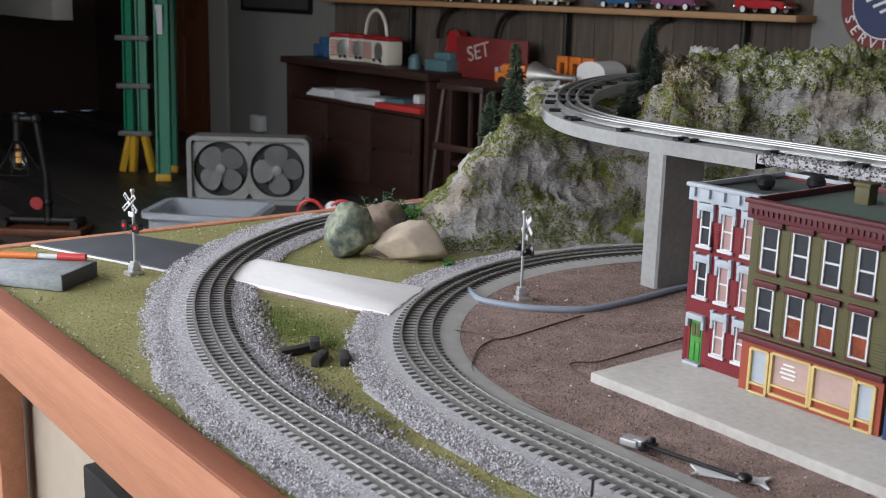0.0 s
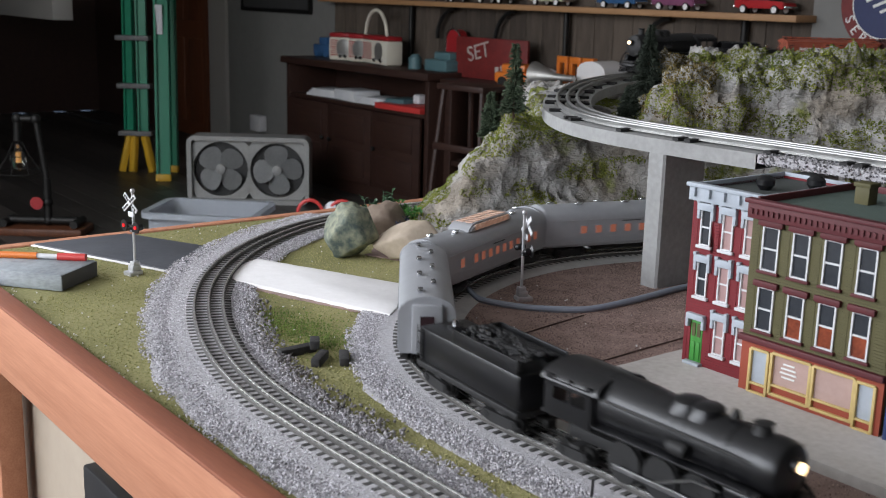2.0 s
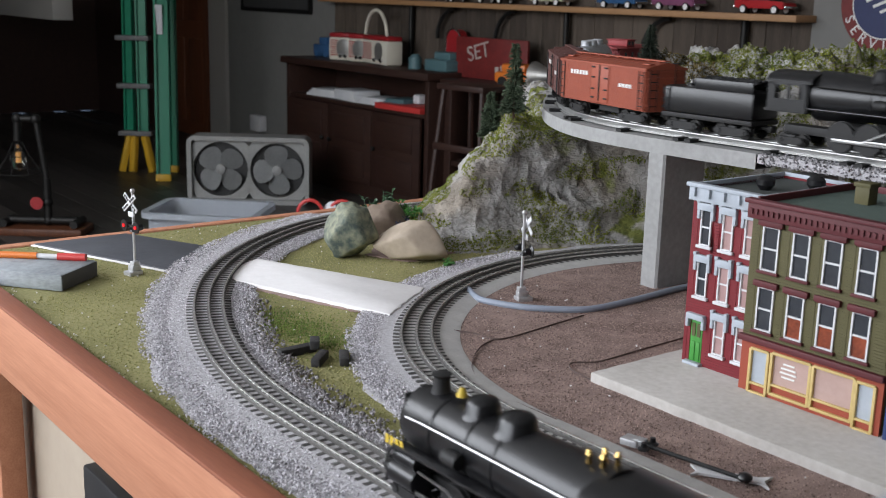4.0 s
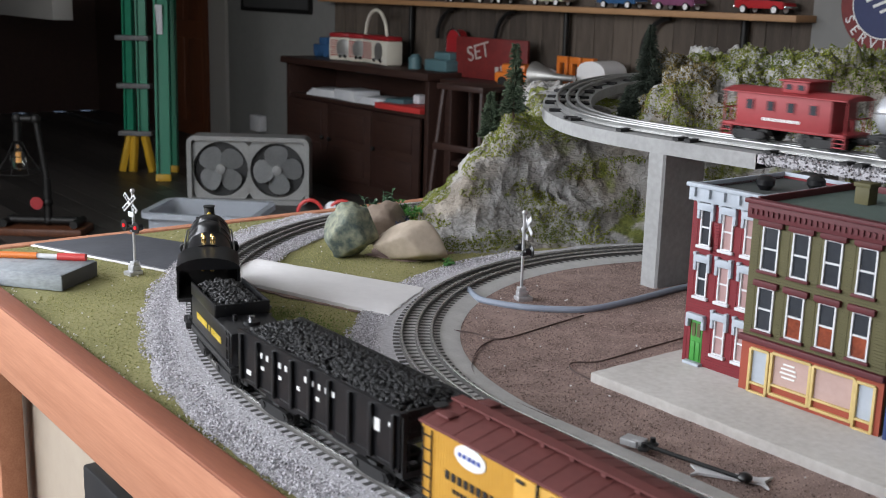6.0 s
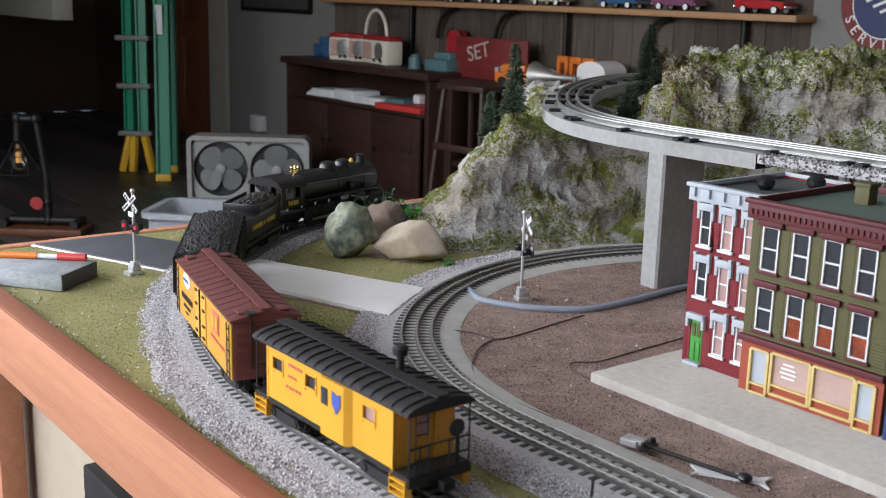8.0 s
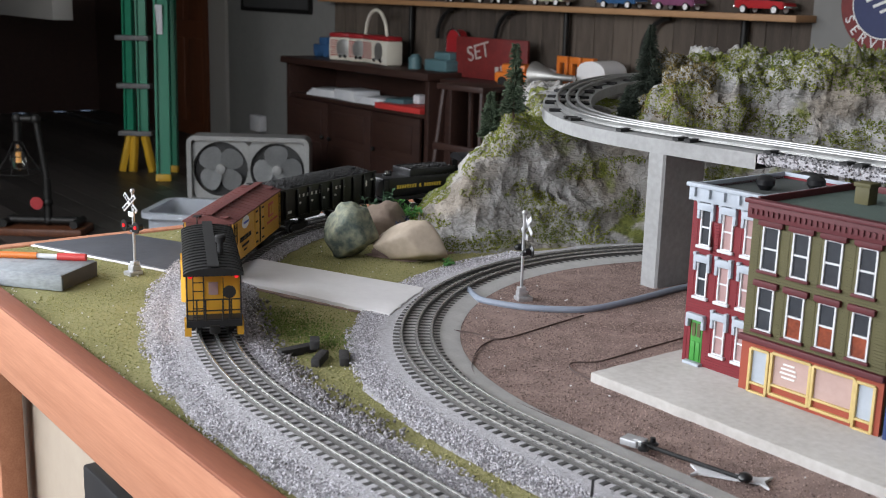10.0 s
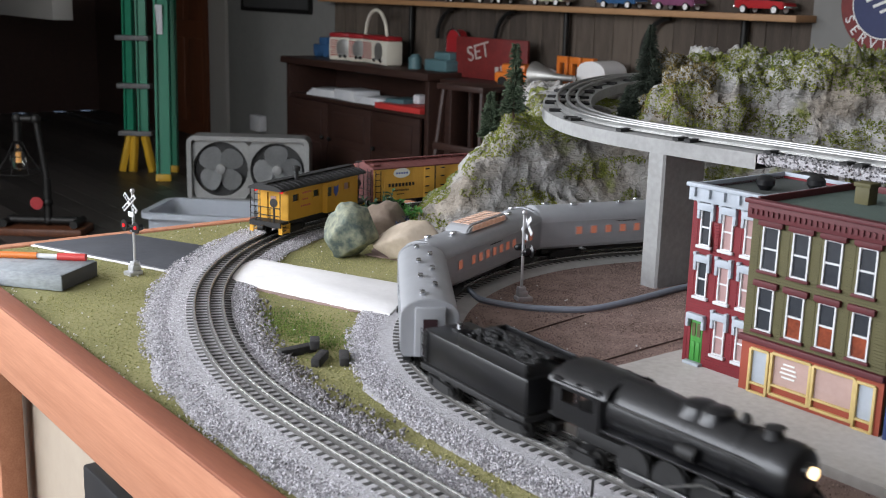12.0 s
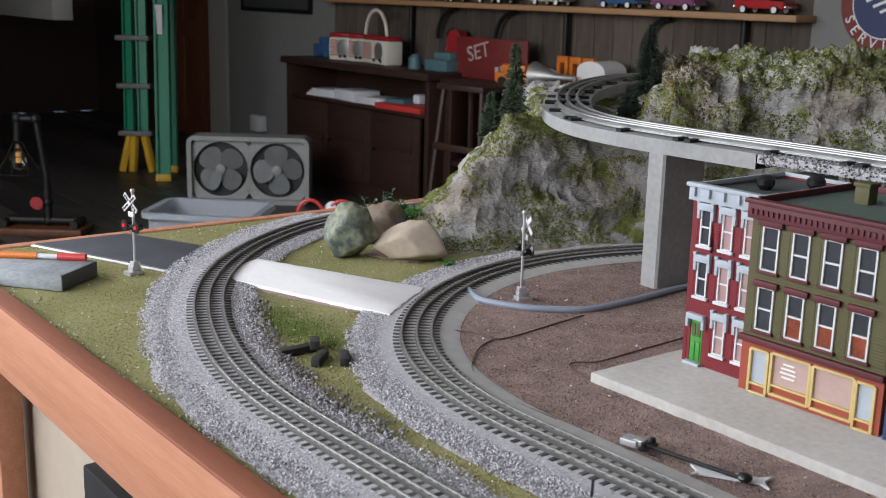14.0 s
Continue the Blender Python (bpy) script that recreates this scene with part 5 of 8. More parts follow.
    add_lathe(bm, [(0.0035, -0.004), (0.0033, 0.014), (0.0058, 0.014), (0.0062, 0.020), (0.004, 0.022)], (-0.048, -0.010, z1 + 0.007), 14)
    part("stovepipe", bm, M["black_matt"], root, "black stovepipe")
    ts = (truck(root, 0.070), truck(root, -0.070))
    coupler(root, E / 2 + 0.006)
    coupler(root, -E / 2 - 0.006)
    return root, ts


def cupola_caboose():
    root = thing("caboose", Matrix(), "red cupola caboose with dark windows", "caboose", "goods wagons")
    L, w, z0, z1 = 0.130, 0.027, 0.019, 0.058
    E = 0.168
    bm = boxes(((L, 2 * w, z1 - z0), (0, 0, (z0 + z1) / 2)), ((E, 2 * w, 0.004), (0, 0, 0.019)), bevel=0.0008)
    part("body", bm, M["caboose_red"], root)
    bm = bmesh.new()
    add_prism(bm, [(-w - 0.003, z1), (w + 0.003, z1), (w + 0.003, z1 + 0.0015), (0.5 * w, z1 + 0.006), (-0.5 * w, z1 + 0.006), (-w - 0.003, z1 + 0.0015)], -E / 2, E / 2, "x")
    part("roof", bm, M["caboose_red"], root)
    bm = boxes(((0.034, 2 * w - 0.008, 0.013), (0.012, 0, z1 + 0.0105)), ((0.042, 2 * w - 0.002, 0.002), (0.012, 0, z1 + 0.018)), bevel=0.0006)
    c = part("cupola", bm, M["caboose_red"], root)
    for y in both(w - 0.0038):
        for x in (0.004, 0.020):
            box_part("pane", (0.008, 0.001, 0.006), (x, y, z1 + 0.011), M["pane_dark"], c)
    for y in both(w + 0.0004):
        for x in (-0.045, -0.016, 0.012, 0.042):
            f = box_part("window", (0.012, 0.0012, 0.014), (x, y, z0 + 0.026), M["caboose_red"], root)
            box_part("pane", (0.009, 0.0012, 0.011), (x, y + math.copysign(0.0006, y), z0 + 0.026), M["pane_dark"], f)
        bars(root, "lettering", [(-0.024 + k * 0.0052, 0.029, 0.0036, 0.0036) for k in range(10)], y, M["white"], "white lettering bars")
    for x in both(E / 2 - 0.001):
        bm = bmesh.new()
        for y in (-0.025, -0.012, 0.012, 0.025):
            add_rod(bm, (x, y, 0.019), (x, y, z1 if abs(y) > 0.02 else 0.038), 0.0009, 6)
        add_rod(bm, (x, -0.025, 0.038), (x, 0.025, 0.038), 0.0009, 6)
        part("end_railing", bm, M["caboose_red"], root)
        for y in both(0.0245):
            bm = boxes(*[((0.014, 0.006, 0.0012), (x * 0.93, y, 0.006 + 0.005 * k)) for k in range(3)], ((0.001, 0.006, 0.014), (x * 0.93 - 0.007, y, 0.012)), ((0.001, 0.006, 0.014), (x * 0.93 + 0.007, y, 0.012)))
            part("steps", bm, M["caboose_red"], root)
    ts = (truck(root, 0.048), truck(root, -0.048))
    coupler(root, E / 2 + 0.003)
    coupler(root, -E / 2 - 0.003)
    return root, ts


def tank_car():
    root = thing("tank_car", Matrix(), "silver triple-dome tank car on a black frame", "wagon", "goods wagons")
    L, r, zc = 0.207, 0.0235, 0.047
    turn = Matrix.Rotation(math.pi / 2, 4, "Y")
    h = L / 2 - 0.012
    bm = bmesh.new()
    add_lathe(bm, [(0.002, -h - 0.005), (r * 0.6, -h - 0.004), (r * 0.92, -h), (r, -h + 0.004), (r, h - 0.004), (r * 0.92, h), (r * 0.6, h + 0.004), (0.002, h + 0.005)], (0, 0, zc), 28, turn)
    for x in (-0.055, -0.02, 0.02, 0.055):
        add_lathe(bm, [(r, x - 0.001), (r + 0.0006, x), (r, x + 0.001)], (0, 0, zc), 28, turn)
    part("tank", bm, M["silver"], root, "silver tank barrel")
    for x in (-0.05, 0, 0.05):
        bm = bmesh.new()
        add_lathe(bm, [(0.0105, -0.004), (0.0105, 0.008), (0.009, 0.010), (0.001, 0.0105)], (x, 0, zc + r), 18)
        part("dome", bm, M["silver"], root)
    bm = bmesh.new()
    for y in both(r + 0.004):
        add_rod(bm, (-h, y, zc + 0.003), (h, y, zc + 0.003), 0.0009, 6)
        for x in (-0.07, 0, 0.07):
            add_rod(bm, (x, y, zc + 0.003), (x, y * 0.8, zc - 0.002), 0.0007, 5)
    part("handrail", bm, M["chrome"], root)
    bm = boxes(((L, 0.030, 0.006), (0, 0, 0.0205)), ((L - 0.02, 0.05, 0.002), (0, 0, 0.0245)), *[((0.010, 0.040, 0.012), (x, 0, 0.026)) for x in both(L / 2 - 0.03)], bevel=0.0006)
    part("underframe", bm, M["black_matt"], root)
    for y in both(r + 0.0003):
        bars(root, "lettering", [(0.03 + k * 0.006, zc + 0.004, 0.004, 0.004) for k in range(5)], y, M["black_matt"])
        bm = bmesh.new()
        add_prism(bm, [(-0.062, zc), (-0.048, zc + 0.006), (-0.034, zc), (-0.048, zc - 0.006)], min(y, y * 1.03), max(y, y * 1.03), "y")
        part("diamond_mark", bm, M["yellow"], root, "yellow diamond mark")
    ts = (truck(root, 0.062), truck(root, -0.062))
    coupler(root, L / 2 + 0.006)
    coupler(root, -L / 2 - 0.006)
    return root, ts


def gondola():
    root = thing("gondola_car", Matrix(), "black low-sided gondola car", "wagon", "goods wagons")
    L, w, z0, z1 = 0.225, 0.028, 0.020, 0.044
    bm = boxes(((L, 2 * w, 0.003), (0, 0, z0)), ((L, 0.002, z1 - z0), (0, w - 0.001, (z0 + z1) / 2)), ((L, 0.002, z1 - z0), (0, -w + 0.001, (z0 + z1) / 2)), ((0.002, 2 * w, z1 - z0), (L / 2 - 0.001, 0, (z0 + z1) / 2)), ((0.002, 2 * w, z1 - z0), (-L / 2 + 0.001, 0, (z0 + z1) / 2)))
    part("body", bm, M["black"], root)
    for y in both(w + 0.0008):
        for k in range(11):
            box_part("rib", (0.004, 0.002, z1 - z0), (-L / 2 + 0.006 + k * (L - 0.012) / 10, y, (z0 + z1) / 2), M["black"], root)
        bars(root, "lettering", [(-0.07 + k * 0.018, 0.036, 0.008, 0.006) for k in range(3)] + [(0.06, 0.034, 0.012, 0.012)], y, M["white"], "white lettering bars")
    for i, x in enumerate((-0.075, 0.0, 0.075)):
        bm = bmesh.new()
        add_lathe(bm, [(0.0195, 0.0), (0.0195, 0.034), (0.018, 0.037), (0.008, 0.0385), (0.008, 0.043), (0.002, 0.0435)], (x, 0, z0 + 0.002), 22)
        part("canister", bm, M["cream"], root, "cream canister load")
    ts = (truck(root, 0.076), truck(root, -0.076))
    coupler(root, L / 2 + 0.006)
    coupler(root, -L / 2 - 0.006)
    return root, ts


# ------------------------------------------------------------------ passenger cars
def passenger_car(label, dome, seats, L=0.279):
    root = thing("passenger_car", Matrix(), label, "carriage", "passenger cars")
    w, z0, z1 = 0.0285, 0.016, 0.054
    # body shell with a rounded roof
    roof = [((w) * -math.cos(a), z1 + 0.0195 * math.sin(a) ** 0.8) for a in np.linspace(0.0, math.pi, 19)]
    bm = bmesh.new()
    add_prism(bm, [(-w + 0.003, z0), (w - 0.003, z0), (w, z0 + 0.004), (w, z1)] + roof[::-1][1:-1] + [(-w, z1), (-w, z0 + 0.004)], -L / 2, L / 2, "x")
    part("body", bm, M["silver"], root, "silver painted body")
    for y in both(w + 0.0002):
        s = math.copysign(1, y)
        bm = bmesh.new()
        for z in (0.0215, 0.0240, 0.0265, 0.0290):
            add_box(bm, (L - 0.004, 0.0007, 0.0011), (0, y, z))
        add_box(bm, (L - 0.004, 0.0009, 0.0016), (0, y, 0.0545))
        part("fluting", bm, M["silver"], root)
        bars(root, "name_board", [(k * 0.0036, 0.0515, 0.0022, 0.0013) for k in range(-4, 5)], y, M["fan_dark"], "dark lettering bars")
        for x in seats:
            bm = boxes(((0.0105, 0.0008, 0.0010), (x, y, 0.0350)), ((0.0105, 0.0008, 0.0010), (x, y, 0.0470)), ((0.0010, 0.0008, 0.0130), (x - 0.0052, y, 0.0410)), ((0.0010, 0.0008, 0.0130), (x + 0.0052, y, 0.0410)))
            f = part("window", bm, M["silver"], root)
            # glow painted into left-side panes only; right-side panes get the dark copy
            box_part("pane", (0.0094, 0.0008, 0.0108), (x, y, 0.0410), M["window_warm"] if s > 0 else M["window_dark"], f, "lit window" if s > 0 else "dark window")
    for x in both(L / 2 - 0.004):
        bm = bmesh.new()
        rim = [(p[0] * 1.022, z1 + (p[1] - z1) * 1.05) for p in roof]
        add_prism(bm, [(-w * 1.022, z0 + 0.006)] + rim + [(w * 1.022, z0 + 0.006)], x - 0.003, x + 0.003, "x")
        part("end_band", bm, M["silver"], root)
    # ends, diaphragm
    for x in both(L / 2):
        s = math.copysign(1, x)
        bm = boxes(((0.006, 0.030, 0.050), (x + s * 0.003, 0, 0.042)), bevel=0.0012)
        part("diaphragm", bm, M["silver"], root)
        box_part("end_door", (0.002, 0.014, 0.036), (x + s * 0.0062, 0, 0.038), M["window_dark"], root)
        for y in both(0.022):
            box_part("steps", (0.012, 0.008, 0.006), (x - s * 0.010, y, 0.0125), M["black_matt"], root, bevel=0.0006)
    # roof vents
    for i in range(7):
        x = -L / 2 + 0.0245 + i * (L - 0.049) / 6
        if dome and abs(x) < 0.05:
            continue
        bm = bmesh.new()
        add_box(bm, (0.011, 0.0055, 0.0040), (x, 0.007 if i % 2 else -0.007, z1 + 0.0208), 0.0014)
        part("roof_vent", bm, M["chrome"], root)
    if dome:
        bm = bmesh.new()
        add_prism(bm, [(-0.060, z1 + 0.016), (-0.054, z1 + 0.0235), (-0.044, z1 + 0.0275), (0.044, z1 + 0.0275), (0.054, z1 + 0.0235), (0.060, z1 + 0.016)], -0.017, 0.017, "y")
        bmesh.ops.bevel(bm, geom=list(bm.edges), offset=0.0022, segments=2, affect="EDGES")
        d = part("dome", bm, M["silver"], root, "raised observation dome")
        for y in both(0.0172):
            for k in range(8):
                x = -0.0402 + k * 0.0115
                box_part("pane", (0.0088, 0.002, 0.0070), (x, y, z1 + 0.0222), M["window_dome"], d, "lit dome window")
        for k in range(8):
            for y in both(0.0066):
                box_part("pane", (0.0088, 0.0105, 0.0012), (-0.0402 + k * 0.0115, y, z1 + 0.0276), M["window_dome"], d, "lit dome window")
        bm = bmesh.new()
        add_lathe(bm, [(0.0052, 0.0), (0.0050, 0.002), (0.003, 0.0036), (0.001, 0.004)], (-0.088, 0.0, z1 + 0.0195), 14)
        part("roof_vent", bm, M["silver"], root)
    bm = boxes(((L * 0.4, 0.036, 0.008), (0, 0, 0.0125)), bevel=0.001)
    part("underframe", bm, M["black_matt"], root)
    ts = (truck(root, L / 2 - 0.0415, 0.008, 0.04), truck(root, -L / 2 + 0.0415, 0.008, 0.04))
    coupler(root, L / 2 + 0.006)
    coupler(root, -L / 2 - 0.006)
    return root, ts


# ------------------------------------------------------------------ making up the trains
# goods train on the outer track: front first
a, ta = steam_locomotive("black goods steam locomotive with gold cab details", (0.052, 0.018, -0.016, -0.050), 0.290, 0.0255, 0.0160, True)
place_car(a, OUTER, 0.150, 0.06, 1, ta)
a, ta = tender("black coal tender with gold lettering bars", 0.172, True)
place_car(a, OUTER, 0.388, 0.044, 1, ta)
a, ta = hopper_car()
place_car(a, OUTER, 0.612, 0.074, 1, ta)
a, ta = box_car("yellow boarded refrigerator car with a maroon roof", 0.246, M["yellow"], M["maroon"], M["maroon"], True)
place_car(a, OUTER, 0.884, 0.081, 1, ta)
a, ta = bay_caboose()
place_car(a, OUTER, 1.148, 0.070, 1, ta)
# passenger train on the inner track
a, ta = steam_locomotive("glossy black express steam locomotive with lit headlamp", (0.040, 0.004, -0.032), 0.248, 0.0225, 0.0165, False, 0.86)
place_car(a, INNER, 0.124, 0.055, -1, ta)
a, ta = tender("plain black coal tender", 0.184, False)
place_car(a, INNER, 0.345, 0.042, -1, ta)
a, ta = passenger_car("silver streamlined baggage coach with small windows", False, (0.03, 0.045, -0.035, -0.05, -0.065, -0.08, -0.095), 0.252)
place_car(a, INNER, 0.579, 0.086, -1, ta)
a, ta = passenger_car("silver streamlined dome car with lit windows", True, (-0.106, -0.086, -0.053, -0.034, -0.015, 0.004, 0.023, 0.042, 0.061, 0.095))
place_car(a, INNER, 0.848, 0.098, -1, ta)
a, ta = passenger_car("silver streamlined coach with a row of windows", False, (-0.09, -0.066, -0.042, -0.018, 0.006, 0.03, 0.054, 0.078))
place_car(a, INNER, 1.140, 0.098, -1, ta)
# goods train on the high track
a, ta = steam_locomotive("black steam locomotive with lit headlamp on the high line", (0.045, 0.010, -0.025), 0.255, 0.0255, 0.0175)
place_car(a, HIGH, 0.128, 0.055, -1, ta)
a, ta = tender("plain black coal tender", 0.160, False)
place_car(a, HIGH, 0.338, 0.042, -1, ta)
a, ta = box_car("orange-brown box car with boarded sides", 0.215, M["orange_brown"], M["orange_brown"], M["orange_brown"], False)
place_car(a, HIGH, 0.530, 0.066, -1, ta)
a, ta = box_car("dark tuscan red box car with boarded sides", 0.215, M["tuscan"], M["tuscan"], M["tuscan"], False)
place_car(a, HIGH, 0.7565, 0.066, -1, ta)
a, ta = gondola()
place_car(a, HIGH, 0.990, 0.076, -1, ta)
a, ta = tank_car()
place_car(a, HIGH, 1.241, 0.062, -1, ta)
a, ta = cupola_caboose()
place_car(a, HIGH, 1.450, 0.048, -1, ta)


# ------------------------------------------------------------------ scenery on the table
def slab(name, outline, z0, z1, mat, label, category, kind="structure", bevel=0.0015):
    """A flat sheet with a worn edge from an outline in table coordinates."""
    bm = bmesh.new()
    add_prism(bm, outline, z0, z1, "z")
    top = [e for e in bm.edges if all(v.co.z > z1 - 1e-6 for v in e.verts)]
    bmesh.ops.bevel(bm, geom=top, offset=bevel, segments=2, affect="EDGES", profile=0.5)
    return solid(name, bm, mat, at_uv(0, 0, 0), label, category, kind=kind)


def ragged(outline, amount, seed):
    """The same outline with small uneven steps along its sides."""
    out = []
    for i, (a, b) in enumerate(outline):
        c, d = outline[(i + 1) % len(outline)]
        n = max(2, int(math.hypot(c - a, d - b) / 0.012))
        for k in range(n):
            t = k / n
            w = amount * noise.noise(Vector((a + (c - a) * t, b + (d - b) * t, seed)) * 60)
            out.append((a + (c - a) * t + w, b + (d - b) * t + w))
    return out


slab("asphalt_road", [(0.001, 0.118), (0.285, 0.236), (0.160, 0.334), (0.001, 0.258)], 0.0005, 0.0042, M["asphalt"], "dark asphalt sheet road leading to the crossing", "road")
slab("asphalt_edge", [(0.001, 0.113), (0.283, 0.231), (0.286, 0.236), (0.002, 0.118)], 0.0005, 0.0030, M["white_paint"], "white plaster edge of the asphalt road", "road edge")
slab("white_road", ragged([(0.343, 0.262), (0.590, 0.345), (0.512, 0.452), (0.262, 0.345), (0.285, 0.300)], 0.004, 2.0), 0.001, 0.0075, M["white_paint"], "white plastered road between the two tracks", "road", bevel=0.002)
slab("road_shoulder", ragged([(0.330, 0.252), (0.618, 0.352), (0.560, 0.400), (0.36, 0.31)], 0.010, 5.0), 0.0005, 0.0028, M["earth"], "brown earth verge beside the white road", "verge")
slab("rock_verge", ragged([(0.235, 0.60), (0.30, 0.50), (0.37, 0.53), (0.36, 0.63), (0.30, 0.66)], 0.010, 8.0), 0.0005, 0.0026, M["earth"], "brown earth below the rock face", "verge")


def boulder(name, at, size, mat, label, seed, turn=0.0, rough=0.25, wedge=0.0):
    bm = bmesh.new()
    bmesh.ops.create_icosphere(bm, subdivisions=4, radius=1.0)
    for v in bm.verts:
        d = v.co.copy()
        k = 1 + rough * noise.fractal(d * 0.9 + Vector((seed, 0, 0)), 1, 2, 3) + 0.06 * noise.fractal(d * 4 + Vector((seed, 3, 0)), 1, 2, 3)
        q = d * k
        for n in ((0.6, -0.7, 0.4), (-0.8, -0.3, 0.5), (0.3, -0.4, -0.85), (0.9, 0.2, 0.35), (-0.3, -0.8, -0.2)):
            n = Vector(n).normalized()
            over = q.dot(n) - 0.74
            if over > 0:
                q -= n * over * 0.88
        v.co = Vector((q.x * size[0] / 2, q.y * size[1] / 2, q.z * size[2] / 2 * (1 + wedge * q.x)))
    low = min(v.co.z for v in bm.verts)
    for v in bm.verts:
        v.co.z -= low + 0.004
    return solid(name, bm, mat, pose(*at, 0, 0, turn), label, "boulder", "boulders", smooth=60)


boulder("boulder", (-0.131, 1.575, 0.0), (0.078, 0.066, 0.086), M["boulder_green"], "mottled green-grey upright boulder on the grass", 1.0, 10, 0.25, -0.12)
boulder("boulder", (-0.045, 1.565, 0.0), (0.110, 0.070, 0.062), M["boulder_tan"], "smooth tan wedge-shaped boulder on the grass", 4.3, -8, 0.14, 0.26)
boulder("boulder", (-0.092, 1.690, 0.0), (0.088, 0.06, 0.068), M["boulder_brown"], "rough brown boulder behind the others", 8.2, 20, 0.3)


def leafy(name, at, height, spread, count, mat, label, leaf=0.009, stems=6):
    root = thing(name, pose(*at), label, "plant", "plants")
    rng = random.Random(int(at[0] * 1000) + count)
    bm = bmesh.new()
    lv, lf = [], []
    for i in range(stems):
        a = 2 * math.pi * (i + rng.random()) / stems
        tip = Vector((math.cos(a) * spread * rng.uniform(0.4, 1), math.sin(a) * spread * rng.uniform(0.4, 1), height * rng.uniform(0.6, 1)))
        mid = Vector((tip.x * 0.3, tip.y * 0.3, tip.z * 0.6))
        add_tube(bm, [(0, 0, -0.003), mid, tip], 0.0006, 5)
        for k in range(count // stems):
            t = rng.uniform(0.25, 1.0)
            p = mid * (2 * t * (1 - t)) + tip * t * t + Vector([rng.uniform(-1, 1) * 0.003 for _ in range(3)])
            d = Vector((rng.uniform(-1, 1), rng.uniform(-1, 1), rng.uniform(-0.1, 0.9))).normalized()
            side = d.cross(Vector((0, 0, 1))).normalized() * leaf * rng.uniform(0.2, 0.32)
            L = leaf * rng.uniform(0.7, 1.2)
            n0 = len(lv)
            up = Vector((0, 0, leaf * 0.12))
            lv += [p[:], (p + d * L * 0.5 + side + up)[:], (p + d * L)[:], (p + d * L * 0.5 - side + up)[:], (p + d * L * 0.5 - up * 0.6)[:]]
            lf += [(n0, n0 + 4, n0 + 1), (n0 + 1, n0 + 4, n0 + 2), (n0 + 2, n0 + 4, n0 + 3), (n0 + 3, n0 + 4, n0)]
    part("stem", bm, M["leaf_dark"], root)
    me = bpy.data.meshes.new("foliage")
    me.from_pydata(lv, [], lf)
    me.materials.append(mat)
    ob = new("foliage", me)
    ob.parent = root
    return root


leafy("shrub", (-0.118, 1.745, 0.0), 0.058, 0.022, 66, M["leaf_dark"], "small dark green broad-leaved shrub", 0.013)
leafy("shrub", (-0.092, 1.76, 0.0), 0.074, 0.022, 66, M["leaf_dark"], "tall dark green broad-leaved shrub", 0.013)
leafy("shrub", (-0.056, 1.70, 0.0), 0.066, 0.030, 170, M["leaf"], "bright green bushy shrub", 0.012)
leafy("shrub", (-0.046, 1.655, 0.0), 0.046, 0.028, 420, M["leaf_blue"], "blue-grey low bush beside the rocks", 0.005)
leafy("grass_tuft", (0.008, 1.52, 0.0), 0.010, 0.014, 120, M["leaf"], "bright green grass tuft", 0.006)


def conifer(at, height, spread, mat, label, seed):
    """Trunk, whorls of drooping limbs, and many needle sprays."""
    root = thing("conifer_tree", pose(*at), label, "tree", "conifer trees")
    rng = random.Random(seed)
    bm = bmesh.new()
    add_lathe(bm, [(height * 0.022, -0.012), (height * 0.018, height * 0.2), (height * 0.009, height * 0.7), (0.0004, height)], seg=8)
    part("trunk", bm, M["bark"], root)
    lv, lf = [], []
    z = height * 0.07
    while z < height * 0.99:
        t = z / height
        r = spread * (1 - t) ** 0.8 * rng.uniform(0.8, 1.1) + 0.002
        for k in range(rng.randint(9, 13)):
            a = rng.uniform(0, 6.283)
            n = max(2, int(r / 0.0028))
            rr = r * rng.uniform(0.55, 1.12)
            for j in range(n):
                f = (j + 0.6) / n
                p = Vector((math.cos(a) * rr * f, math.sin(a) * rr * f, z - 0.22 * rr * f * f + rng.uniform(-0.002, 0.002)))
                for side in (-1, 1, 0):
                    b = a + side * rng.uniform(0.4, 1.0)
                    L = rng.uniform(0.0035, 0.0075)
                    d = Vector((math.cos(b) * L, math.sin(b) * L, rng.uniform(-0.5, 0.25) * L))
                    w = Vector((-math.sin(b), math.cos(b), rng.uniform(-0.5, 0.5))) * rng.uniform(0.0007, 0.0014)
                    n0 = len(lv)
                    lv += [(p - w)[:], (p + w)[:], (p + d)[:], (p + d * 0.5 + Vector((0, 0, 0.0012)))[:]]
                    lf += [(n0, n0 + 1, n0 + 3), (n0 + 1, n0 + 2, n0 + 3), (n0 + 2, n0, n0 + 3)]
        z += height * 0.026
    me = bpy.data.meshes.new("crown")
    me.from_pydata(lv, [], lf)
    me.materials.append(mat)
    ob = new("crown", me)
    ob.parent = root
    return root


for x, y, h, r, mat, label, seed in ((0.108, 1.80, 0.116, 0.023, M["needle"], "dark green conical model fir tree on the hill", 1), (0.074, 1.87, 0.080, 0.021, M["needle"], "small dark green model fir tree on the hill", 2), (0.345, 1.935, 0.122, 0.032, M["needle_dark"], "dark shaggy model fir tree beside the high track", 3), (0.505, 2.03, 0.17, 0.042, M["needle_dark"], "tall dark model fir tree on the upper hill", 4), (0.318, 1.95, 0.062, 0.026, M["needle_dark"], "short dark model fir tree beside the high track", 5)):
    conifer((x, y, max(0.0, ground_height(x, y)) - 0.002), h, r, mat, label, seed)


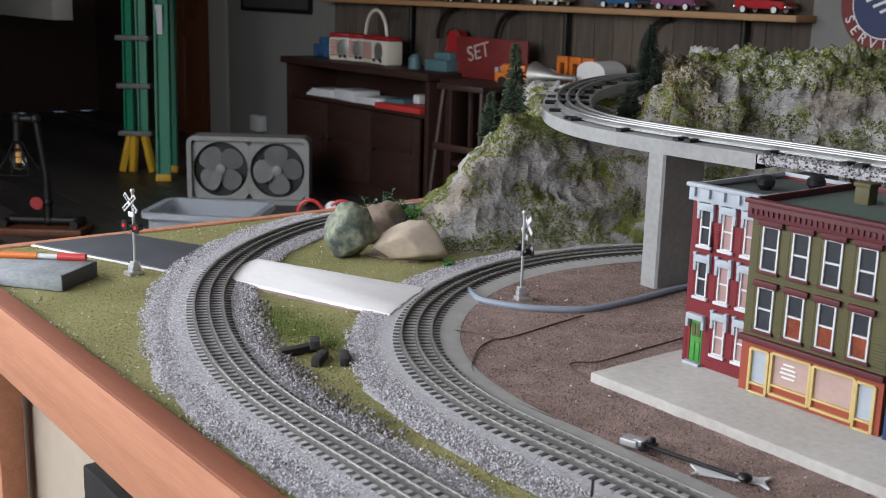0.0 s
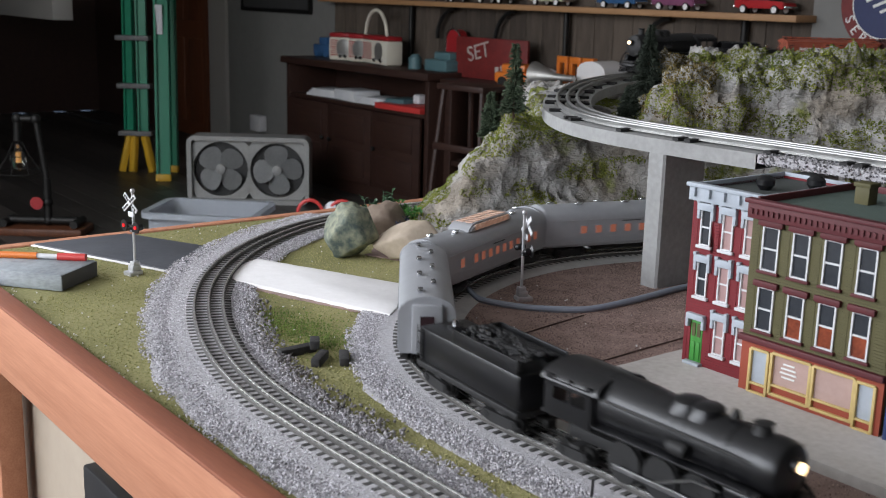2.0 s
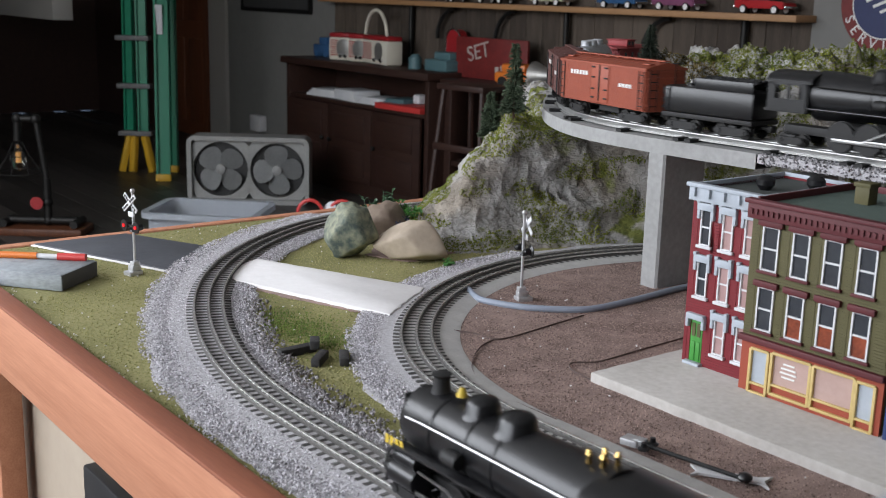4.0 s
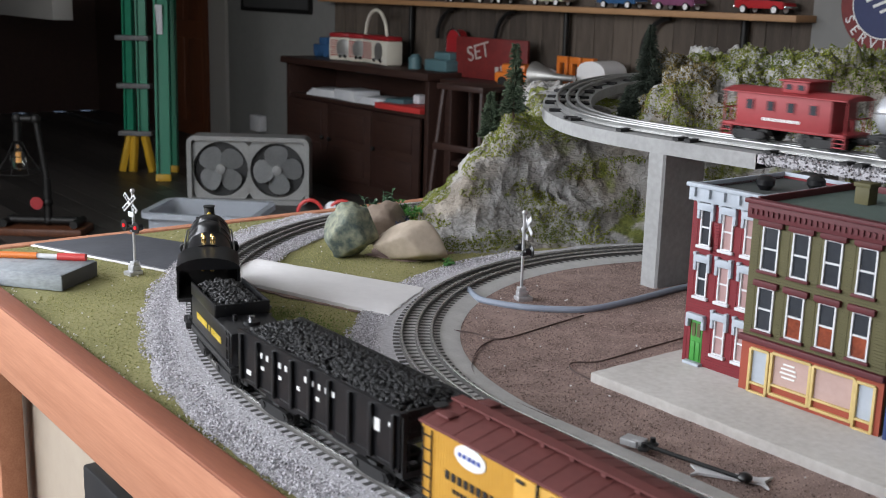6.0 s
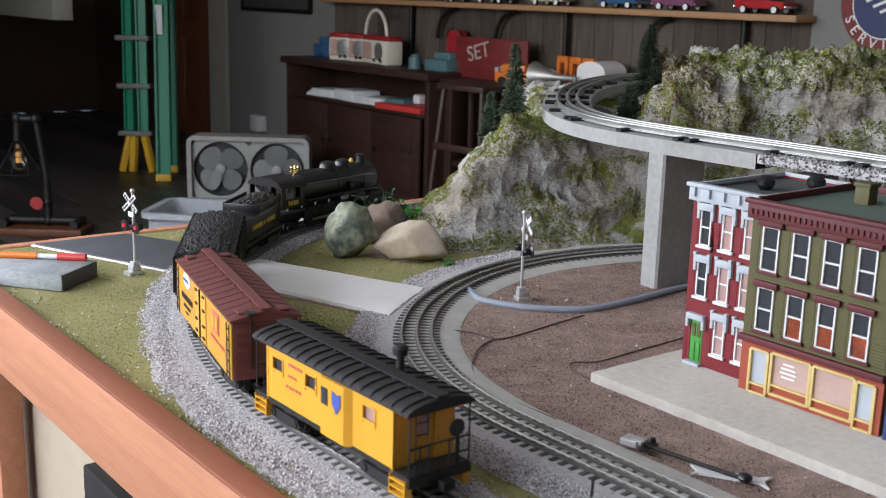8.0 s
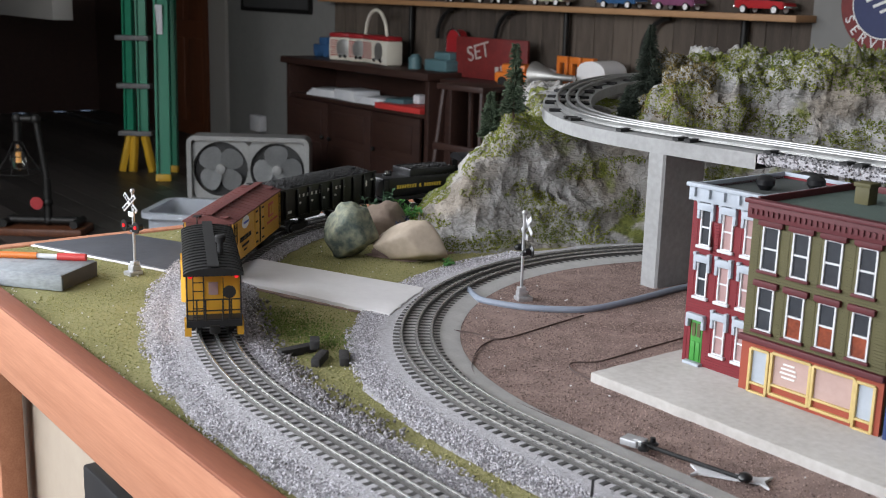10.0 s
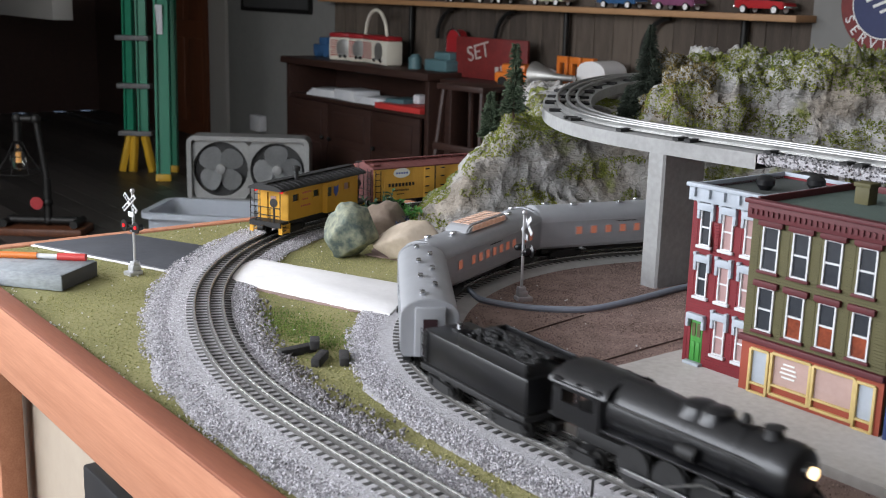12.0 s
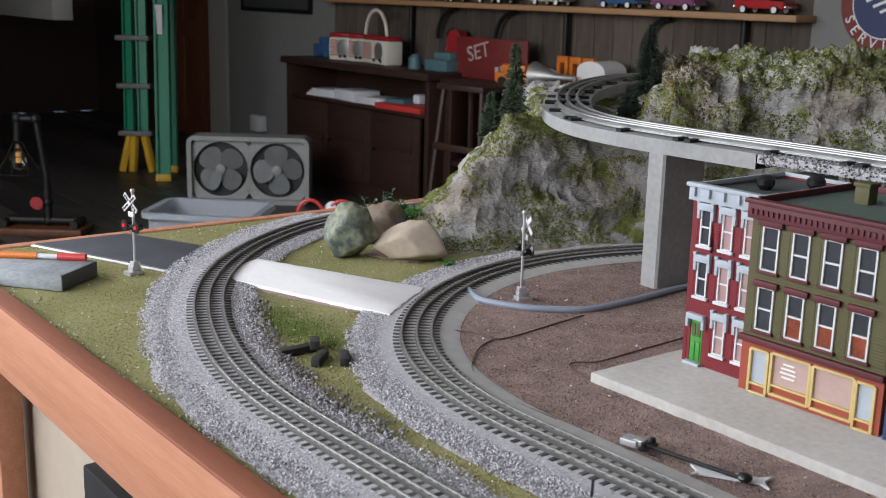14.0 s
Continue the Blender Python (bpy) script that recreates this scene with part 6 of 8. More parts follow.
# ------------------------------------------------------------------ crossing signals
def crossing_signal(at, turn, label):
    root = thing("crossing_signal", pose(*at, 0, 0, turn), label, "signal", "crossing signals")
    bm = boxes(((0.020, 0.016, 0.006), (0, 0, 0.003)), ((0.013, 0.011, 0.007), (0.002, 0, 0.0095)), ((0.010, 0.009, 0.006), (0.003, 0, 0.0155)), bevel=0.0008)
    part("base", bm, M["signal_silver"], root, "silver stepped base")
    bm = bmesh.new()
    add_cyl(bm, 0.0019, 0.100, (0.003, 0, 0.062), "z", 10)
    add_ball(bm, 0.0034, (0.003, 0, 0.1135), seg=12)
    part("post", bm, M["signal_silver"], root, "silver post with ball finial")
    for k, a in enumerate((38, -38)):
        bm = boxes(((0.0016, 0.034, 0.0062), (0, 0, 0)), bevel=0.0004)
        b = part("crossbuck_board", bm, M["trim_white"], root, "white crossbuck board", at=pose(-0.0005 - 0.0018 * k, 0, 0.098, a, 0, 0))
        bm = boxes(*[((0.0006, 0.003, 0.0032), (-0.001, -0.013 + j * 0.0044, 0)) for j in range(7) if j != 3])
        part("lettering", bm, M["black_matt"], b)
    bm = boxes(((0.0016, 0.012, 0.0072), (0, 0, 0.0825)), bevel=0.0004)
    part("track_sign", bm, M["trim_white"], root, "small white sign plate")
    box_part("lamp_arm", (0.0022, 0.030, 0.0030), (0, 0, 0.0665), M["black_matt"], root)
    for y in (-0.0130, 0.0130):
        bm = bmesh.new()
        add_lathe(bm, [(0.0072, -0.0012), (0.0078, 0.0), (0.0046, 0.0018), (0.0042, 0.0085), (0.0020, 0.011)], (-0.002, y, 0.0665), 18, Matrix.Rotation(math.pi / 2, 4, "Y"))
        h = part("lamp_hood", bm, M["black"], root, "black lamp hood")
        cyl_part("lens", 0.0024, 0.0016, (-0.0036, y, 0.0665), "x", M["signal_red"], h, "red lens")
        cyl_part("lens", 0.0022, 0.0016, (0.0076, y, 0.0665), "x", M["signal_red"], h, "red lens")
    bm = bmesh.new()
    add_lathe(bm, [(0.0046, 0.0), (0.0038, 0.003), (0.0015, 0.0045)], (0.002, 0, 0.0590), 14)
    part("bell", bm, M["black"], root)
    return root


crossing_signal((-0.413, 1.440, 0.0), 50, "silver crossing signal with white crossbuck beside the asphalt")
crossing_signal((0.103, 1.357, 0.002), -160, "silver crossing signal with white crossbuck beside the inner track")

# fallen signal
fallen = thing("fallen_signal", pose(0.169, 0.889, 0.004, 0, 0, -40), "fallen crossing signal lying on the brown ground", "signal")
bm = boxes(((0.016, 0.014, 0.006), (-0.004, 0, 0.006)), ((0.009, 0.010, 0.008), (0.004, 0.001, 0.006)), bevel=0.0008)
part("base", bm, M["signal_silver"], fallen, "bright silver base")
bm = bmesh.new()
add_rod(bm, (0.005, 0, 0.006), (0.100, 0, 0.0035), 0.0019, 10)
part("post", bm, M["black_matt"], fallen, "black post")
for y in both(0.0075):
    bm = bmesh.new()
    add_lathe(bm, [(0.0050, -0.0012), (0.0054, 0.0), (0.0026, 0.0015), (0.0024, 0.005)], (0.012, y, 0.006), 14)
    part("lamp_hood", bm, M["black"], fallen, "black lamp hood")
bm = bmesh.new()
add_ball(bm, 0.0062, (0.1, 0, 0.005), (1, 1, 0.7))
part("end_cap", bm, M["black"], fallen)
bm = bmesh.new()
add_prism(bm, [(-0.030, -0.010), (-0.024, -0.004), (0.024, -0.004), (0.032, -0.012), (0.027, 0.0), (0.033, 0.012), (0.022, 0.006), (-0.022, 0.007), (-0.033, 0.012), (-0.026, 0.001)], 0, 0.0022, "z")
solid("crossbuck_plate", bm, M["trim_white"], pose(0.236, 0.835, 0.0035, 0, 0, -20), "white plastic crossbuck plate lying flat", "sign plate")

# charred timbers
timbers = ((-0.152, 1.127, 40, 0.044, 0.0), (-0.135, 1.142, 96, 0.036, 0.004), (-0.125, 1.103, 80, 0.034, 0.0), (-0.100, 1.106, 97, 0.030, 0.0))
for x, y, a, L, z in timbers:
    bm = boxes(((L, 0.010, 0.0095), (0, 0, 0.0045)), bevel=0.0012)
    for v in bm.verts:
        v.co += noise.noise_vector(v.co * 90 + Vector((x, y, 0)) * 50) * 0.0007
    solid("timber", bm, M["charcoal"], pose(x, y, z, 0, 0 if z == 0 else 8, a), "short charred timber block on the grass", "timber", "loose timbers")

# hose
HOSE = [(0.034, 1.392), (0.044, 1.352), (0.060, 1.333), (0.10, 1.313), (0.145, 1.307), (0.185, 1.314), (0.242, 1.358), (0.30, 1.412), (0.345, 1.448), (0.40, 1.47)]
pts = []
for i in range(len(HOSE) - 1):
    p0, p1, p2, p3 = (HOSE[max(0, min(len(HOSE) - 1, i + k))] for k in (-1, 0, 1, 2))
    for j in range(6):
        t = j / 6
        pts.append(tuple(0.5 * (2 * p1[d] + (p2[d] - p0[d]) * t + (2 * p0[d] - 5 * p1[d] + 4 * p2[d] - p3[d]) * t * t + (3 * p1[d] - p0[d] - 3 * p2[d] + p3[d]) * t ** 3) for d in (0, 1)) + (0.0058,))
bm = bmesh.new()
add_tube(bm, pts, 0.0042, 10)
solid("hose", bm, M["hose"], Matrix(), "blue-grey flexible hose lying on the brown ground", "hose")

# grey block with a marker on it
B_AT, B_TURN = uv(0.271, 0.066), TURN + 129
block = thing("notebook_block", pose(B_AT.x, B_AT.y, 0.0, 0, 0, B_TURN), "grey marbled block lying on the grass", "block")
bm = boxes(((0.084, 0.16, 0.021), (0.042, 0.08, 0.0115)), bevel=0.001)
part("body", bm, M["book_side"], block)
bm = boxes(((0.0815, 0.001, 0.019), (0.042, -0.0003, 0.0115)))
part("end_face", bm, M["book_dark"], block, "dark end face")
marker = thing("marker_pen", pose(B_AT.x, B_AT.y, 0.0262, 0, 0, B_TURN), "orange marker pen with a red cap lying on the block", "pen")
q = (Vector((0.078, 0.012, 0)), Vector((0.050, 0.165, 0)))
d = (q[1] - q[0])
for nm, t0, t1, r, mat in (("cap", 0.0, 0.24, 0.0052, M["red"]), ("grip", 0.24, 0.42, 0.0034, M["trim_white"]), ("barrel", 0.42, 1.0, 0.0046, M["orange"])):
    bm = bmesh.new()
    add_rod(bm, q[0] + d * t0, q[0] + d * t1, r, 14)
    part(nm, bm, mat, marker)

# a lone dark stake near the inner track
bm = bmesh.new()
add_cyl(bm, 0.0012, 0.022, (0, 0, 0.010), "z", 8)
solid("stake", bm, M["charcoal"], pose(0.119, 0.79, 0.0, 8, 0, 0), "thin dark stake standing in the ballast", "stake")


# ------------------------------------------------------------------ model buildings
BASE_Z = 0.013
slab("pavement", ragged([(0.880, 0.388), (1.55, 0.388), (1.55, 0.675), (0.880, 0.675)], 0.0012, 4.0), 0.0, BASE_Z, M["base_board"], "pale plastered base board under the model shops", "pavement", bevel=0.002)


def facade_window(parent, x, z, w, h, hood, frame_mat, hood_mat, panes, front):
    """A sash window at height z with a hood, sill and two panes; the wall faces -y."""
    y = front
    bm = boxes(((w, 0.0022, 0.0016), (x, y - 0.0008, z + h / 2)), ((w, 0.0022, 0.0016), (x, y - 0.0008, z - h / 2)), ((w, 0.0022, 0.0016), (x, y - 0.0006, z)), ((0.0018, 0.0022, h), (x - w / 2 + 0.0009, y - 0.0008, z)), ((0.0018, 0.0022, h), (x + w / 2 - 0.0009, y - 0.0008, z)))
    f = part("window", bm, frame_mat, parent, "white sash window")
    for k, mat in enumerate(panes):
        box_part("pane", (w - 0.003, 0.0008, h / 2 - 0.0016), (x, y + 0.0002, z + (h / 4) * (1 if k == 0 else -1)), mat, f)
    if hood == "eared":
        bm = boxes(((w + 0.007, 0.0045, 0.0075), (x, y - 0.0022, z + h / 2 + 0.003)), ((0.0035, 0.004, 0.014), (x - w / 2 - 0.0018, y - 0.002, z + h / 2 - 0.003)), ((0.0035, 0.004, 0.014), (x + w / 2 + 0.0018, y - 0.002, z + h / 2 - 0.003)), ((0.004, 0.005, 0.003), (x - w / 2 - 0.0018, y - 0.0026, z + h / 2 + 0.0075)), ((0.004, 0.005, 0.003), (x + w / 2 + 0.0018, y - 0.0026, z + h / 2 + 0.0075)), bevel=0.0004)
        sill = ((w + 0.005, 0.004, 0.003), (x, y - 0.002, z - h / 2 - 0.002))
    else:
        bm = boxes(((w + 0.008, 0.0045, 0.0055), (x, y - 0.0022, z + h / 2 + 0.0038)), ((w + 0.004, 0.003, 0.003), (x, y - 0.0015, z + h / 2 + 0.0015)), bevel=0.0004)
        sill = ((w + 0.005, 0.004, 0.0028), (x, y - 0.002, z - h / 2 - 0.002))
    part("hood", bm, hood_mat, f)
    part("sill", boxes(sill, bevel=0.0004), frame_mat if hood == "eared" else hood_mat, f)
    return f


def wall_with_holes(name, parent, w, z0, z1, holes, front, mat, label=""):
    """A 4 mm wall facing -y from x 0 to w with rectangular openings (x, z, width, height)."""
    xs = sorted({0.0, w, *[v for x, z, a, b in holes for v in (x - a / 2, x + a / 2)]})
    zs = sorted({z0, z1, *[v for x, z, a, b in holes for v in (z - b / 2, z + b / 2)]})
    bm = bmesh.new()
    for xa, xb in zip(xs, xs[1:]):
        for za, zb in zip(zs, zs[1:]):
            cx_, cz_ = (xa + xb) / 2, (za + zb) / 2
            if not any(abs(cx_ - x) < a / 2 and abs(cz_ - z) < b / 2 for x, z, a, b in holes):
                add_box(bm, (xb - xa, 0.003, zb - za), (cx_, front + 0.0015, cz_))
    bmesh.ops.remove_doubles(bm, verts=bm.verts, dist=1e-6)
    return part(name, bm, mat, parent, label)


def brick_courses(parent, w, z0, z1, holes, front, mat):
    """Thin raised courses of siding between the openings."""
    bm = bmesh.new()
    z = z0 + 0.002
    while z < z1 - 0.001:
        spans = [(0.001, w - 0.001)]
        for x, hz, a, b in holes:
            if abs(z - hz) < b / 2 + 0.001:
                nxt = []
                for p, q2 in spans:
                    lo, hi = x - a / 2 - 0.001, x + a / 2 + 0.001
                    if lo > p:
                        nxt.append((p, min(q2, lo)))
                    if hi < q2:
                        nxt.append((max(p, hi), q2))
                spans = [s for s in nxt if s[1] - s[0] > 0.001]
        for p, q2 in spans:
            add_box(bm, (q2 - p, 0.0006, 0.0021), ((p + q2) / 2, front - 0.0002, z))
        z += 0.0029
    return part("siding", bm, mat, parent)


def roof_box(parent, w, y0, y1, z, mat, trim):
    box_part("roof", (w, y1 - y0, 0.003), (w / 2, (y0 + y1) / 2, z - 0.006), mat, parent, "dark tarred flat roof")
    for s, at in (((w, 0.003, 0.008), (w / 2, y1 - 0.0015, z - 0.002)), ((0.003, y1 - y0, 0.008), (0.0015, (y0 + y1) / 2, z - 0.002)), ((0.003, y1 - y0, 0.008), (w - 0.0015, (y0 + y1) / 2, z - 0.002))):
        part("parapet", boxes((s, at), bevel=0.0004), trim, parent, "roof parapet")


# red house
W1, TOP1 = 0.0855, 0.200
red = thing("model_house", at_uv(0.9045, 0.496, BASE_Z), "red model town house with white windows and green door", "model building", "model buildings")
H1 = TOP1 - BASE_Z
cols, rows = (0.0185, 0.0455, 0.0725), (0.144, 0.091, 0.036)
win1 = [(x, z, 0.0135, 0.036) for x in cols for z in rows if not (x == cols[0] and z == rows[2])]
door_hole = (0.0165, 0.0235, 0.016, 0.047)
wall_with_holes("front_wall", red, W1, 0, H1, win1 + [door_hole], 0.0, M["brick_red"], "red front wall")
brick_courses(red, W1, 0, H1 - 0.018, [(x, z, a + 0.006, b + 0.012) for x, z, a, b in win1 + [door_hole]], 0.0, M["brick_red"])
for i, (x, z, a, b) in enumerate(win1):
    panes = (M["pane_dark"], M["pane_dark"]) if x == cols[0] else (M["pane_pink"], M["pane_pink"])
    facade_window(red, x, z, a, b, "eared", M["trim_white"], M["trim_blue"], panes, 0.0)
bm = boxes(((0.015, 0.002, 0.046), (0.0165, 0.001, 0.0235)), ((0.005, 0.001, 0.020), (0.0133, -0.0004, 0.014)), ((0.005, 0.001, 0.020), (0.0197, -0.0004, 0.014)), bevel=0.0004)
dr = part("door", bm, M["door_green"], red, "green panelled double door")
for x in (0.0133, 0.0197):
    box_part("pane", (0.0042, 0.0008, 0.014), (x, -0.0005, 0.0365), M["olive"], dr)
part("door_hood", boxes(((0.022, 0.006, 0.006), (0.0165, -0.003, 0.051)), ((0.0035, 0.005, 0.012), (0.0065, -0.0025, 0.045)), ((0.0035, 0.005, 0.012), (0.0265, -0.0025, 0.045)), bevel=0.0005), M["trim_blue"], red, "pale blue door hood")
part("door_step", boxes(((0.021, 0.007, 0.003), (0.0165, -0.0035, 0.0015)), bevel=0.0005), M["trim_blue"], red)
bm = boxes(((W1 + 0.004, 0.006, 0.016), (W1 / 2, -0.003, H1 - 0.009)), ((W1 + 0.008, 0.009, 0.004), (W1 / 2, -0.0045, H1 - 0.001)), *[((0.003, 0.009, 0.009), (0.006 + k * (W1 - 0.012) / 4, -0.0048, H1 - 0.008)) for k in range(5)], bevel=0.0005)
part("cornice", bm, M["trim_blue"], red, "pale blue bracketed cornice")
for nm, s, at in (("side_wall", (0.003, 0.142, H1 - 0.004), (0.0015, 0.0745, H1 / 2 - 0.002)), ("side_wall", (0.003, 0.142, H1 - 0.004), (W1 - 0.0015, 0.0745, H1 / 2 - 0.002)), ("back_wall", (W1 - 0.006, 0.003, H1 - 0.004), (W1 / 2, 0.1440, H1 / 2 - 0.002))):
    box_part(nm, s, at, M["brick_red"], red)
roof_box(red, W1, 0.004, 0.146, H1 - 0.002, M["roof_dark"], M["trim_blue"])
for x, y in ((0.040, 0.060), (0.068, 0.105)):
    bm = bmesh.new()
    add_lathe(bm, [(0.0055, 0), (0.0062, 0.002), (0.0095, 0.006), (0.0095, 0.011), (0.006, 0.0145), (0.001, 0.0155)], (x, y, H1 - 0.007), 16)
    part("roof_fan", bm, M["black"], red, "black round roof ventilator")

# olive shop
W2, TOP2 = 0.150, 0.198
shop = thing("model_shop", at_uv(0.9915, 0.4775, BASE_Z), "olive model shop with orange brick and yellow shopfront", "model building", "model buildings")
H2 = TOP2 - BASE_Z
cols2, rows2 = (0.0225, 0.0555, 0.0885, 0.1225), (0.142, 0.084)
win2 = [(x, z, 0.0185, 0.041) for x in cols2 for z in rows2]
SHOP_Z = 0.052
wall_with_holes("front_wall", shop, W2, SHOP_Z, H2, win2, 0.0, M["olive"], "olive front wall")
brick_courses(shop, W2, SHOP_Z, H2 - 0.02, [(x, z, a + 0.006, b + 0.010) for x, z, a, b in win2], 0.0, M["olive"])
for x, z, a, b in win2:
    low = z == rows2[1]
    panes = (M["pane_dark"], M["pane_orange"] if (low and x > 0.05) else M["pane_dark"])
    facade_window(shop, x, z, a, b, "plain", M["trim_white"], M["trim_red"], panes, 0.0)
bm = boxes(((W2 + 0.004, 0.007, 0.015), (W2 / 2, -0.0035, H2 - 0.0085)), ((W2 + 0.008, 0.010, 0.004), (W2 / 2, -0.005, H2 + 0.0005)), bevel=0.0006)
for k in range(26):
    add_box(bm, (0.003, 0.0015, 0.005), (0.003 + k * (W2 - 0.006) / 25, -0.0078, H2 - 0.009))
part("cornice", bm, M["trim_red"], shop, "dark red cornice")
part("string_course", boxes(((W2 + 0.003, 0.006, 0.006), (W2 / 2, -0.003, SHOP_Z + 0.001)), bevel=0.0006), M["trim_red"], shop, "dark red string course")
open_shop = [(0.022, 0.022, 0.020, 0.043), (0.057, 0.025, 0.042, 0.040), (0.102, 0.025, 0.042, 0.040), (0.134, 0.022, 0.018, 0.043)]
wall_with_holes("shop_wall", shop, W2, 0.0, SHOP_Z, open_shop, 0.0, M["brick_orange"], "orange brick shop wall")
for i, (x, z, a, b) in enumerate(open_shop):
    bm = boxes(((a, 0.0035, 0.0026), (x, -0.0006, z + b / 2)), ((a, 0.0035, 0.0026), (x, -0.0006, z - b / 2)), ((a, 0.0030, 0.0022), (x, -0.0004, z - b / 2 + 0.009)), ((0.0030, 0.0035, b), (x - a / 2, -0.0006, z)), ((0.0030, 0.0035, b), (x + a / 2, -0.0006, z)), bevel=0.0004)
    f = part("shop_window", bm, M["shop_yellow"], shop, "yellow framed shop window")
    box_part("pane", (a - 0.003, 0.001, b - 0.011), (x, 0.0012, z + 0.0045), M["pane_shop"] if a > 0.03 else M["trim_blue"], f)
    if i == 1:
        for k in range(4):
            w_ = (0.012, 0.016, 0.018, 0.014)[k]
            box_part("window_lettering", (w_, 0.0006, 0.0016), (x - 0.003, 0.0004, z + 0.012 - k * 0.0042), M["white"], f)
    if True:
        box_part("stall_panel", (a - 0.003, 0.001, 0.008), (x, 0.0012, z - b / 2 + 0.0045), M["brick_orange"], f)
for nm, s, at in (("side_wall", (0.003, 0.160, H2 - 0.004), (0.0015, 0.0835, H2 / 2 - 0.002)), ("side_wall", (0.003, 0.160, H2 - 0.004), (W2 - 0.0015, 0.0835, H2 / 2 - 0.002)), ("back_wall", (W2 - 0.006, 0.003, H2 - 0.004), (W2 / 2, 0.1620, H2 / 2 - 0.002))):
    box_part(nm, s, at, M["olive"], shop)
roof_box(shop, W2, 0.004, 0.164, H2 + 0.001, M["roof_green"], M["trim_red"])
bm = boxes(((0.015, 0.015, 0.020), (0.055, 0.095, H2 + 0.004)), ((0.018, 0.018, 0.004), (0.055, 0.095, H2 + 0.015)), bevel=0.0006)
part("chimney", bm, M["olive"], shop, "olive brick chimney")

# navy shop, only its edge shows
W3, H3 = 0.12, 0.165
navy = thing("model_shop", at_uv(1.146, 0.4775, BASE_Z), "navy and cream model shop with a flat roof", "model building", "model buildings")
box_part("body", (W3, 0.15, H3), (W3 / 2, 0.079, H3 / 2), M["shop_yellow"], navy, "cream walls")
part("shop_front", boxes(((W3, 0.006, 0.060), (W3 / 2, 0.001, 0.030)), ((W3, 0.010, 0.006), (W3 / 2, 0.0, 0.062)), bevel=0.0006), M["navy"], navy, "navy shop front")
box_part("pilaster", (0.006, 0.003, 0.050), (0.010, -0.003, 0.027), M["trim_white"], navy)
box_part("cornice", (W3 + 0.004, 0.012, 0.008), (W3 / 2, 0.0, H3 - 0.004), M["navy"], navy)

# white lattice mast beside the houses
mast = thing("lattice_mast", at_uv(1.075, 0.56, BASE_Z), "white lattice mast standing behind the model shop", "mast")
mx = to_uv(0.475, 1.135)
mast.matrix_basis = at_uv(mx[0], mx[1], 0.0)
bm = bmesh.new()
for a, b in ((-0.005, -0.005), (0.005, -0.005), (0.005, 0.005), (-0.005, 0.005)):
    add_rod(bm, (a, b, 0.0), (a, b, 0.27), 0.0008, 6)
for k in range(14):
    z = 0.012 + k * 0.019
    for p, q2 in (((-0.005, -0.005), (0.005, -0.005)), ((0.005, -0.005), (0.005, 0.005)), ((0.005, 0.005), (-0.005, 0.005)), ((-0.005, 0.005), (-0.005, -0.005))):
        add_rod(bm, (*p, z), (*q2, z + 0.019), 0.0005, 5)
        add_rod(bm, (*p, z), (*q2, z), 0.0005, 5)
part("lattice", bm, M["trim_white"], mast)
box_part("platform", (0.03, 0.012, 0.002), (-0.012, 0, 0.205), M["trim_white"], mast)


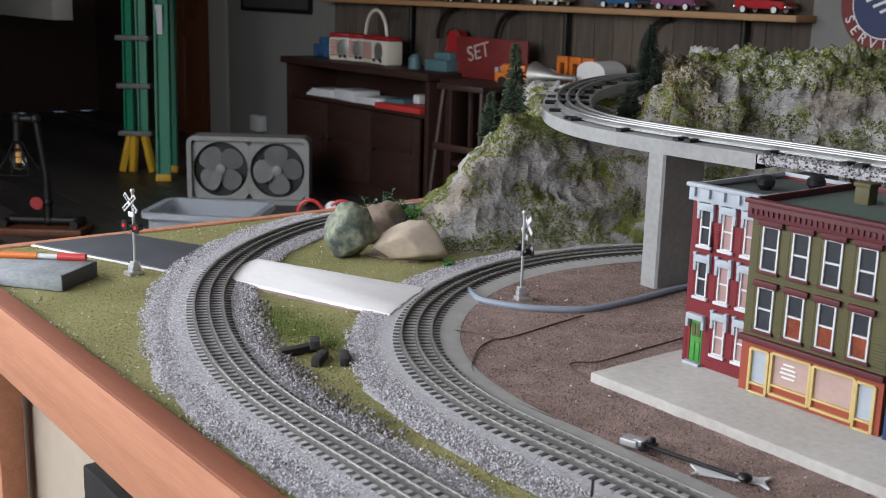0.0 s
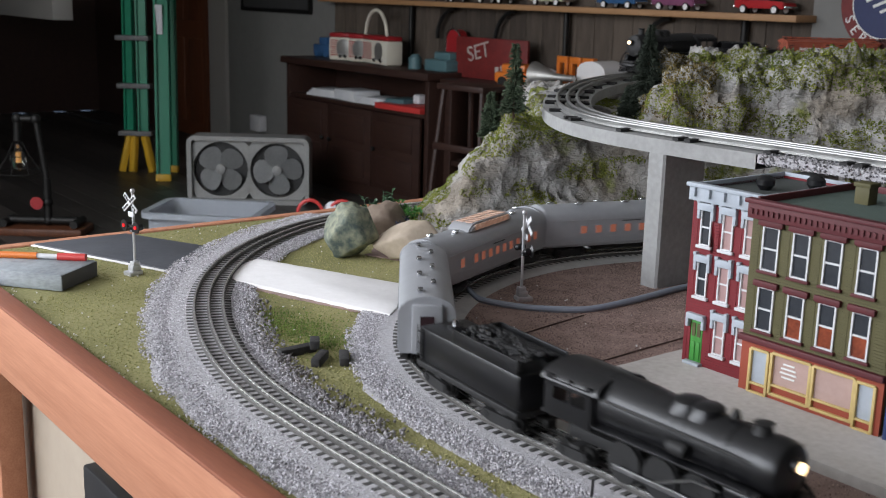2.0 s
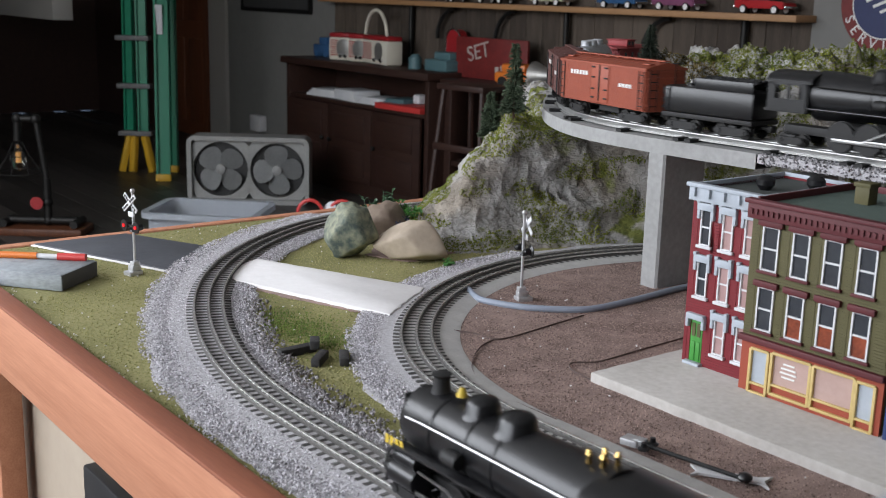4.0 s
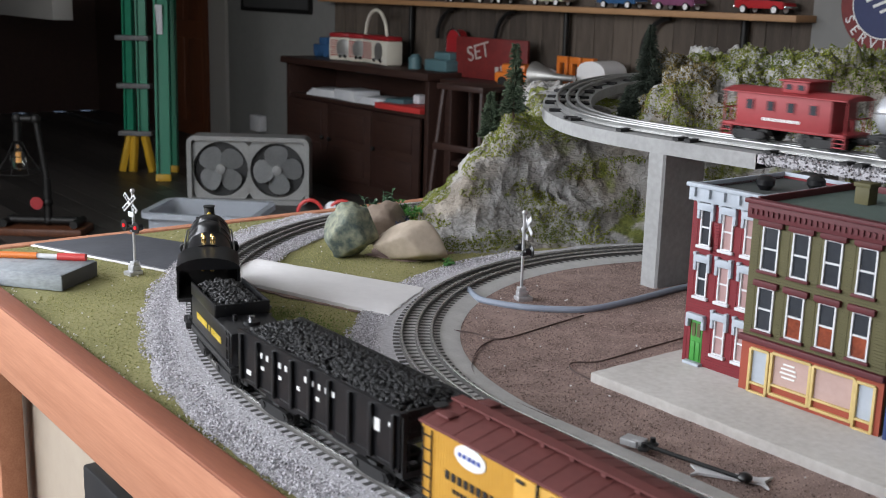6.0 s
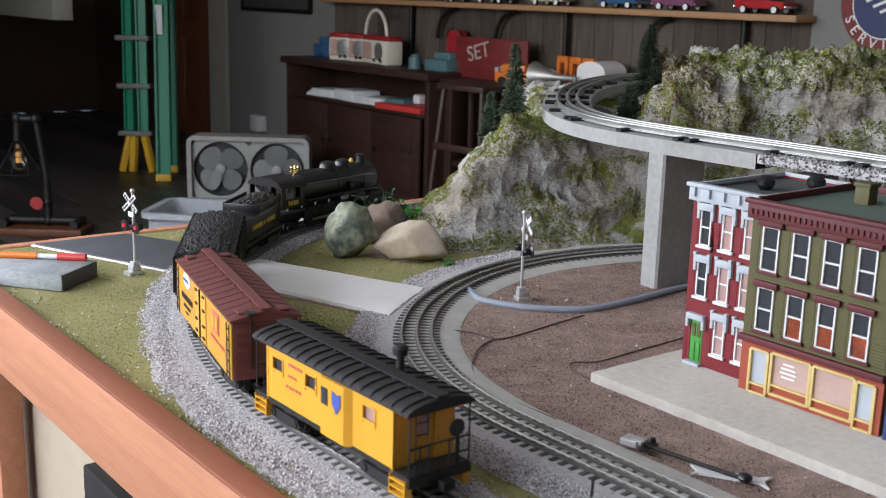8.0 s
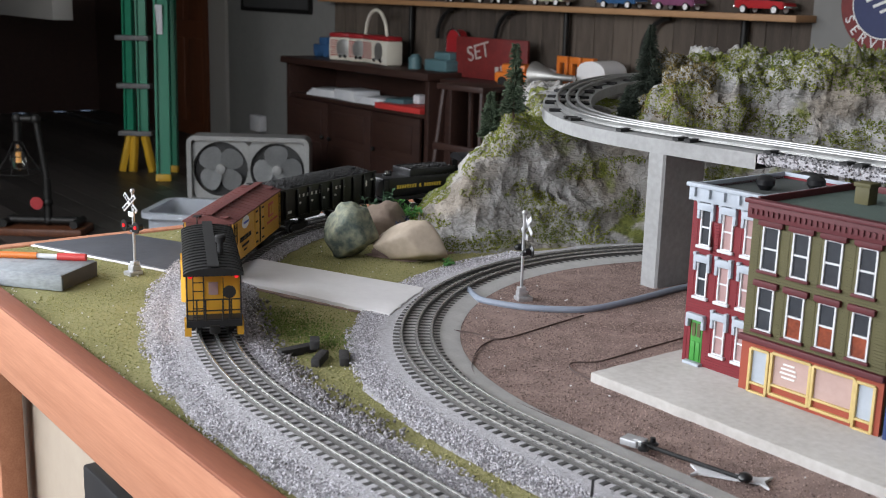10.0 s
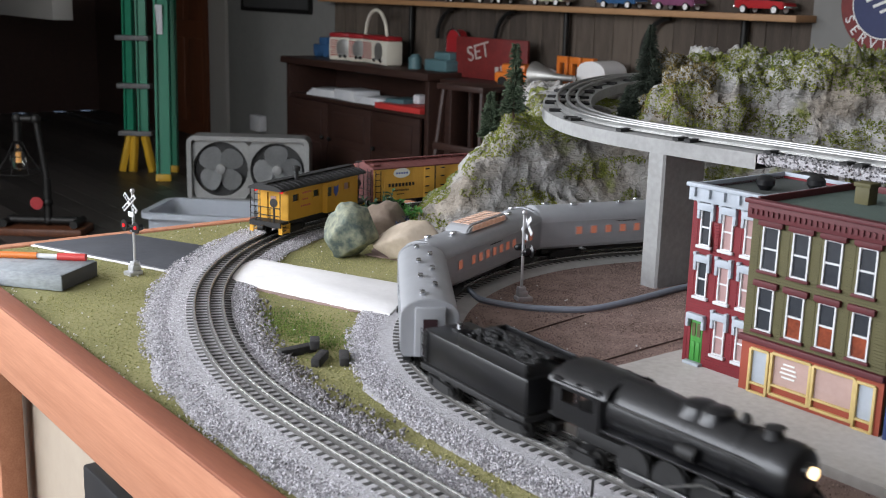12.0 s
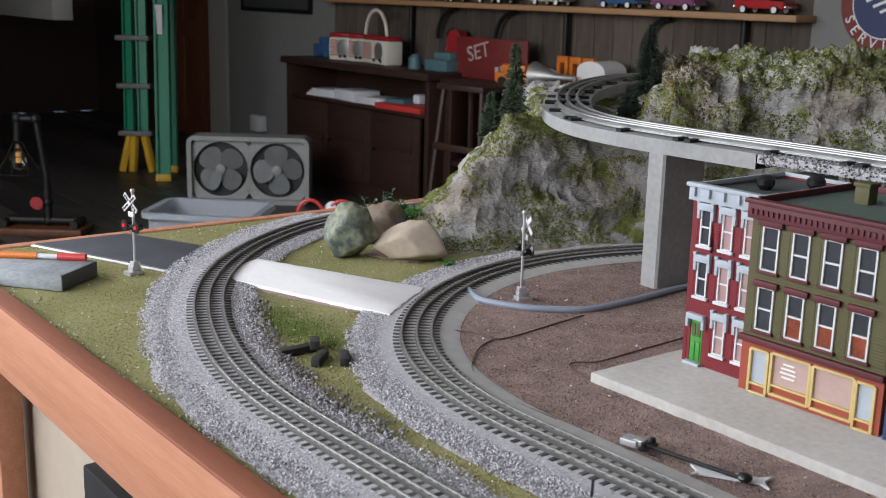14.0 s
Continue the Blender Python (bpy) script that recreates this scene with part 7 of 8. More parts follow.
# ------------------------------------------------------------------ ballast stones, turf and crumbs
def stones():
    rng = np.random.default_rng(21)
    pts, size = [], []
    for track, s0, s1, lo, hi, n in ((OUTER, -0.25, 1.25, -0.060, 0.082, 42000), (INNER, -0.25, 0.98, 0.026, 0.080, 19000), (INNER, 0.98, 1.3, 0.026, 0.05, 700)):
        s = rng.uniform(s0, s1, n)
        o = rng.uniform(lo, hi, n)
        x = np.array([track.xy(v) for v in s])
        h = np.array([track.heading(v) for v in s])
        edge = np.minimum(o - lo, hi - o)
        ok = (edge > 0.014 * rng.random(n) ** 2 + 0.004 * np.sin(s * 55) * np.sin(o * 20)) & ((np.abs(o) > 0.0265) | (rng.random(n) < 0.15))
        px, py = x[:, 0] - np.sin(h) * o, x[:, 1] + np.cos(h) * o
        # keep the two roads clear
        d = np.stack([px - CORNER.x, py - CORNER.y], 1)
        a, b = d @ np.array(U[:2]), d @ np.array(V[:2])
        road = (np.abs((b - 0.355) - 0.41 * (a - 0.42)) < 0.050) & (a > 0.30) & (a < 0.60) & (o * (1 if track is INNER else -1) > 0.034)
        ok &= ~road & ~((a < 0.16) & (b < 0.30) & (b > 0.14))
        z = np.where(np.abs(o) > 0.0265, 0.0035 + 0.0022 * np.minimum(1, edge / 0.02), 0.0042)
        big = np.where(np.abs(o) > 0.0265, rng.uniform(0.0007, 0.0016, n), rng.uniform(0.0005, 0.0010, n))
        pts.append(np.stack([px, py, z], 1)[ok])
        size.append(big[ok])
    me = scatter_mesh("ballast_stones", np.concatenate(pts), np.concatenate(size))
    me.materials.append(M["ballast"])
    tagged(new("ballast_stones", me), "loose grey ballast stones along the tracks", "ballast", kind="stuff")
    # brown-grey lumps heaped between the tracks
    n = 1500
    s = rng.uniform(0.22, 0.72, n)
    o = -(0.040 + 0.034 * rng.beta(1.2, 1.8, n))
    x = np.array([OUTER.xy(v) for v in s])
    h = np.array([OUTER.heading(v) for v in s])
    keep = rng.random(n) < 0.35 + 0.65 * (np.array([noise.noise(Vector((v * 22, w * 60, 2))) for v, w in zip(s, o)]) > 0)
    me = scatter_mesh("lumps", np.stack([x[:, 0] - np.sin(h) * o, x[:, 1] + np.cos(h) * o, rng.uniform(0.003, 0.0062, n)], 1)[keep], rng.uniform(0.0008, 0.0027, n)[keep])
    me.materials.append(M["lump"])
    tagged(new("ballast_lumps", me), "brown-grey crumbled ballast lumps between the tracks", "ballast", kind="stuff")
    # stones on the ballasted part of the high deck
    n = 2600
    s, o = rng.uniform(-0.35, 0.125, n), rng.uniform(-0.041, 0.041, n)
    side = rng.random(n) < 0.55
    o = np.where(side, rng.uniform(0.036, 0.043, n), o)
    x = np.array([HIGH.xy(v) for v in s])
    h = np.array([HIGH.heading(v) for v in s])
    z = np.where(side, DECK_TOP - rng.uniform(0, 0.012, n), DECK_TOP + 0.001)
    me = scatter_mesh("deck_stones", np.stack([x[:, 0] - np.sin(h) * o, x[:, 1] + np.cos(h) * o, z], 1), rng.uniform(0.0012, 0.0022, n))
    me.materials.append(M["deck_stone"])
    tagged(new("deck_stones", me), "grey ballast glued along the high deck", "ballast", kind="stuff")


def turf():
    rng = np.random.default_rng(33)
    n = 95000
    a, b = rng.uniform(0.0, 1.35, n), rng.uniform(0.002, 0.66, n)
    px, py = CORNER.x + U.x * a + V.x * b, CORNER.y + U.y * a + V.y * b
    do, so = OUTER.gap(px, py)
    di, si = INNER.gap(px, py)
    ok = (do > 0.062) & ((si > 0) & (di > 0.068)) & (py > 0.55) & (px / py < 0.45)
    hollow = (np.abs((b - 0.355) - 0.41 * (a - 0.42)) < 0.058) & (a > 0.25) & (a < 0.61)
    asphalt = (b > 0.112 + 0.42 * a) & (b < 0.262 + 0.46 * a) & (a < 0.30) & (so > 0)
    ok &= ~hollow & ~asphalt & ~((a < 0.28) & (b < 0.13) & (a > 0.12) & (b - 0.03 < 1.15 * (a - 0.15)))
    # thin patches
    patch = np.array([noise.noise(Vector((x, y, 0)) * 16) for x, y in zip(px, py)])
    ok &= rng.random(n) < 0.75 + 0.5 * patch
    pts = np.stack([px, py, rng.uniform(0, 0.0012, n)], 1)
    me = scatter_mesh("turf", pts[ok], rng.uniform(0.00045, 0.0010, n)[ok], (0.5, 1.4))
    me.materials.append(M["tuft"])
    tagged(new("turf", me), "short green scatter turf on the tabletop", "grass", kind="stuff")
    # pale crumbs on the turf, the earth and the plank edge
    n = 900
    a, b = rng.uniform(0.0, 1.2, n), rng.uniform(-0.018, 0.62, n)
    b = np.where(rng.random(n) < 0.3, rng.uniform(-0.018, 0.02, n), b)
    px, py = CORNER.x + U.x * a + V.x * b, CORNER.y + U.y * a + V.y * b
    do, so = OUTER.gap(px, py)
    di, si = INNER.gap(px, py)
    ok = (do > 0.06) & (di > 0.06) & (rng.random(n) < np.where((si < 0), 0.25, 0.8))
    me = scatter_mesh("crumbs", np.stack([px, py, np.where(si < 0, 0.0040, np.where(b < 0, 0.0035, 0.0016))], 1)[ok], rng.uniform(0.0007, 0.0016, n)[ok])
    me.materials.append(M["white_paint"])
    tagged(new("crumbs", me), "pale stone crumbs scattered over the tabletop", "gravel", kind="stuff")
    # bright green patch by the timbers
    n = 2600
    g = rng.normal(0, 1, (n, 2))
    px, py = -0.165 + 0.045 * g[:, 0] + 0.012 * g[:, 1], 1.215 - 0.045 * g[:, 0] + 0.02 * g[:, 1]
    di, si = INNER.gap(px, py)
    do, so = OUTER.gap(px, py)
    ok = (di > 0.07) & (do > 0.06)
    me = scatter_mesh("weeds", np.stack([px, py, rng.uniform(0.0008, 0.0030, n)], 1)[ok], rng.uniform(0.0005, 0.0012, n)[ok], (0.5, 1.5))
    me.materials.append(M["weed"])
    tagged(new("weeds", me), "bright green foam weeds near the timbers", "weeds", kind="stuff")


def grains():
    """Loose cork grains over the brown ground inside the inner loop."""
    rng = np.random.default_rng(52)
    n = 90000
    px, py = rng.uniform(-0.05, 0.50, n), rng.uniform(0.72, 1.62, n)
    di, si = INNER.gap(px, py)
    ok = (si < 0) & (di > 0.050) & (np.abs(px / py) < 0.45)
    d = np.stack([px - CORNER.x, py - CORNER.y], 1)
    a, b = d @ np.array(U[:2]), d @ np.array(V[:2])
    ok &= ~((a > 0.878) & (b > 0.386))
    k = int(ok.sum())
    me = scatter_mesh("grains", np.stack([px[ok], py[ok], rng.uniform(0.0022, 0.0036, k)], 1), rng.uniform(0.0004, 0.00095, k))
    me.materials.append(M["grain"])
    tagged(new("cork_grains", me), "reddish brown cork grains on the ground", "gravel", kind="stuff")


stones()
turf()
grains()


def ground_line(points, width):
    """A thin dark line drawn on the brown ground."""
    bm = bmesh.new()
    fine = []
    for i in range(len(points) - 1):
        p0, p1, p2, p3 = (points[max(0, min(len(points) - 1, i + k))] for k in (-1, 0, 1, 2))
        for j in range(8):
            t = j / 8
            fine.append([0.5 * (2 * p1[d] + (p2[d] - p0[d]) * t + (2 * p0[d] - 5 * p1[d] + 4 * p2[d] - p3[d]) * t * t + (3 * p1[d] - p0[d] - 3 * p2[d] + p3[d]) * t ** 3) for d in (0, 1)])
    rows = []
    for i, (x, y) in enumerate(fine):
        q0, q1 = fine[max(0, i - 1)], fine[min(len(fine) - 1, i + 1)]
        h = math.atan2(q1[1] - q0[1], q1[0] - q0[0])
        w = width * (0.7 + 0.6 * noise.noise(Vector((x, y, 0)) * 120))
        rows.append([bm.verts.new((x - math.sin(h) * o, y + math.cos(h) * o, z)) for o, z in ((-w, 0.003), (-w * 0.4, 0.0048), (w * 0.4, 0.0048), (w, 0.003))])
    for a, b in zip(rows, rows[1:]):
        for k in range(3):
            bm.faces.new((a[k], b[k], b[k + 1], a[k + 1]))
    bmesh.ops.recalc_face_normals(bm, faces=bm.faces)
    return solid("ground_line", bm, M["line"], Matrix(), "thin dark crease line on the brown cork ground", "line", "ground lines")


ground_line([(0.015, 1.216), (0.038, 1.207), (0.06, 1.188), (0.079, 1.196), (0.118, 1.236), (0.177, 1.297)], 0.0004)
ground_line([(0.06, 1.186), (0.043, 1.156), (0.034, 1.108), (0.035, 1.072), (0.051, 1.024), (0.076, 0.988), (0.11, 0.948)], 0.0004)
ground_line([(0.276, 1.211), (0.217, 1.161), (0.168, 1.119), (0.14, 1.113), (0.135, 1.095), (0.145, 1.073), (0.173, 1.034), (0.206, 0.998)], 0.0004)


# ------------------------------------------------------------------ the room behind the table
PW = B1 - 0.022                      # face of the plank wall
wall_box("wall_plaster", -7.42, -5.44, B1 - 0.02, B1, FLOOR, TOP, M["plaster"], "grey painted stretch of wall beside the door")
wall_box("wall_grey_end", -1.40, 1.5, B1 - 0.04, B1, FLOOR, TOP, M["plaster"], "grey painted wall behind the round sign")
# dark opening left of the door: its darkness is in the wall colour
wall_box("wall_dark_end", A0, -8.35, B1 - 0.03, B1, FLOOR, TOP, M["cabinet"], "near-black wall beside the door in place of a dark opening")
wall_box("door_jamb", -7.46, -7.14, B1 - 0.05, B1, FLOOR, TOP, M["plaster_light"], "pale painted door jamb", 0.006)
wall_box("baseboard", -7.12, -5.46, B1 - 0.035, B1 - 0.02, FLOOR, FLOOR + 0.1, M["plaster_light"], "pale baseboard along the grey wall")
door = thing("door_1", at_uv(-8.30, B1 - 0.04, FLOOR), "dark brown panelled wooden door", "door", kind="structure")
part("leaf", boxes(((0.80, 0.04, 2.05), (0.41, 0, 1.03)), bevel=0.004), M["door_wood"], door)
for x in (0.23, 0.60):
    for z, h in ((0.5, 0.75), (1.45, 0.85)):
        part("panel", boxes(((0.27, 0.02, h), (x, -0.018, z)), bevel=0.008), M["door_wood"], door)

# plank wall: every vertical board is a piece of its own
plank_wall = thing("plank_wall", at_uv(-5.44, B1, FLOOR), "weathered brown vertical plank wall behind the shelf", "wall", kind="structure")
one = finish("plank", boxes(((0.137, 0.016, TOP - FLOOR), (0.0, -0.010, (TOP - FLOOR) / 2)), bevel=0.003), M["panel"], 0)
for k in range(29):
    ob = new("plank", one)
    ob.parent = plank_wall
    ob.matrix_basis = pose(0.07 + k * 0.14, random.uniform(-0.003, 0.0), 0)

# floor boards
n_row = 0
floor_thing = thing("floor_boards", Matrix(), "dark wide wooden floor boards", "floor", kind="structure")
meshes = {}
for i in range(46):
    b = B0 + 0.07 + i * 0.14
    a = A0 - random.uniform(0, 1.5)
    while a < A1:
        L = random.choice((1.6, 2.2, 2.8))
        if L not in meshes:
            meshes[L] = finish("board", boxes(((L - 0.003, 0.1365, 0.012), (0, 0, 0)), bevel=0.0015), M["floor_wood"], 0)
        mid = a + L / 2
        if A0 < mid < A1 and b < B1:
            ob = new("board", meshes[L])
            ob.parent = floor_thing
            p = uv(mid, b, FLOOR - 0.006)
            ob.matrix_basis = pose(p.x, p.y, p.z, 0, 0, TURN)
        a += L

# cabinet
CW, CD, CT = 1.70, 0.43, -0.095
cab = thing("sideboard", at_uv(-5.41, 3.60, FLOOR), "dark brown wooden sideboard with an open shelf", "cabinet")
CH = CT - FLOOR
part("top", boxes(((CW + 0.06, CD + 0.03, 0.045), (CW / 2, CD / 2 - 0.01, CH - 0.0225)), bevel=0.006), M["cabinet"], cab)
for x in (0.02, CW - 0.02):
    part("side_panel", boxes(((0.04, CD - 0.02, CH - 0.045), (x, CD / 2, (CH - 0.045) / 2)), bevel=0.004), M["cabinet"], cab)
part("back_panel", boxes(((CW - 0.08, 0.015, CH - 0.05), (CW / 2, CD - 0.02, (CH - 0.05) / 2))), M["cabinet"], cab)
part("shelf_board", boxes(((CW - 0.08, CD - 0.04, 0.025), (CW / 2, CD / 2 - 0.005, CH - 0.265)), bevel=0.003), M["cabinet"], cab)
part("plinth", boxes(((CW - 0.08, CD - 0.06, 0.09), (CW / 2, CD / 2 + 0.01, 0.045)), bevel=0.003), M["cabinet"], cab)
for k in range(3):
    x = 0.055 + (k + 0.5) * (CW - 0.11) / 3
    w = (CW - 0.11) / 3 - 0.01
    bm = boxes(((w, 0.022, CH - 0.38), (x, 0.0, (CH - 0.38) / 2 + 0.1)), bevel=0.004)
    d = part("door", bm, M["cabinet"], cab)
    part("door_panel", boxes(((w - 0.14, 0.012, (CH - 0.38) * 0.36), (x, -0.012, 0.1 + (CH - 0.38) * 0.25)), bevel=0.006), M["cabinet"], d)
    part("door_panel", boxes(((w - 0.14, 0.012, (CH - 0.38) * 0.36), (x, -0.012, 0.1 + (CH - 0.38) * 0.72)), bevel=0.006), M["cabinet"], d)
    bm = bmesh.new()
    add_ball(bm, 0.016, (x + (w / 2 - 0.04) * (1 if k == 0 else -1), -0.028, 0.35))
    part("knob", bm, M["iron"], d, "dark iron knob")
SH = CT - 0.265 + 0.0125
for i, (a, w, h, mat) in enumerate(((-5.02, 0.34, 0.05, "paper"), (-4.72, 0.36, 0.07, "paper"), (-4.40, 0.30, 0.045, "paper"), (-4.16, 0.22, 0.06, "teal"))):
    st = thing("paper_stack", at_uv(a, 3.75, SH, (4, -6, 3, 8)[i]), "stack of pale papers and boxes on the sideboard shelf", "papers", "papers on the shelf")
    for k in range(3):
        box_part("ream", (w * (1 - 0.12 * k), 0.20, h / 3), (0.01 * k, 0.0, h / 6 + k * h / 3), M[mat], st, bevel=0.002)
solid("red_folder", boxes(((0.44, 0.22, 0.035), (0, 0, 0.0175)), bevel=0.003), M["red"], at_uv(-4.02, 3.70, SH, 4), "flat bright red folder on the sideboard shelf", "folder")
solid("white_cup", boxes(((0.07, 0.07, 0.06), (0, 0, 0.03)), bevel=0.012), M["paper"], at_uv(-4.0, 3.76, SH + 0.037), "small white box on the red folder", "box")


# portable radios
def radio(a, b, turn, w, label, carried=True):
    root = thing("portable_radio", at_uv(a, b, CT, turn), label, "radio", "radios")
    part("case", boxes(((w, 0.12, 0.155), (0, 0, 0.0775)), bevel=0.014), M["radio_cream"], root, "cream case")
    part("top_band", boxes(((w * 0.97, 0.118, 0.03), (0, 0, 0.168)), bevel=0.010), M["radio_red"], root, "dark red top")
    bm = bmesh.new()
    add_lathe(bm, [(0.058, 0.0), (0.058, 0.006), (0.045, 0.010), (0.01, 0.011)], (w * 0.22, -0.058, 0.085), 24, Matrix.Rotation(math.pi / 2, 4, "X"))
    part("dial", bm, M["aluminium"], root, "round dial")
    part("grille", boxes(*[((w * 0.36, 0.005, 0.006), (-w * 0.22, -0.061, 0.035 + 0.014 * k)) for k in range(8)]), M["radio_red"], root)
    for x in (w * 0.1, w * 0.34):
        cyl_part("knob", 0.012, 0.02, (x, -0.066, 0.03), "y", M["chrome"], root)
    if not carried:
        return root
    bm = bmesh.new()
    add_tube(bm, [(-w * 0.40 * math.cos(t) - w * 0.18, 0.0, 0.17 + 0.175 * math.sin(t)) for t in np.linspace(0.0, math.pi, 15)], 0.012, 8)
    part("handle", bm, M["radio_cream"], root, "cream carrying handle")
    return root


radio(-4.50, 3.80, -8, 0.40, "large cream and red portable radio with handle")
radio(-4.92, 3.78, 24, 0.17, "small cream and red portable radio beside the large one", False)
radio(-4.735, 3.80, 20, 0.14, "tall cream and red portable radio behind the others", False)
bm = bmesh.new()
add_cyl(bm, 0.042, 0.07, (0, 0, 0.035), "z", 18)
add_cyl(bm, 0.036, 0.02, (0, 0, 0.08), "z", 18, 0.02)
solid("tin_can", bm, M["teal"], at_uv(-4.06, 3.76, CT), "small pale teal tin on the sideboard", "tin")
solid("toy_till", boxes(((0.22, 0.16, 0.07), (0, 0, 0.035)), ((0.16, 0.10, 0.05), (0, 0.02, 0.09)), bevel=0.01), M["teal"], at_uv(-3.83, 3.82, CT), "teal metal toy cash register on the sideboard", "toy")
solid("toy_truck", boxes(((0.20, 0.11, 0.07), (0, 0, 0.055)), ((0.10, 0.10, 0.06), (0.02, 0, 0.11)), ((0.05, 0.12, 0.05), (-0.06, 0, 0.025)), ((0.05, 0.12, 0.05), (0.06, 0, 0.025)), bevel=0.012), M["blue_car"], at_uv(-5.24, 3.84, CT), "blue metal toy truck on the sideboard", "toy")
arch = thing("mantel_clock", at_uv(-3.86, 3.93, CT), "round-topped dark red clock on the sideboard", "clock")
bm = bmesh.new()
add_prism(bm, [(-0.07, 0.0), (0.07, 0.0), (0.07, 0.18)] + [(0.07 * math.cos(t), 0.18 + 0.07 * math.sin(t)) for t in np.linspace(0.2, math.pi - 0.2, 9)] + [(-0.07, 0.18)], -0.03, 0.03, "y")
part("case", bm, M["radio_red"], arch)
bm = bmesh.new()
add_tube(bm, [(0.072, -0.03, 0.0), (0.072, -0.03, 0.18)] + [(0.072 * math.cos(t), -0.03, 0.18 + 0.072 * math.sin(t)) for t in np.linspace(0.15, math.pi - 0.15, 11)] + [(-0.072, -0.03, 0.18), (-0.072, -0.03, 0.0)], 0.006, 8)
part("rim", bm, M["chrome"], arch, "chrome rim")

# low bench along the plank wall with signs and toys
bench = thing("work_bench", at_uv(-3.62, 3.62, FLOOR), "dark low wooden bench along the plank wall", "bench")
BZ = -0.12
part("top", boxes(((2.1, 0.40, 0.04), (1.05, 0.2, BZ - FLOOR - 0.02)), bevel=0.004), M["cabinet"], bench)
for x in (0.06, 1.05, 2.04):
    for y in (0.05, 0.35):
        part("leg", boxes(((0.06, 0.06, BZ - FLOOR - 0.04), (x, y, (BZ - FLOOR - 0.04) / 2)), bevel=0.004), M["cabinet"], bench)
part("lower_shelf", boxes(((2.0, 0.34, 0.03), (1.05, 0.2, 0.35)), bevel=0.004), M["cabinet"], bench)
for a, b, w, h, mat, label in ((-3.0, 3.80, 0.30, 0.22, "orange_brown", "rusty orange box below the bench"), (-2.4, 3.8, 0.4, 0.25, "iron", "dark crate below the bench")):
    solid("crate", boxes(((w, 0.25, h), (0, 0, h / 2)), bevel=0.006), M[mat], at_uv(a, b, FLOOR + 0.365), label, "crate", "crates")
sign = thing("red_sign", at_uv(-3.44, 3.86, BZ - 0.0, 4), "worn red metal sign leaning on the wall", "sign")
part("plate", boxes(((0.60, 0.02, 0.24), (0, 0, 0.12)), bevel=0.004), M["sign_red"], sign)
letters("lettering", "SET", 0.125, M["sign_white"], sign, pose(-0.10, -0.013, 0.155, 90, -14, 0), 0.002, "white letters")
part("lettering_bar", boxes(*[((0.030, 0.003, 0.035), (0.06 + k * 0.045, -0.012, 0.062 + 0.01 * k)) for k in range(3)]), M["sign_white"], sign)
for a, w, h, mat, label in ((-2.99, 0.15, 0.10, "white_paint", "small white cube box on the bench"), (-2.50, 0.20, 0.17, "white_paint", "white metal mailbox on the bench"), (-2.12, 0.16, 0.13, "sign_red", "dark red tin on the bench"), (-1.86, 0.14, 0.10, "blue_car", "blue tin on the bench")):
    bm = bmesh.new()
    o = [(-w / 2, 0), (w / 2, 0), (w / 2, h * 0.7)] + [(w / 2 * math.cos(t), h * 0.7 + h * 0.3 * math.sin(t)) for t in np.linspace(0.3, math.pi - 0.3, 7)] + [(-w / 2, h * 0.7)]
    add_prism(bm, o, -0.08, 0.08, "y")
    solid("tin_box", bm, M[mat], at_uv(a, 3.82, BZ), label, "box", "boxes on the bench")
digits = thing("number_blocks", at_uv(-2.77, 3.90, BZ), "orange number blocks standing on the bench", "blocks")
for k in range(3):
    bm = boxes(((0.085, 0.03, 0.035), (0.1 * (k - 1), 0, 0.0175)), ((0.085, 0.03, 0.035), (0.1 * (k - 1), 0, 0.155)), ((0.025, 0.03, 0.12), (0.1 * (k - 1) - 0.03, 0, 0.085)), ((0.025, 0.03, 0.12), (0.1 * (k - 1) + 0.03, 0, 0.085)), bevel=0.003)
    part("block", bm, M["orange"], digits)
toycar = thing("toy_car", at_uv(-2.98, 3.70, BZ, 14), "orange and red toy car on the bench", "toy")
part("body", boxes(((0.30, 0.12, 0.06), (0, 0, 0.05)), ((0.16, 0.11, 0.05), (-0.03, 0, 0.10)), bevel=0.014), M["orange"], toycar)
for x in (-0.09, 0.09):
    for y in (-0.06, 0.06):
        cyl_part("wheel", 0.028, 0.02, (x, y, 0.028), "y", M["iron"], toycar)
grinder = thing("funnel", at_uv(-2.72, 3.66, BZ, 10), "grey metal funnel lying on the bench", "funnel")
bm = bmesh.new()
add_lathe(bm, [(0.075, 0.0), (0.072, 0.004), (0.02, 0.14), (0.016, 0.26)], (-0.1, 0, 0.078), 20, Matrix.Rotation(math.pi / 2, 4, "Y"))
part("cone", bm, M["aluminium"], grinder)

# wooden step stool
stool = thing("step_stool", at_uv(-2.88, 3.30, FLOOR, 6), "old dark wooden step stool in front of the bench", "stool")
part("seat", boxes(((0.34, 0.26, 0.03), (0, 0, 0.86)), bevel=0.005), M["cabinet"], stool)
for x in (-1, 1):
    for y in (-1, 1):
        bm = bmesh.new()
        add_rod(bm, (x * 0.2, y * 0.17, 0), (x * 0.14, y * 0.10, 0.85), 0.016, 8)
        part("leg", bm, M["cabinet"], stool)
for z in (0.25, 0.55):
    part("rung", boxes(((0.34, 0.02, 0.035), (0, -0.14, z)), bevel=0.003), M["cabinet"], stool)

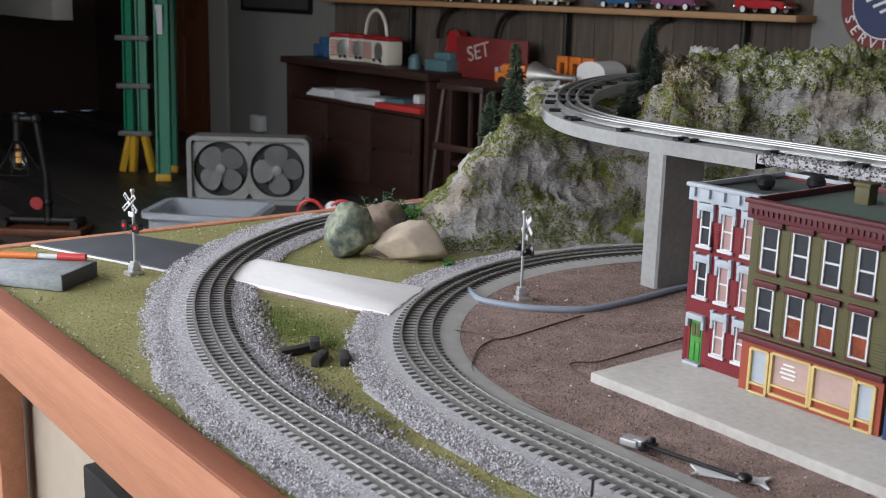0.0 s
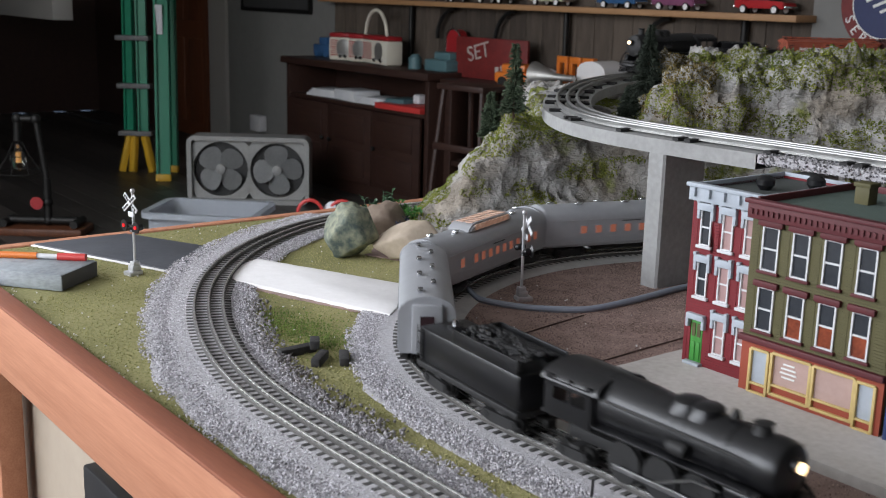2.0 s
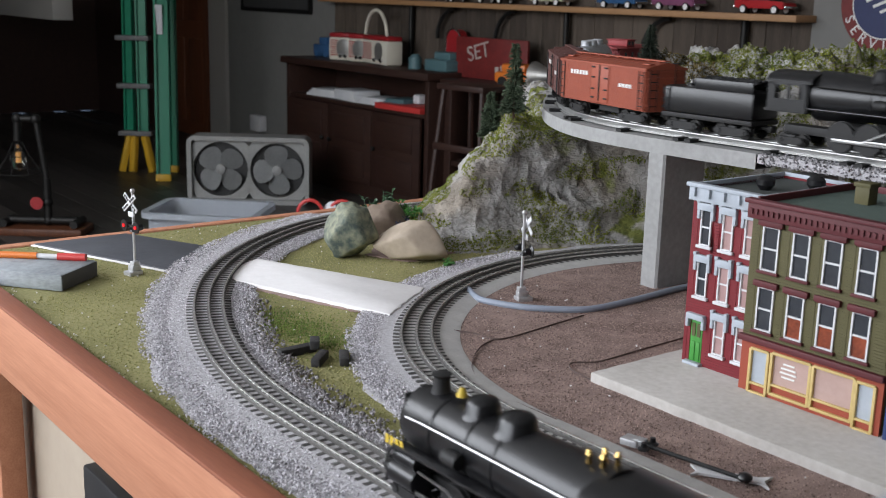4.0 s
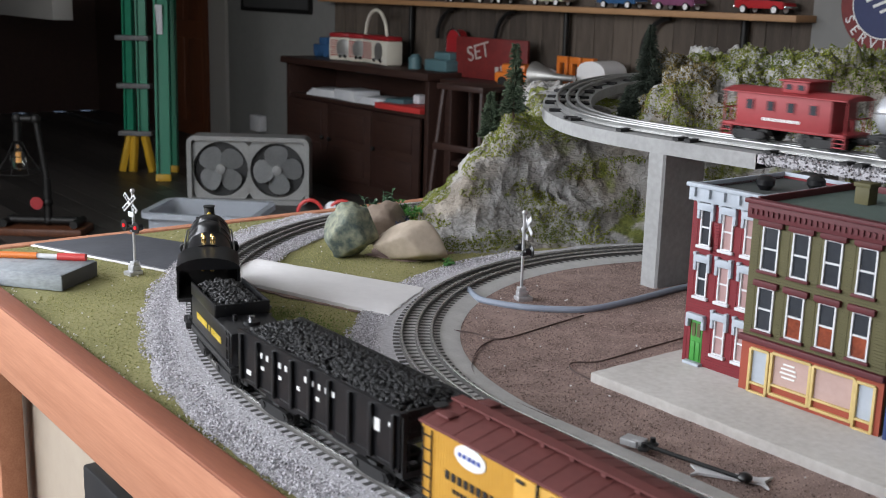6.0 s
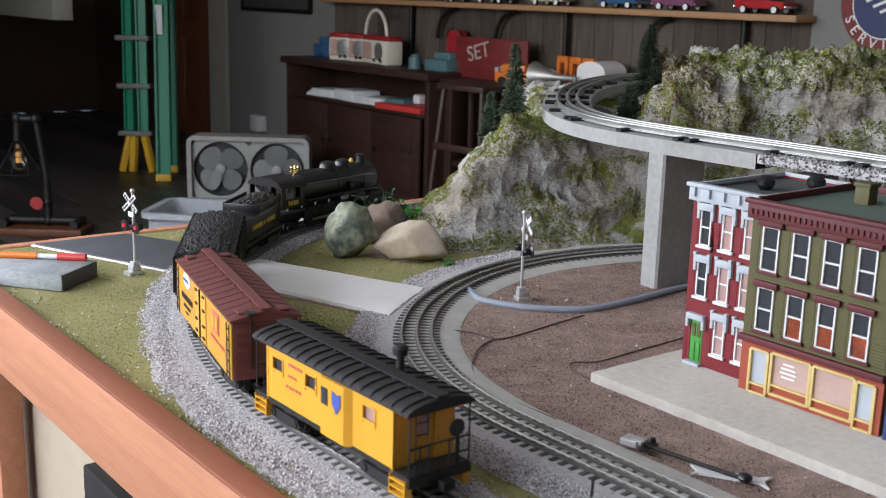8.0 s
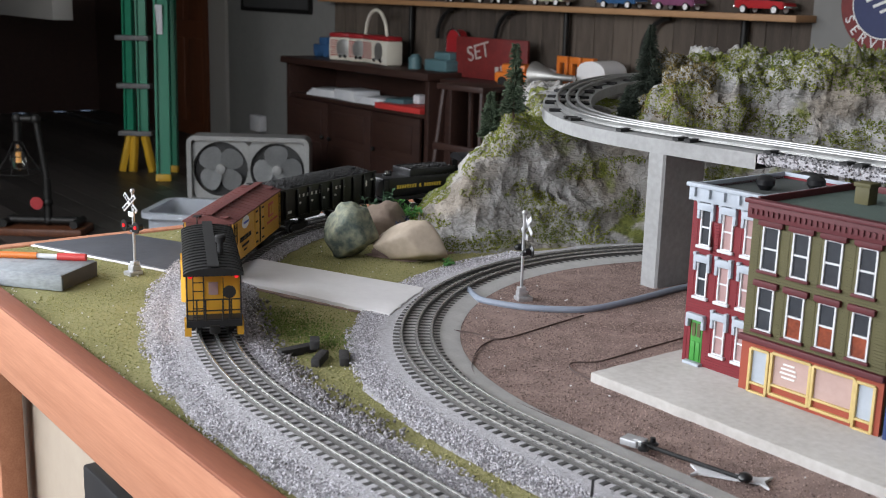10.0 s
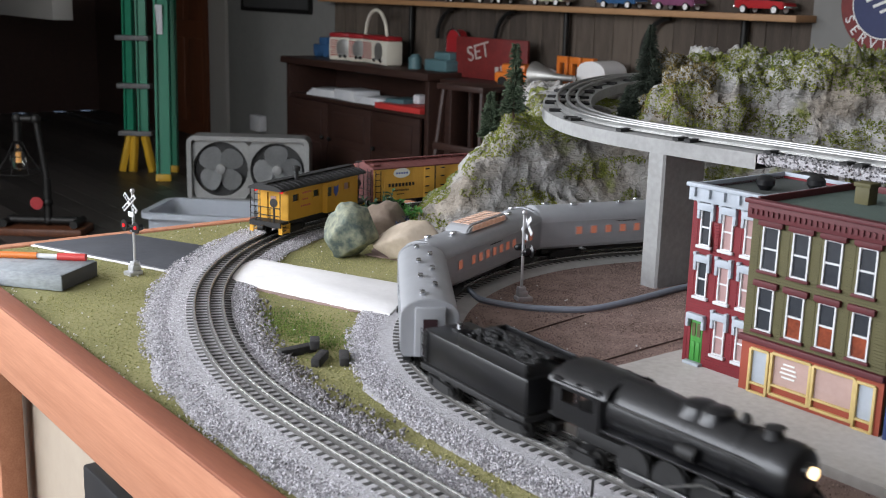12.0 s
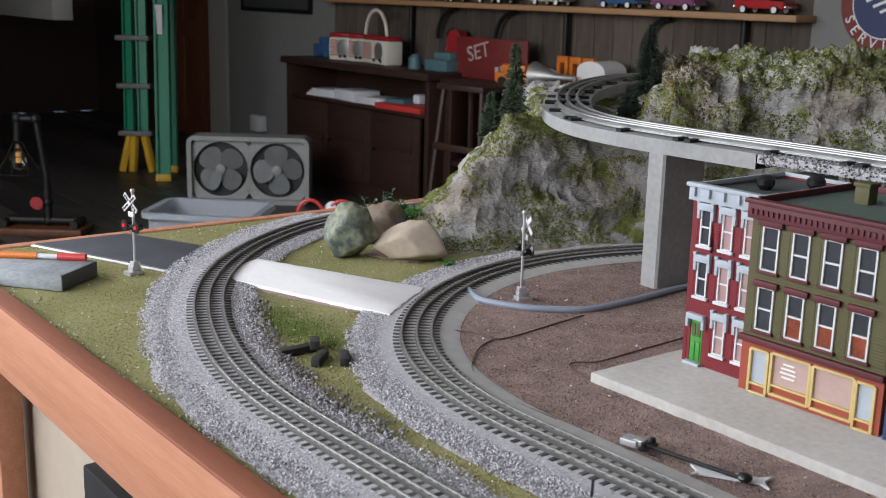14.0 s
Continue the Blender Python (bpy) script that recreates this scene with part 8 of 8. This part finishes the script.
# wall shelf with pipe posts and model cars
SZ = 0.288
shelf = thing("wall_shelf", at_uv(-5.40, 3.86, SZ), "long pine wall shelf on black iron pipes", "shelf")
part("board", boxes(((4.02, 0.17, 0.030), (2.01, 0.085, 0.015)), bevel=0.003), M["shelf"], shelf)
for u0 in (-4.43, -2.96, -1.75):
    x = u0 + 5.40
    bm = bmesh.new()
    add_rod(bm, (x, 0.13, BZ - SZ + 0.02), (x, 0.13, 0.75), 0.017, 12)
    part("pipe_post", bm, M["iron"], shelf, "black iron pipe")
for u0 in (-3.95, -3.38, -2.2):
    x = u0 + 5.40
    bm = bmesh.new()
    add_tube(bm, [(x - 0.18 * math.cos(t), 0.12, -0.20 + 0.19 * math.sin(t)) for t in np.linspace(0.0, math.pi / 2, 9)], 0.013, 8)
    part("curved_bracket", bm, M["iron"], shelf, "curved black iron bracket")


def model_car(a, turn, mat, label, L=0.27):
    root = thing("model_car", at_uv(a, 3.93, SZ + 0.030, turn), label, "model car", "model cars on the shelf")
    bm = bmesh.new()
    add_prism(bm, [(-L / 2, 0.025), (L / 2, 0.025), (L / 2, 0.048), (L * 0.46, 0.056), (L * 0.2, 0.060), (-L * 0.3, 0.060), (-L * 0.5, 0.066), (-L * 0.52, 0.045)], -0.05, 0.05, "y")
    bmesh.ops.bevel(bm, geom=list(bm.edges), offset=0.006, segments=2, affect="EDGES")
    part("body", bm, mat, root)
    bm = bmesh.new()
    add_prism(bm, [(-L * 0.24, 0.058), (L * 0.2, 0.058), (L * 0.1, 0.086), (-L * 0.16, 0.086)], -0.042, 0.042, "y")
    part("cabin", bm, M["pane_dark"], root, "dark glazed cabin")
    part("roof", boxes(((L * 0.27, 0.086, 0.006), (-L * 0.03, 0, 0.088)), bevel=0.003), mat, root)
    for x in (-L * 0.31, L * 0.32):
        for y in both(0.046):
            w = cyl_part("wheel", 0.020, 0.016, (x, y, 0.020), "y", M["iron"], root)
            cyl_part("hubcap", 0.014, 0.018, (x, y, 0.020), "y", M["white_paint"], w, "white hubcap")
    for x in (L / 2 + 0.003, -L / 2 - 0.006):
        box_part("bumper", (0.008, 0.096, 0.010), (x, 0, 0.032), M["chrome"], root, "chrome bumper", 0.002)
    return root


for a, mat, label in ((-1.60, "red_car", "red metal model car on the wall shelf"), (-2.11, "plum_car", "plum metal model car on the wall shelf"), (-2.49, "blue_car", "blue metal model car on the wall shelf"), (-3.02, "cream_car", "cream metal model car on the wall shelf"), (-3.50, "teal", "dark teal model car on the wall shelf"), (-3.95, "red_car", "red model car on the wall shelf"), (-4.70, "teal", "dark teal model car on the wall shelf")):
    model_car(a, 180 if mat == "teal" else 0, M[mat], label)

# round sign
rs = thing("round_sign", at_uv(-1.04, B1 - 0.045, 0.385), "round navy and red enamel service sign on the wall", "sign")
turn = Matrix.Rotation(math.pi / 2, 4, "X")
bm = bmesh.new()
add_lathe(bm, [(0.215, -0.004), (0.215, 0.008), (0.210, 0.012), (0.001, 0.0125)], (0, 0, 0), 48, turn)
part("red_rim", bm, M["sign_red"], rs, "red rim")
bm = bmesh.new()
add_lathe(bm, [(0.150, 0.0125), (0.150, 0.0155), (0.001, 0.016)], (0, 0, 0), 48, turn)
part("blue_disc", bm, M["sign_blue"], rs, "navy middle")
bm = bmesh.new()
add_lathe(bm, [(0.156, 0.012), (0.156, 0.014), (0.150, 0.014), (0.150, 0.012)], (0, 0, 0), 48, turn)
part("white_ring", bm, M["white"], rs, "white ring")
for i, ch in enumerate("SERVICE"):
    t = radians(205 + i * 17)
    letters("letter", ch, 0.062, M["white"], rs, pose(0.181 * math.cos(t), -0.013, 0.181 * math.sin(t), 90, 0, 0) @ pose(0, 0, 0, 0, 0, math.degrees(t) + 90), 0.001)
for k in range(3):
    part("white_streak", boxes(((0.15 - 0.03 * k, 0.002, 0.012), (0, -0.017, 0.0))), M["white"], rs, at=pose(-0.02 + 0.02 * k, 0, 0.03 - 0.028 * k, 0, -22, 0))

# picture, wall box
pic = thing("picture_frame", at_uv(-6.30, B1 - 0.035, 0.45), "dark framed picture on the grey wall", "picture")
part("frame", boxes(((1.1, 0.03, 0.03), (0, 0, -0.25)), ((1.1, 0.03, 0.03), (0, 0, 0.25)), ((0.03, 0.03, 0.5), (-0.54, 0, 0)), ((0.03, 0.03, 0.5), (0.54, 0, 0)), bevel=0.003), M["iron"], pic)
part("sheet", boxes(((1.06, 0.01, 0.48), (0, 0.005, 0))), M["fan_dark"], pic)
box = thing("wall_socket_box", at_uv(-6.56, B1 - 0.055, -0.715), "white wall socket box on the grey wall", "socket")
part("body", boxes(((0.17, 0.07, 0.13), (0, 0, 0)), bevel=0.01), M["trim_white"], box)
bm = bmesh.new()
add_tube(bm, [(0.05, -0.01, -0.06), (0.07, -0.03, -0.12), (0.12, -0.02, -0.2)], 0.006, 6)
part("cable", bm, M["iron"], box)

# double window fan, turned to the camera
F = Vector((-1.235, 6.98, FLOOR))
fan = thing("window_fan", pose(F.x, F.y, F.z, 0, 0, 0), "vintage grey twin window fan standing on the floor", "fan")
FW, FH, FD = 0.765, 0.425, 0.17
bm = bmesh.new()


def rounded(w, h, r, n=5):
    out = []
    for cx_, cz_, a0 in ((w / 2 - r, h / 2 - r, 0), (-w / 2 + r, h / 2 - r, 90), (-w / 2 + r, -h / 2 + r, 180), (w / 2 - r, -h / 2 + r, 270)):
        out += [(cx_ + r * math.cos(radians(a0 + 90 * k / n)), cz_ + r * math.sin(radians(a0 + 90 * k / n))) for k in range(n + 1)]
    return out


def frame_ring(bm, w, h, r, t, y0, y1, cz):
    outer, inner = rounded(w, h, r), rounded(w - 2 * t, h - 2 * t, max(0.002, r - t))
    n = len(outer)
    vs = [[bm.verts.new((x, y, z + cz)) for x, z in o] for o in (outer, inner) for y in (y0, y1)]
    fs = []
    for i in range(n):
        j = (i + 1) % n
        fs += [bm.faces.new((vs[0][i], vs[0][j], vs[2][j], vs[2][i])), bm.faces.new((vs[1][i], vs[1][j], vs[3][j], vs[3][i])), bm.faces.new((vs[0][i], vs[0][j], vs[1][j], vs[1][i])), bm.faces.new((vs[2][i], vs[2][j], vs[3][j], vs[3][i]))]
    bmesh.ops.recalc_face_normals(bm, faces=fs)


frame_ring(bm, FW, FH, 0.05, 0.028, -FD / 2, FD / 2, FH / 2)
part("frame", bm, M["fan_grey"], fan, "rounded grey enamel frame")
for x in (-0.178, 0.178):
    bm = bmesh.new()
    seg = 40
    ro, ri = 0.172, 0.158
    half = (FW / 4 - 0.012, FH / 2 - 0.024)
    add_lathe(bm, [(ro, -0.02), (ro, 0.02)], (x, 0.02, FH / 2), seg, Matrix.Rotation(math.pi / 2, 4, "X"))
    part("drum", bm, M["fan_dark"], fan, "dark drum behind the blades")
    for k in range(4):
        a = k * math.pi / 2 + (0.1 if x > 0 else 0.75)
        bm = bmesh.new()
        vs = []
        for q_ in range(16):
            g = 2 * math.pi * q_ / 16
            along, across = 0.084 + 0.072 * math.cos(g), 0.070 * math.sin(g) * (1 + 0.25 * math.cos(g))
            vs.append(bm.verts.new((x + along * math.cos(a) - across * math.sin(a), -0.03 - 0.35 * across, FH / 2 + along * math.sin(a) + across * math.cos(a))))
        bm.faces.new(vs)
        bmesh.ops.solidify(bm, geom=list(bm.faces), thickness=0.003)
        part("blade", bm, M["fan_blade"], fan, "pale fan blade")
    bm = bmesh.new()
    add_lathe(bm, [(0.032, -0.01), (0.030, 0.02), (0.01, 0.03)], (x, -0.03, FH / 2), 16, Matrix.Rotation(math.pi / 2, 4, "X"))
    part("hub", bm, M["fan_grey"], fan)
    bm = bmesh.new()
    n = 28
    for k in range(n):
        t0, t1 = 2 * math.pi * k / n, 2 * math.pi * (k + 1) / n
        def edge(t):
            c, s_ = math.cos(t), math.sin(t)
            m_ = min(half[0] / max(abs(c), 1e-6), half[1] / max(abs(s_), 1e-6))
            return (x + c * m_, -0.045, FH / 2 + s_ * m_)
        def ring_(t):
            return (x + ro * math.cos(t), -0.045, FH / 2 + ro * math.sin(t))
        a_, b_, c_, d_ = edge(t0), edge(t1), ring_(t1), ring_(t0)
        bm.faces.new([bm.verts.new(q_) for q_ in (a_, b_, c_, d_)])
    bmesh.ops.remove_doubles(bm, verts=bm.verts, dist=1e-5)
    bmesh.ops.solidify(bm, geom=list(bm.faces), thickness=0.004)
    part("face_plate", bm, M["fan_grey"], fan, "grey face plate round the blades")

# step ladder, partly folded, its side to the doorway
ladder = thing("step_ladder", pose(-2.375, 8.057, FLOOR), "green fibreglass step ladder with yellow feet", "ladder")
LH = 1.95


def ladder_rail(p, q, w, d, foot):
    p, q = Vector(p), Vector(q)
    L = (q - p).length
    m = Matrix.Translation((p + q) / 2) @ (q - p).to_track_quat("Z", "Y").to_matrix().to_4x4()
    a, b, c = d / 2, w / 2, w * 0.34
    bm = bmesh.new()
    add_prism(bm, [(-a, -b), (a, -b), (a, -c), (-a * 0.2, -c), (-a * 0.2, c), (a, c), (a, b), (-a, b)], -L / 2, L / 2, "z")
    r = part("rail", bm, M["ladder_green"], ladder, at=m @ pose(0, 0, 0, 0, 0, 90))
    if foot:
        part("foot", boxes(((d * 1.15, w * 1.1, 0.05), (0, 0, -L / 2 + 0.024)), bevel=0.006), M["ladder_yellow"], r, "yellow plastic foot")
    return r


ladder_rail((0.415, -0.40, 0.0), (0.36, -0.10, LH), 0.095, 0.05, True)
ladder_rail((0.395, 0.0, 0.0), (0.40, 0.05, LH), 0.055, 0.04, True)
ladder_rail((0.075, 0.02, 0.27), (0.085, 0.06, LH), 0.075, 0.04, False)
ladder_rail((0.185, -0.02, 0.27), (0.185, 0.02, LH), 0.075, 0.04, False)
for z in (0.28, 0.62, 0.96, 1.30, 1.64):
    part("step", boxes(((0.24, 0.09, 0.035), (0.125, 0.0, z)), bevel=0.004), M["dull_metal"], ladder)
for x0, x1 in ((0.02, 0.075), (0.10, 0.115), (0.245, 0.185)):
    p, q2 = Vector((x0, -0.03, 0.0)), Vector((x1, 0.0, 0.27))
    m = Matrix.Translation((p + q2) / 2) @ (q2 - p).to_track_quat("Z", "Y").to_matrix().to_4x4()
    part("spreader_foot", boxes(((0.05, 0.045, (q2 - p).length), (0, 0, 0)), bevel=0.006), M["ladder_yellow"], ladder, "yellow splayed foot", at=m)
part("label", boxes(((0.05, 0.002, 0.20), (0.375, -0.25, 1.10))), M["paper"], ladder, "pale paper label")

# pale beam in the dark corner
wall_box("beam", -9.2, -6.7, 2.4, 2.55, 0.10, 0.27, M["plaster_light"], "pale timber beam in the dark corner", 0.005)

# pipe lamp
LP = uv(-4.42, 1.50, FLOOR)
lamp = thing("pipe_lamp", pose(LP.x, LP.y, LP.z), "black iron pipe lamp with a caged bulb", "lamp")
part("base", boxes(((0.50, 0.22, 0.04), (0.02, 0, 0.02)), bevel=0.006), M["door_wood"], lamp, "brown wooden base")
bm = bmesh.new()
add_rod(bm, (-0.16, 0, 0.07), (0.22, 0, 0.07), 0.022, 12)
for x in (-0.16, 0.22):
    add_rod(bm, (x, -0.08, 0.062), (x, 0.08, 0.062), 0.022, 12)
add_rod(bm, (0.06, 0, 0.07), (0.06, 0, 0.30), 0.022, 12)
add_rod(bm, (0.06, 0, 0.30), (0.02, 0, 0.62), 0.018, 12)
add_rod(bm, (0.02, 0, 0.62), (-0.08, 0, 0.62), 0.018, 12)
add_rod(bm, (-0.08, 0, 0.64), (-0.085, 0, 0.50), 0.022, 12)
for p in ((0.06, 0, 0.07), (0.06, 0, 0.17), (0.02, 0, 0.62), (-0.08, 0, 0.62)):
    add_ball(bm, 0.030, p)
part("pipework", bm, M["iron"], lamp)
bm = bmesh.new()
add_lathe(bm, [(0.008, 0.03), (0.03, 0.0), (0.045, -0.05), (0.03, -0.095), (0.004, -0.11)], (-0.085, 0, 0.45), 20)
b = part("bulb", bm, M["glass"], lamp, "clear glass bulb")
cyl_part("filament", 0.010, 0.05, (-0.085, 0, 0.41), "z", M["filament"], b, "amber filament")
bm = bmesh.new()
for k in range(8):
    t = k * math.pi / 4
    add_tube(bm, [(-0.085 + r * math.cos(t), r * math.sin(t), z) for r, z in ((0.025, 0.49), (0.06, 0.42), (0.12, 0.33))], 0.0025, 5)
for r, z in ((0.06, 0.42), (0.12, 0.33)):
    add_tube(bm, [(-0.085 + r * math.cos(t), r * math.sin(t), z) for t in np.linspace(0, 2 * math.pi, 25)], 0.0025, 5)
part("cage", bm, M["iron"], lamp, "thin wire cage")
cyl_part("valve_wheel", 0.035, 0.01, (0.015, -0.04, 0.17), "y", M["radio_red"], lamp, "red valve wheel")

# clear storage tub with papers, behind the table
tub = thing("storage_tub", pose(-1.02, 4.76, FLOOR, 0, 0, -6), "cloudy clear plastic storage tub behind the table", "tub")
TWd, TD, TH = 0.46, 0.34, 0.385
bm = bmesh.new()
frame_ring(bm, TWd, TD, 0.05, 0.006, 0.02, TH, 0)
bmesh.ops.rotate(bm, verts=bm.verts, cent=(0, 0, 0), matrix=Matrix.Rotation(math.pi / 2, 3, "X"))
part("wall", bm, M["tub"], tub)
bm = bmesh.new()
frame_ring(bm, TWd + 0.05, TD + 0.05, 0.06, 0.03, TH - 0.012, TH + 0.012, 0)
bmesh.ops.rotate(bm, verts=bm.verts, cent=(0, 0, 0), matrix=Matrix.Rotation(math.pi / 2, 3, "X"))
part("rim", bm, M["tub"], tub, "cloudy plastic rim")
box_part("bottom", (TWd - 0.02, TD - 0.02, 0.012), (0, 0, 0.006), M["tub"], tub)
solid("paper_pile", boxes(((0.38, 0.26, 0.20), (0, 0, 0.10)), ((0.32, 0.22, 0.05), (0.02, 0.01, 0.22)), bevel=0.004), M["paper"], pose(-1.02, 4.76, FLOOR + 0.0125, 0, 0, 4), "pile of white papers inside the tub", "papers")
bag = thing("plastic_bag", pose(-0.47, 4.86, FLOOR, 0, 0, 0), "crumpled white bag with red handles", "bag")
bm = bmesh.new()
bmesh.ops.create_icosphere(bm, subdivisions=4, radius=1.0)
for v in bm.verts:
    k = 1 + 0.18 * noise.fractal(v.co * 2.2, 1, 2, 4)
    v.co = Vector((v.co.x * 0.20 * k, v.co.y * 0.15 * k, (v.co.z * 0.5 + 0.5) * 0.39 * k))
part("sack", bm, M["paper"], bag)
for x in (-0.12, 0.02):
    bm = bmesh.new()
    add_tube(bm, [(x + 0.055 * math.cos(t), -0.04, 0.37 + 0.06 * math.sin(t)) for t in np.linspace(0, math.pi, 11)], 0.008, 8)
    part("handle", bm, M["red"], bag, "red handle")
# dark box under the table
solid("black_crate", boxes(((0.34, 0.03, 0.81), (0, 0, 0.405)), bevel=0.004), M["black_box"], at_uv(0.627, 0.032, FLOOR), "black panel leaning against the table skirt", "panel")


# ------------------------------------------------------------------ motion
def front_of(track, t):
    """How far along its track the front of a train stands at t seconds."""
    if track is OUTER:
        return 1.30 + float(np.interp(t, OUTER_T, OUTER_S))
    if track is INNER:
        return 1.299 - 0.667 * t
    return float(np.interp(t, HIGH_T, HIGH_S))


OUTER_T = [0.0, 3.2, 5.3, 6.0, 7.2, 8.2, 10.3, 11.0, 12.5, 14.0]
OUTER_S = [-2.65, -1.45, -0.683, -0.470, -0.148, 0.100, 0.556, 0.727, 1.155, 1.61]
HIGH_T = [0.0, 1.2, 2.0, 2.4, 2.8, 3.1, 5.3, 6.2, 14.0]
HIGH_S = [2.64, 1.90, 1.36, 0.97, 0.63, 0.40, -0.866, -1.476, -6.25]


def motions():
    times = [round(0.1 * i, 3) for i in range(141)]
    for root, track, middle, half, way, trucks in MOVING:
        rows, turns = [], []
        for t in times:
            s = front_of(track, t) - way * middle
            p, q = track.xy(s + way * half), track.xy(s - way * half)
            h = math.atan2(p[1] - q[1], p[0] - q[0])
            rows.append((t, pose((p[0] + q[0]) / 2, (p[1] + q[1]) / 2, track.z, 0, 0, math.degrees(h))))
            for i, tr in enumerate(trucks):
                x = tr.matrix_basis.translation.x
                g = track.heading(s + way * x) + (math.pi if way < 0 else 0.0)
                d = (g - h + math.pi) % (2 * math.pi) - math.pi
                turns.append((i, t, x, math.degrees(d)))
        walk(root, rows)
        for i, tr in enumerate(trucks):
            walk(tr, [(t, pose(x, 0, 0, 0, 0, d)) for k, t, x, d in turns if k == i])


motions()
